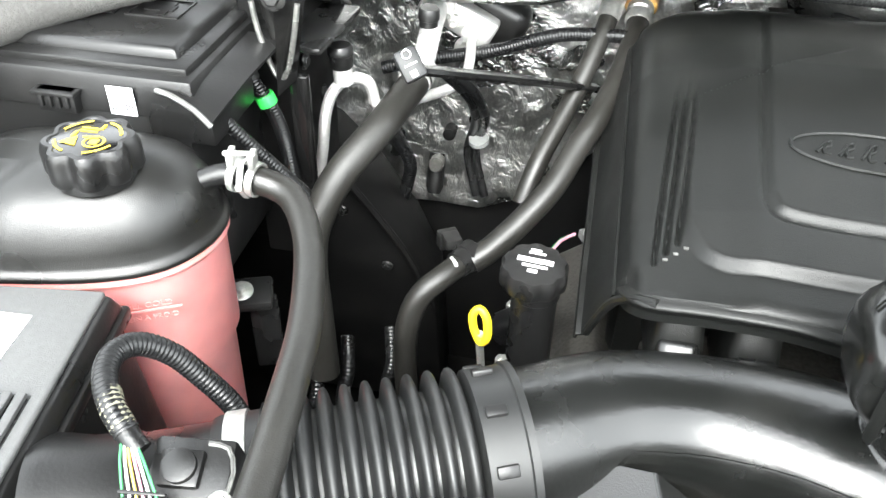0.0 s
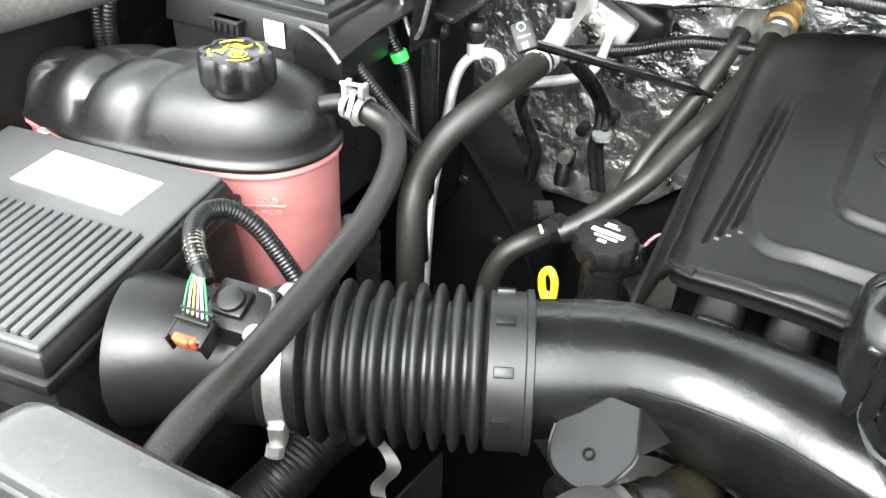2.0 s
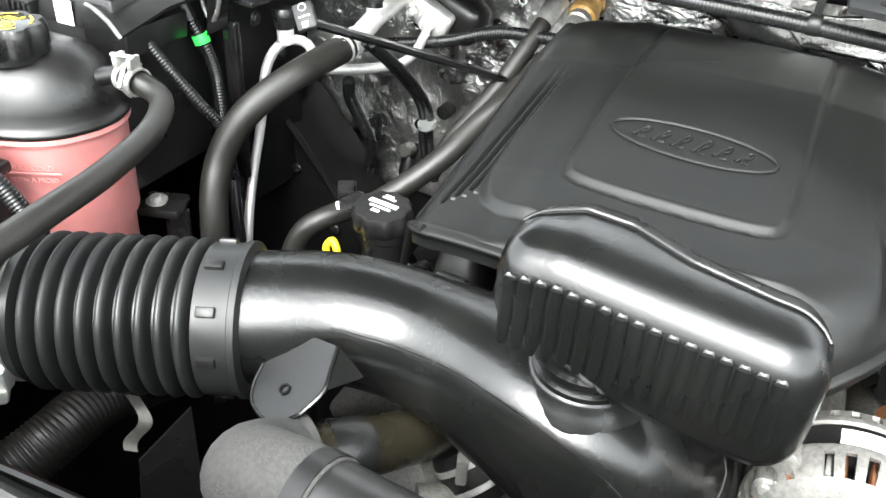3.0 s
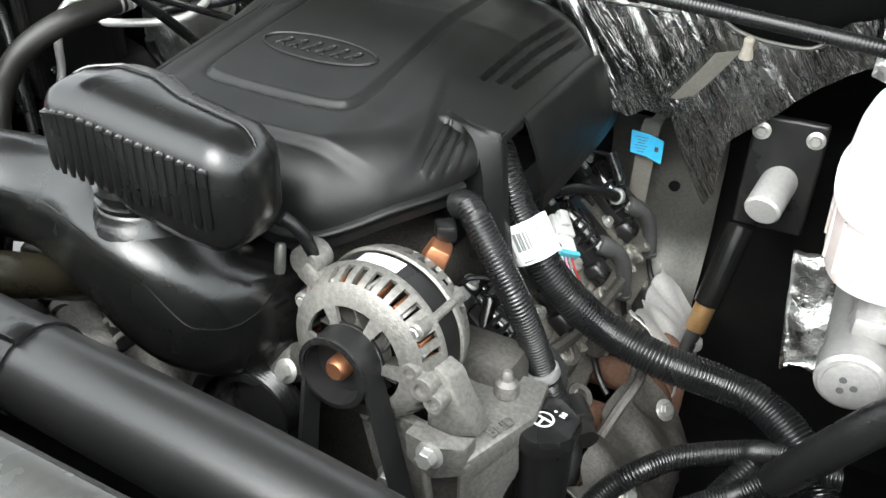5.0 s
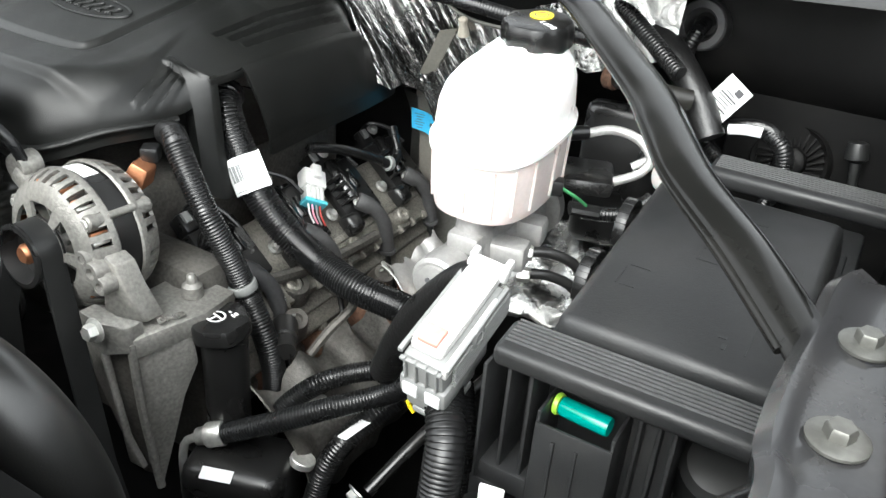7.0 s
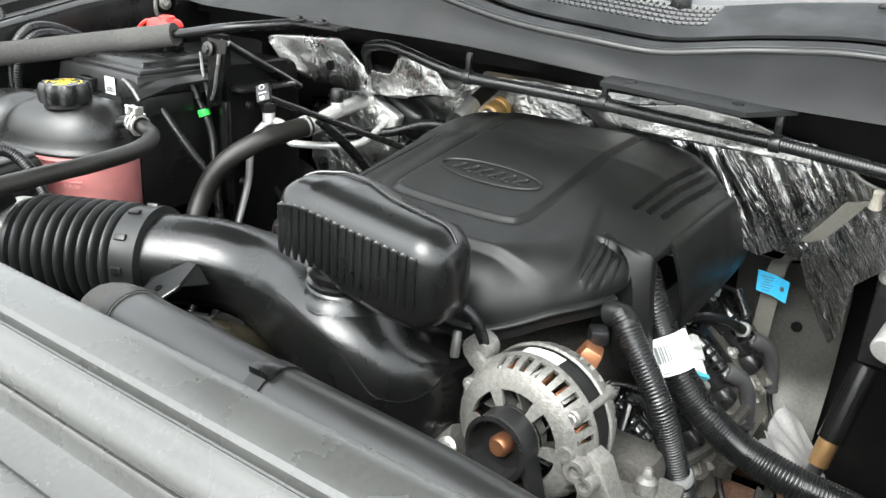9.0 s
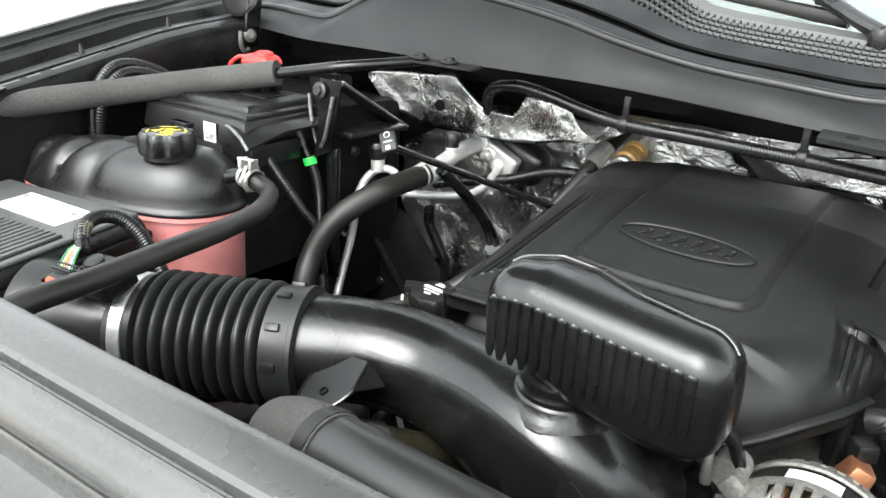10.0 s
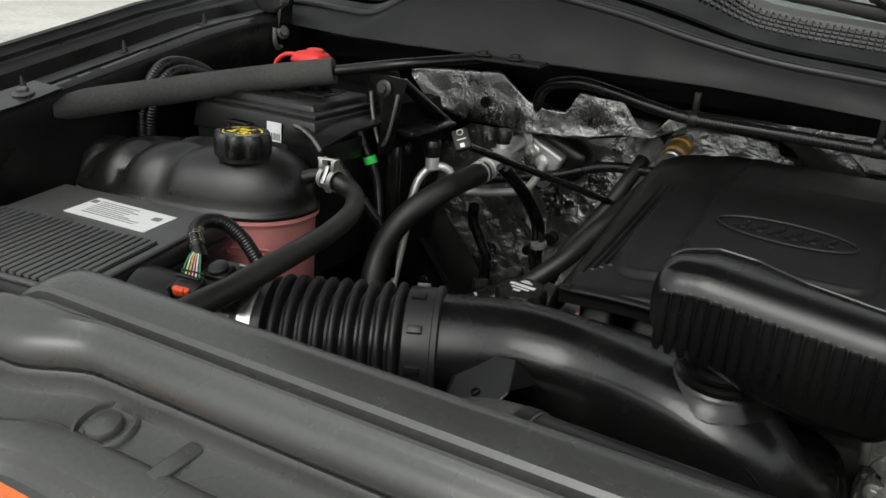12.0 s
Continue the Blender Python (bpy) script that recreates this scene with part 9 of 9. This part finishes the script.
part("sleeve", loom_mesh([(0.985, 0.42, 1.07), (0.99, 0.40, 1.0), (1.02, 0.385, 0.96), (1.08, 0.38, 0.95), (1.16, 0.385, 0.95)], 0.013, 0.0046), M_LOOM, sw)
part("tape", blocked((0.992, 0.425, 1.075), (0.02, 0.004, 0.016), 10, 0.001), M_PAPER, sw, "white tape flag")

# firewall fittings behind the brake reservoir
wb = thing("washer_bottle_neck", (0.99, 0.84, 1.15), "white plastic bottle behind the cowl brace", "bottle")
part("body", lathed((0.995, 0.845, 1.195), (0.9, -0.1, 0.25), [(0.013, -0.03), (0.016, -0.026), (0.016, 0.03), (0.013, 0.034)], 26), M_MILK, wb)
part("ring", lathed((1.027, 0.842, 1.204), (0.9, -0.1, 0.25), [(0.017, 0), (0.018, 0.004), (0.012, 0.008)], 22), M_BLACK, wb)
vh = thing("vacuum_hose", (0.93, 0.85, 1.27), "short black vacuum hose with a bright spring clamp", "hose")
part("hose", hose_mesh([(0.905, 0.85, 1.285), (0.93, 0.83, 1.29), (0.955, 0.83, 1.285), (0.985, 0.845, 1.28)], 0.011, 14), M_RUBBER, vh)
part("clamp", lathed((0.925, 0.833, 1.2895), (0.9, -0.4, 0.1), [(0.0118, 0), (0.0132, 0.001), (0.0132, 0.010), (0.0118, 0.011)], 20), M_ZINC, vh, "bright spring clamp")
part("tang", blocked((0.936, 0.826, 1.303), (0.016, 0.004, 0.012), -20, 0.001), M_ZINC, vh)
part("valve", lathed((0.902, 0.852, 1.284), (-0.8, 0.3, 0), [(0.012, 0), (0.014, 0.002), (0.014, 0.012), (0.01, 0.014)], 18), M_RUST, vh, "reddish check valve")
tl2 = thing("taped_cable", (0.98, 0.9, 1.3), "heavy black taped cable under the cowl brace", "wiring")
part("cable", hose_mesh([(0.90, 0.93, 1.335), (0.945, 0.90, 1.31), (0.985, 0.875, 1.275), (1.01, 0.86, 1.24)], 0.017, 14), M_TAPE, tl2)
part("sleeve", loom_mesh([(0.84, 0.93, 1.36), (0.88, 0.91, 1.345), (0.92, 0.885, 1.325), (0.965, 0.86, 1.30)], 0.010, 0.0042), M_LOOM, tl2)

# cables beside the battery and bolts on the right wing flange
lc = thing("battery_cable", (-0.53, 0.72, 1.25), "pair of black corrugated cables looping behind the battery", "wiring")
for d_, h_ in ((0.0, 0.0), (0.014, -0.010)):
    part("cable", loom_mesh([(-0.556 + d_, 0.53, 1.20), (-0.554 + d_, 0.526, 1.27), (-0.549 + d_, 0.525, 1.325 + h_), (-0.546 + d_, 0.537, 1.355 + h_), (-0.546 + d_, 0.560, 1.373 + h_), (-0.546 + d_, 0.590, 1.375 + h_), (-0.545 + d_, 0.63, 1.363 + h_), (-0.545 + d_, 0.665, 1.343 + h_), (-0.54 + d_, 0.70, 1.315 + h_), (-0.535 + d_, 0.73, 1.27)], 0.0085, 0.0042), M_LOOM, lc)

# right bank of the engine, deep between the bottle and the oil filler
rbk = thing("right_bank", (0.0, 0.7, 0.85), "black valve cover and coils deep beside the oil filler", "engine")
part("valve_cover", blocked((0.03, 0.72, 0.95), (0.13, 0.36, 0.05), Matrix.Rotation(radians(-38), 3, "Y"), 0.012, 3), M_CASTDARK, rbk)
for i in range(3):
    coil = part("coil", blocked((-0.02, 0.62 + 0.09 * i, 1.005), (0.07, 0.034, 0.03), Matrix.Rotation(radians(-38), 3, "Y"), 0.008, 3), M_LOOM, rbk, "black ignition coil")
    part("bolt", bolt_mesh((-0.03, 0.642 + 0.09 * i, 1.005), (-0.6, 0, 0.78), 0.006, 0.007, 0.009), M_ZINC, coil)
part("lead", hose_mesh([(-0.05, 0.62, 0.985), (-0.075, 0.60, 0.96), (-0.09, 0.60, 0.91), (-0.09, 0.60, 0.84)], 0.007, 10), M_BLACK, rbk)
ac = thing("accumulator_cover", (-0.1, 0.56, 0.9), "dark brown-black cover with a white paper label", "cover")
part("cover", blocked((-0.105, 0.565, 0.965), (0.06, 0.06, 0.06), 20, 0.014, 3), M_RUBBER, ac)
part("label", blocked((-0.118, 0.538, 0.985), (0.034, 0.001, 0.018), Matrix.Rotation(radians(20), 3, "Z") @ Matrix.Rotation(radians(-30), 3, "X"), 0), M_PAPER, ac, "white paper label")
lp2 = thing("lower_harness", (-0.17, 0.6, 0.95), "black cables running down beside the coolant bottle", "wiring")
for x_, y_ in ((-0.235, 0.60), (-0.21, 0.635), (-0.165, 0.66)):
    part("cable", loom_mesh([(x_, y_ + 0.03, 0.985), (x_ + 0.008, y_, 0.96), (x_ + 0.004, y_ - 0.015, 0.92), (x_ + 0.015, y_ - 0.02, 0.82)], 0.008, 0.0042), M_LOOM, lp2)
part("clip", blocked((-0.2, 0.615, 0.94), (0.012, 0.01, 0.02), 15, 0.002), M_GREY, lp2, "grey clip")
wc = thing("valley_connector", (0.02, 0.86, 1.05), "white multi-wire connector below the cowl", "connector")
part("body", blocked((0.045, 0.80, 1.072), (0.02, 0.016, 0.012), 25, 0.003), M_GREY, wc)
part("wire", hose_mesh([(0.03, 0.795, 1.075), (0.015, 0.785, 1.07), (0.005, 0.78, 1.055)], 0.0018, 6), M_WIRE["pink"], wc)
part("wire", hose_mesh([(0.03, 0.80, 1.07), (0.015, 0.795, 1.065), (0.005, 0.79, 1.05)], 0.0018, 6), M_WIRE["green"], wc)
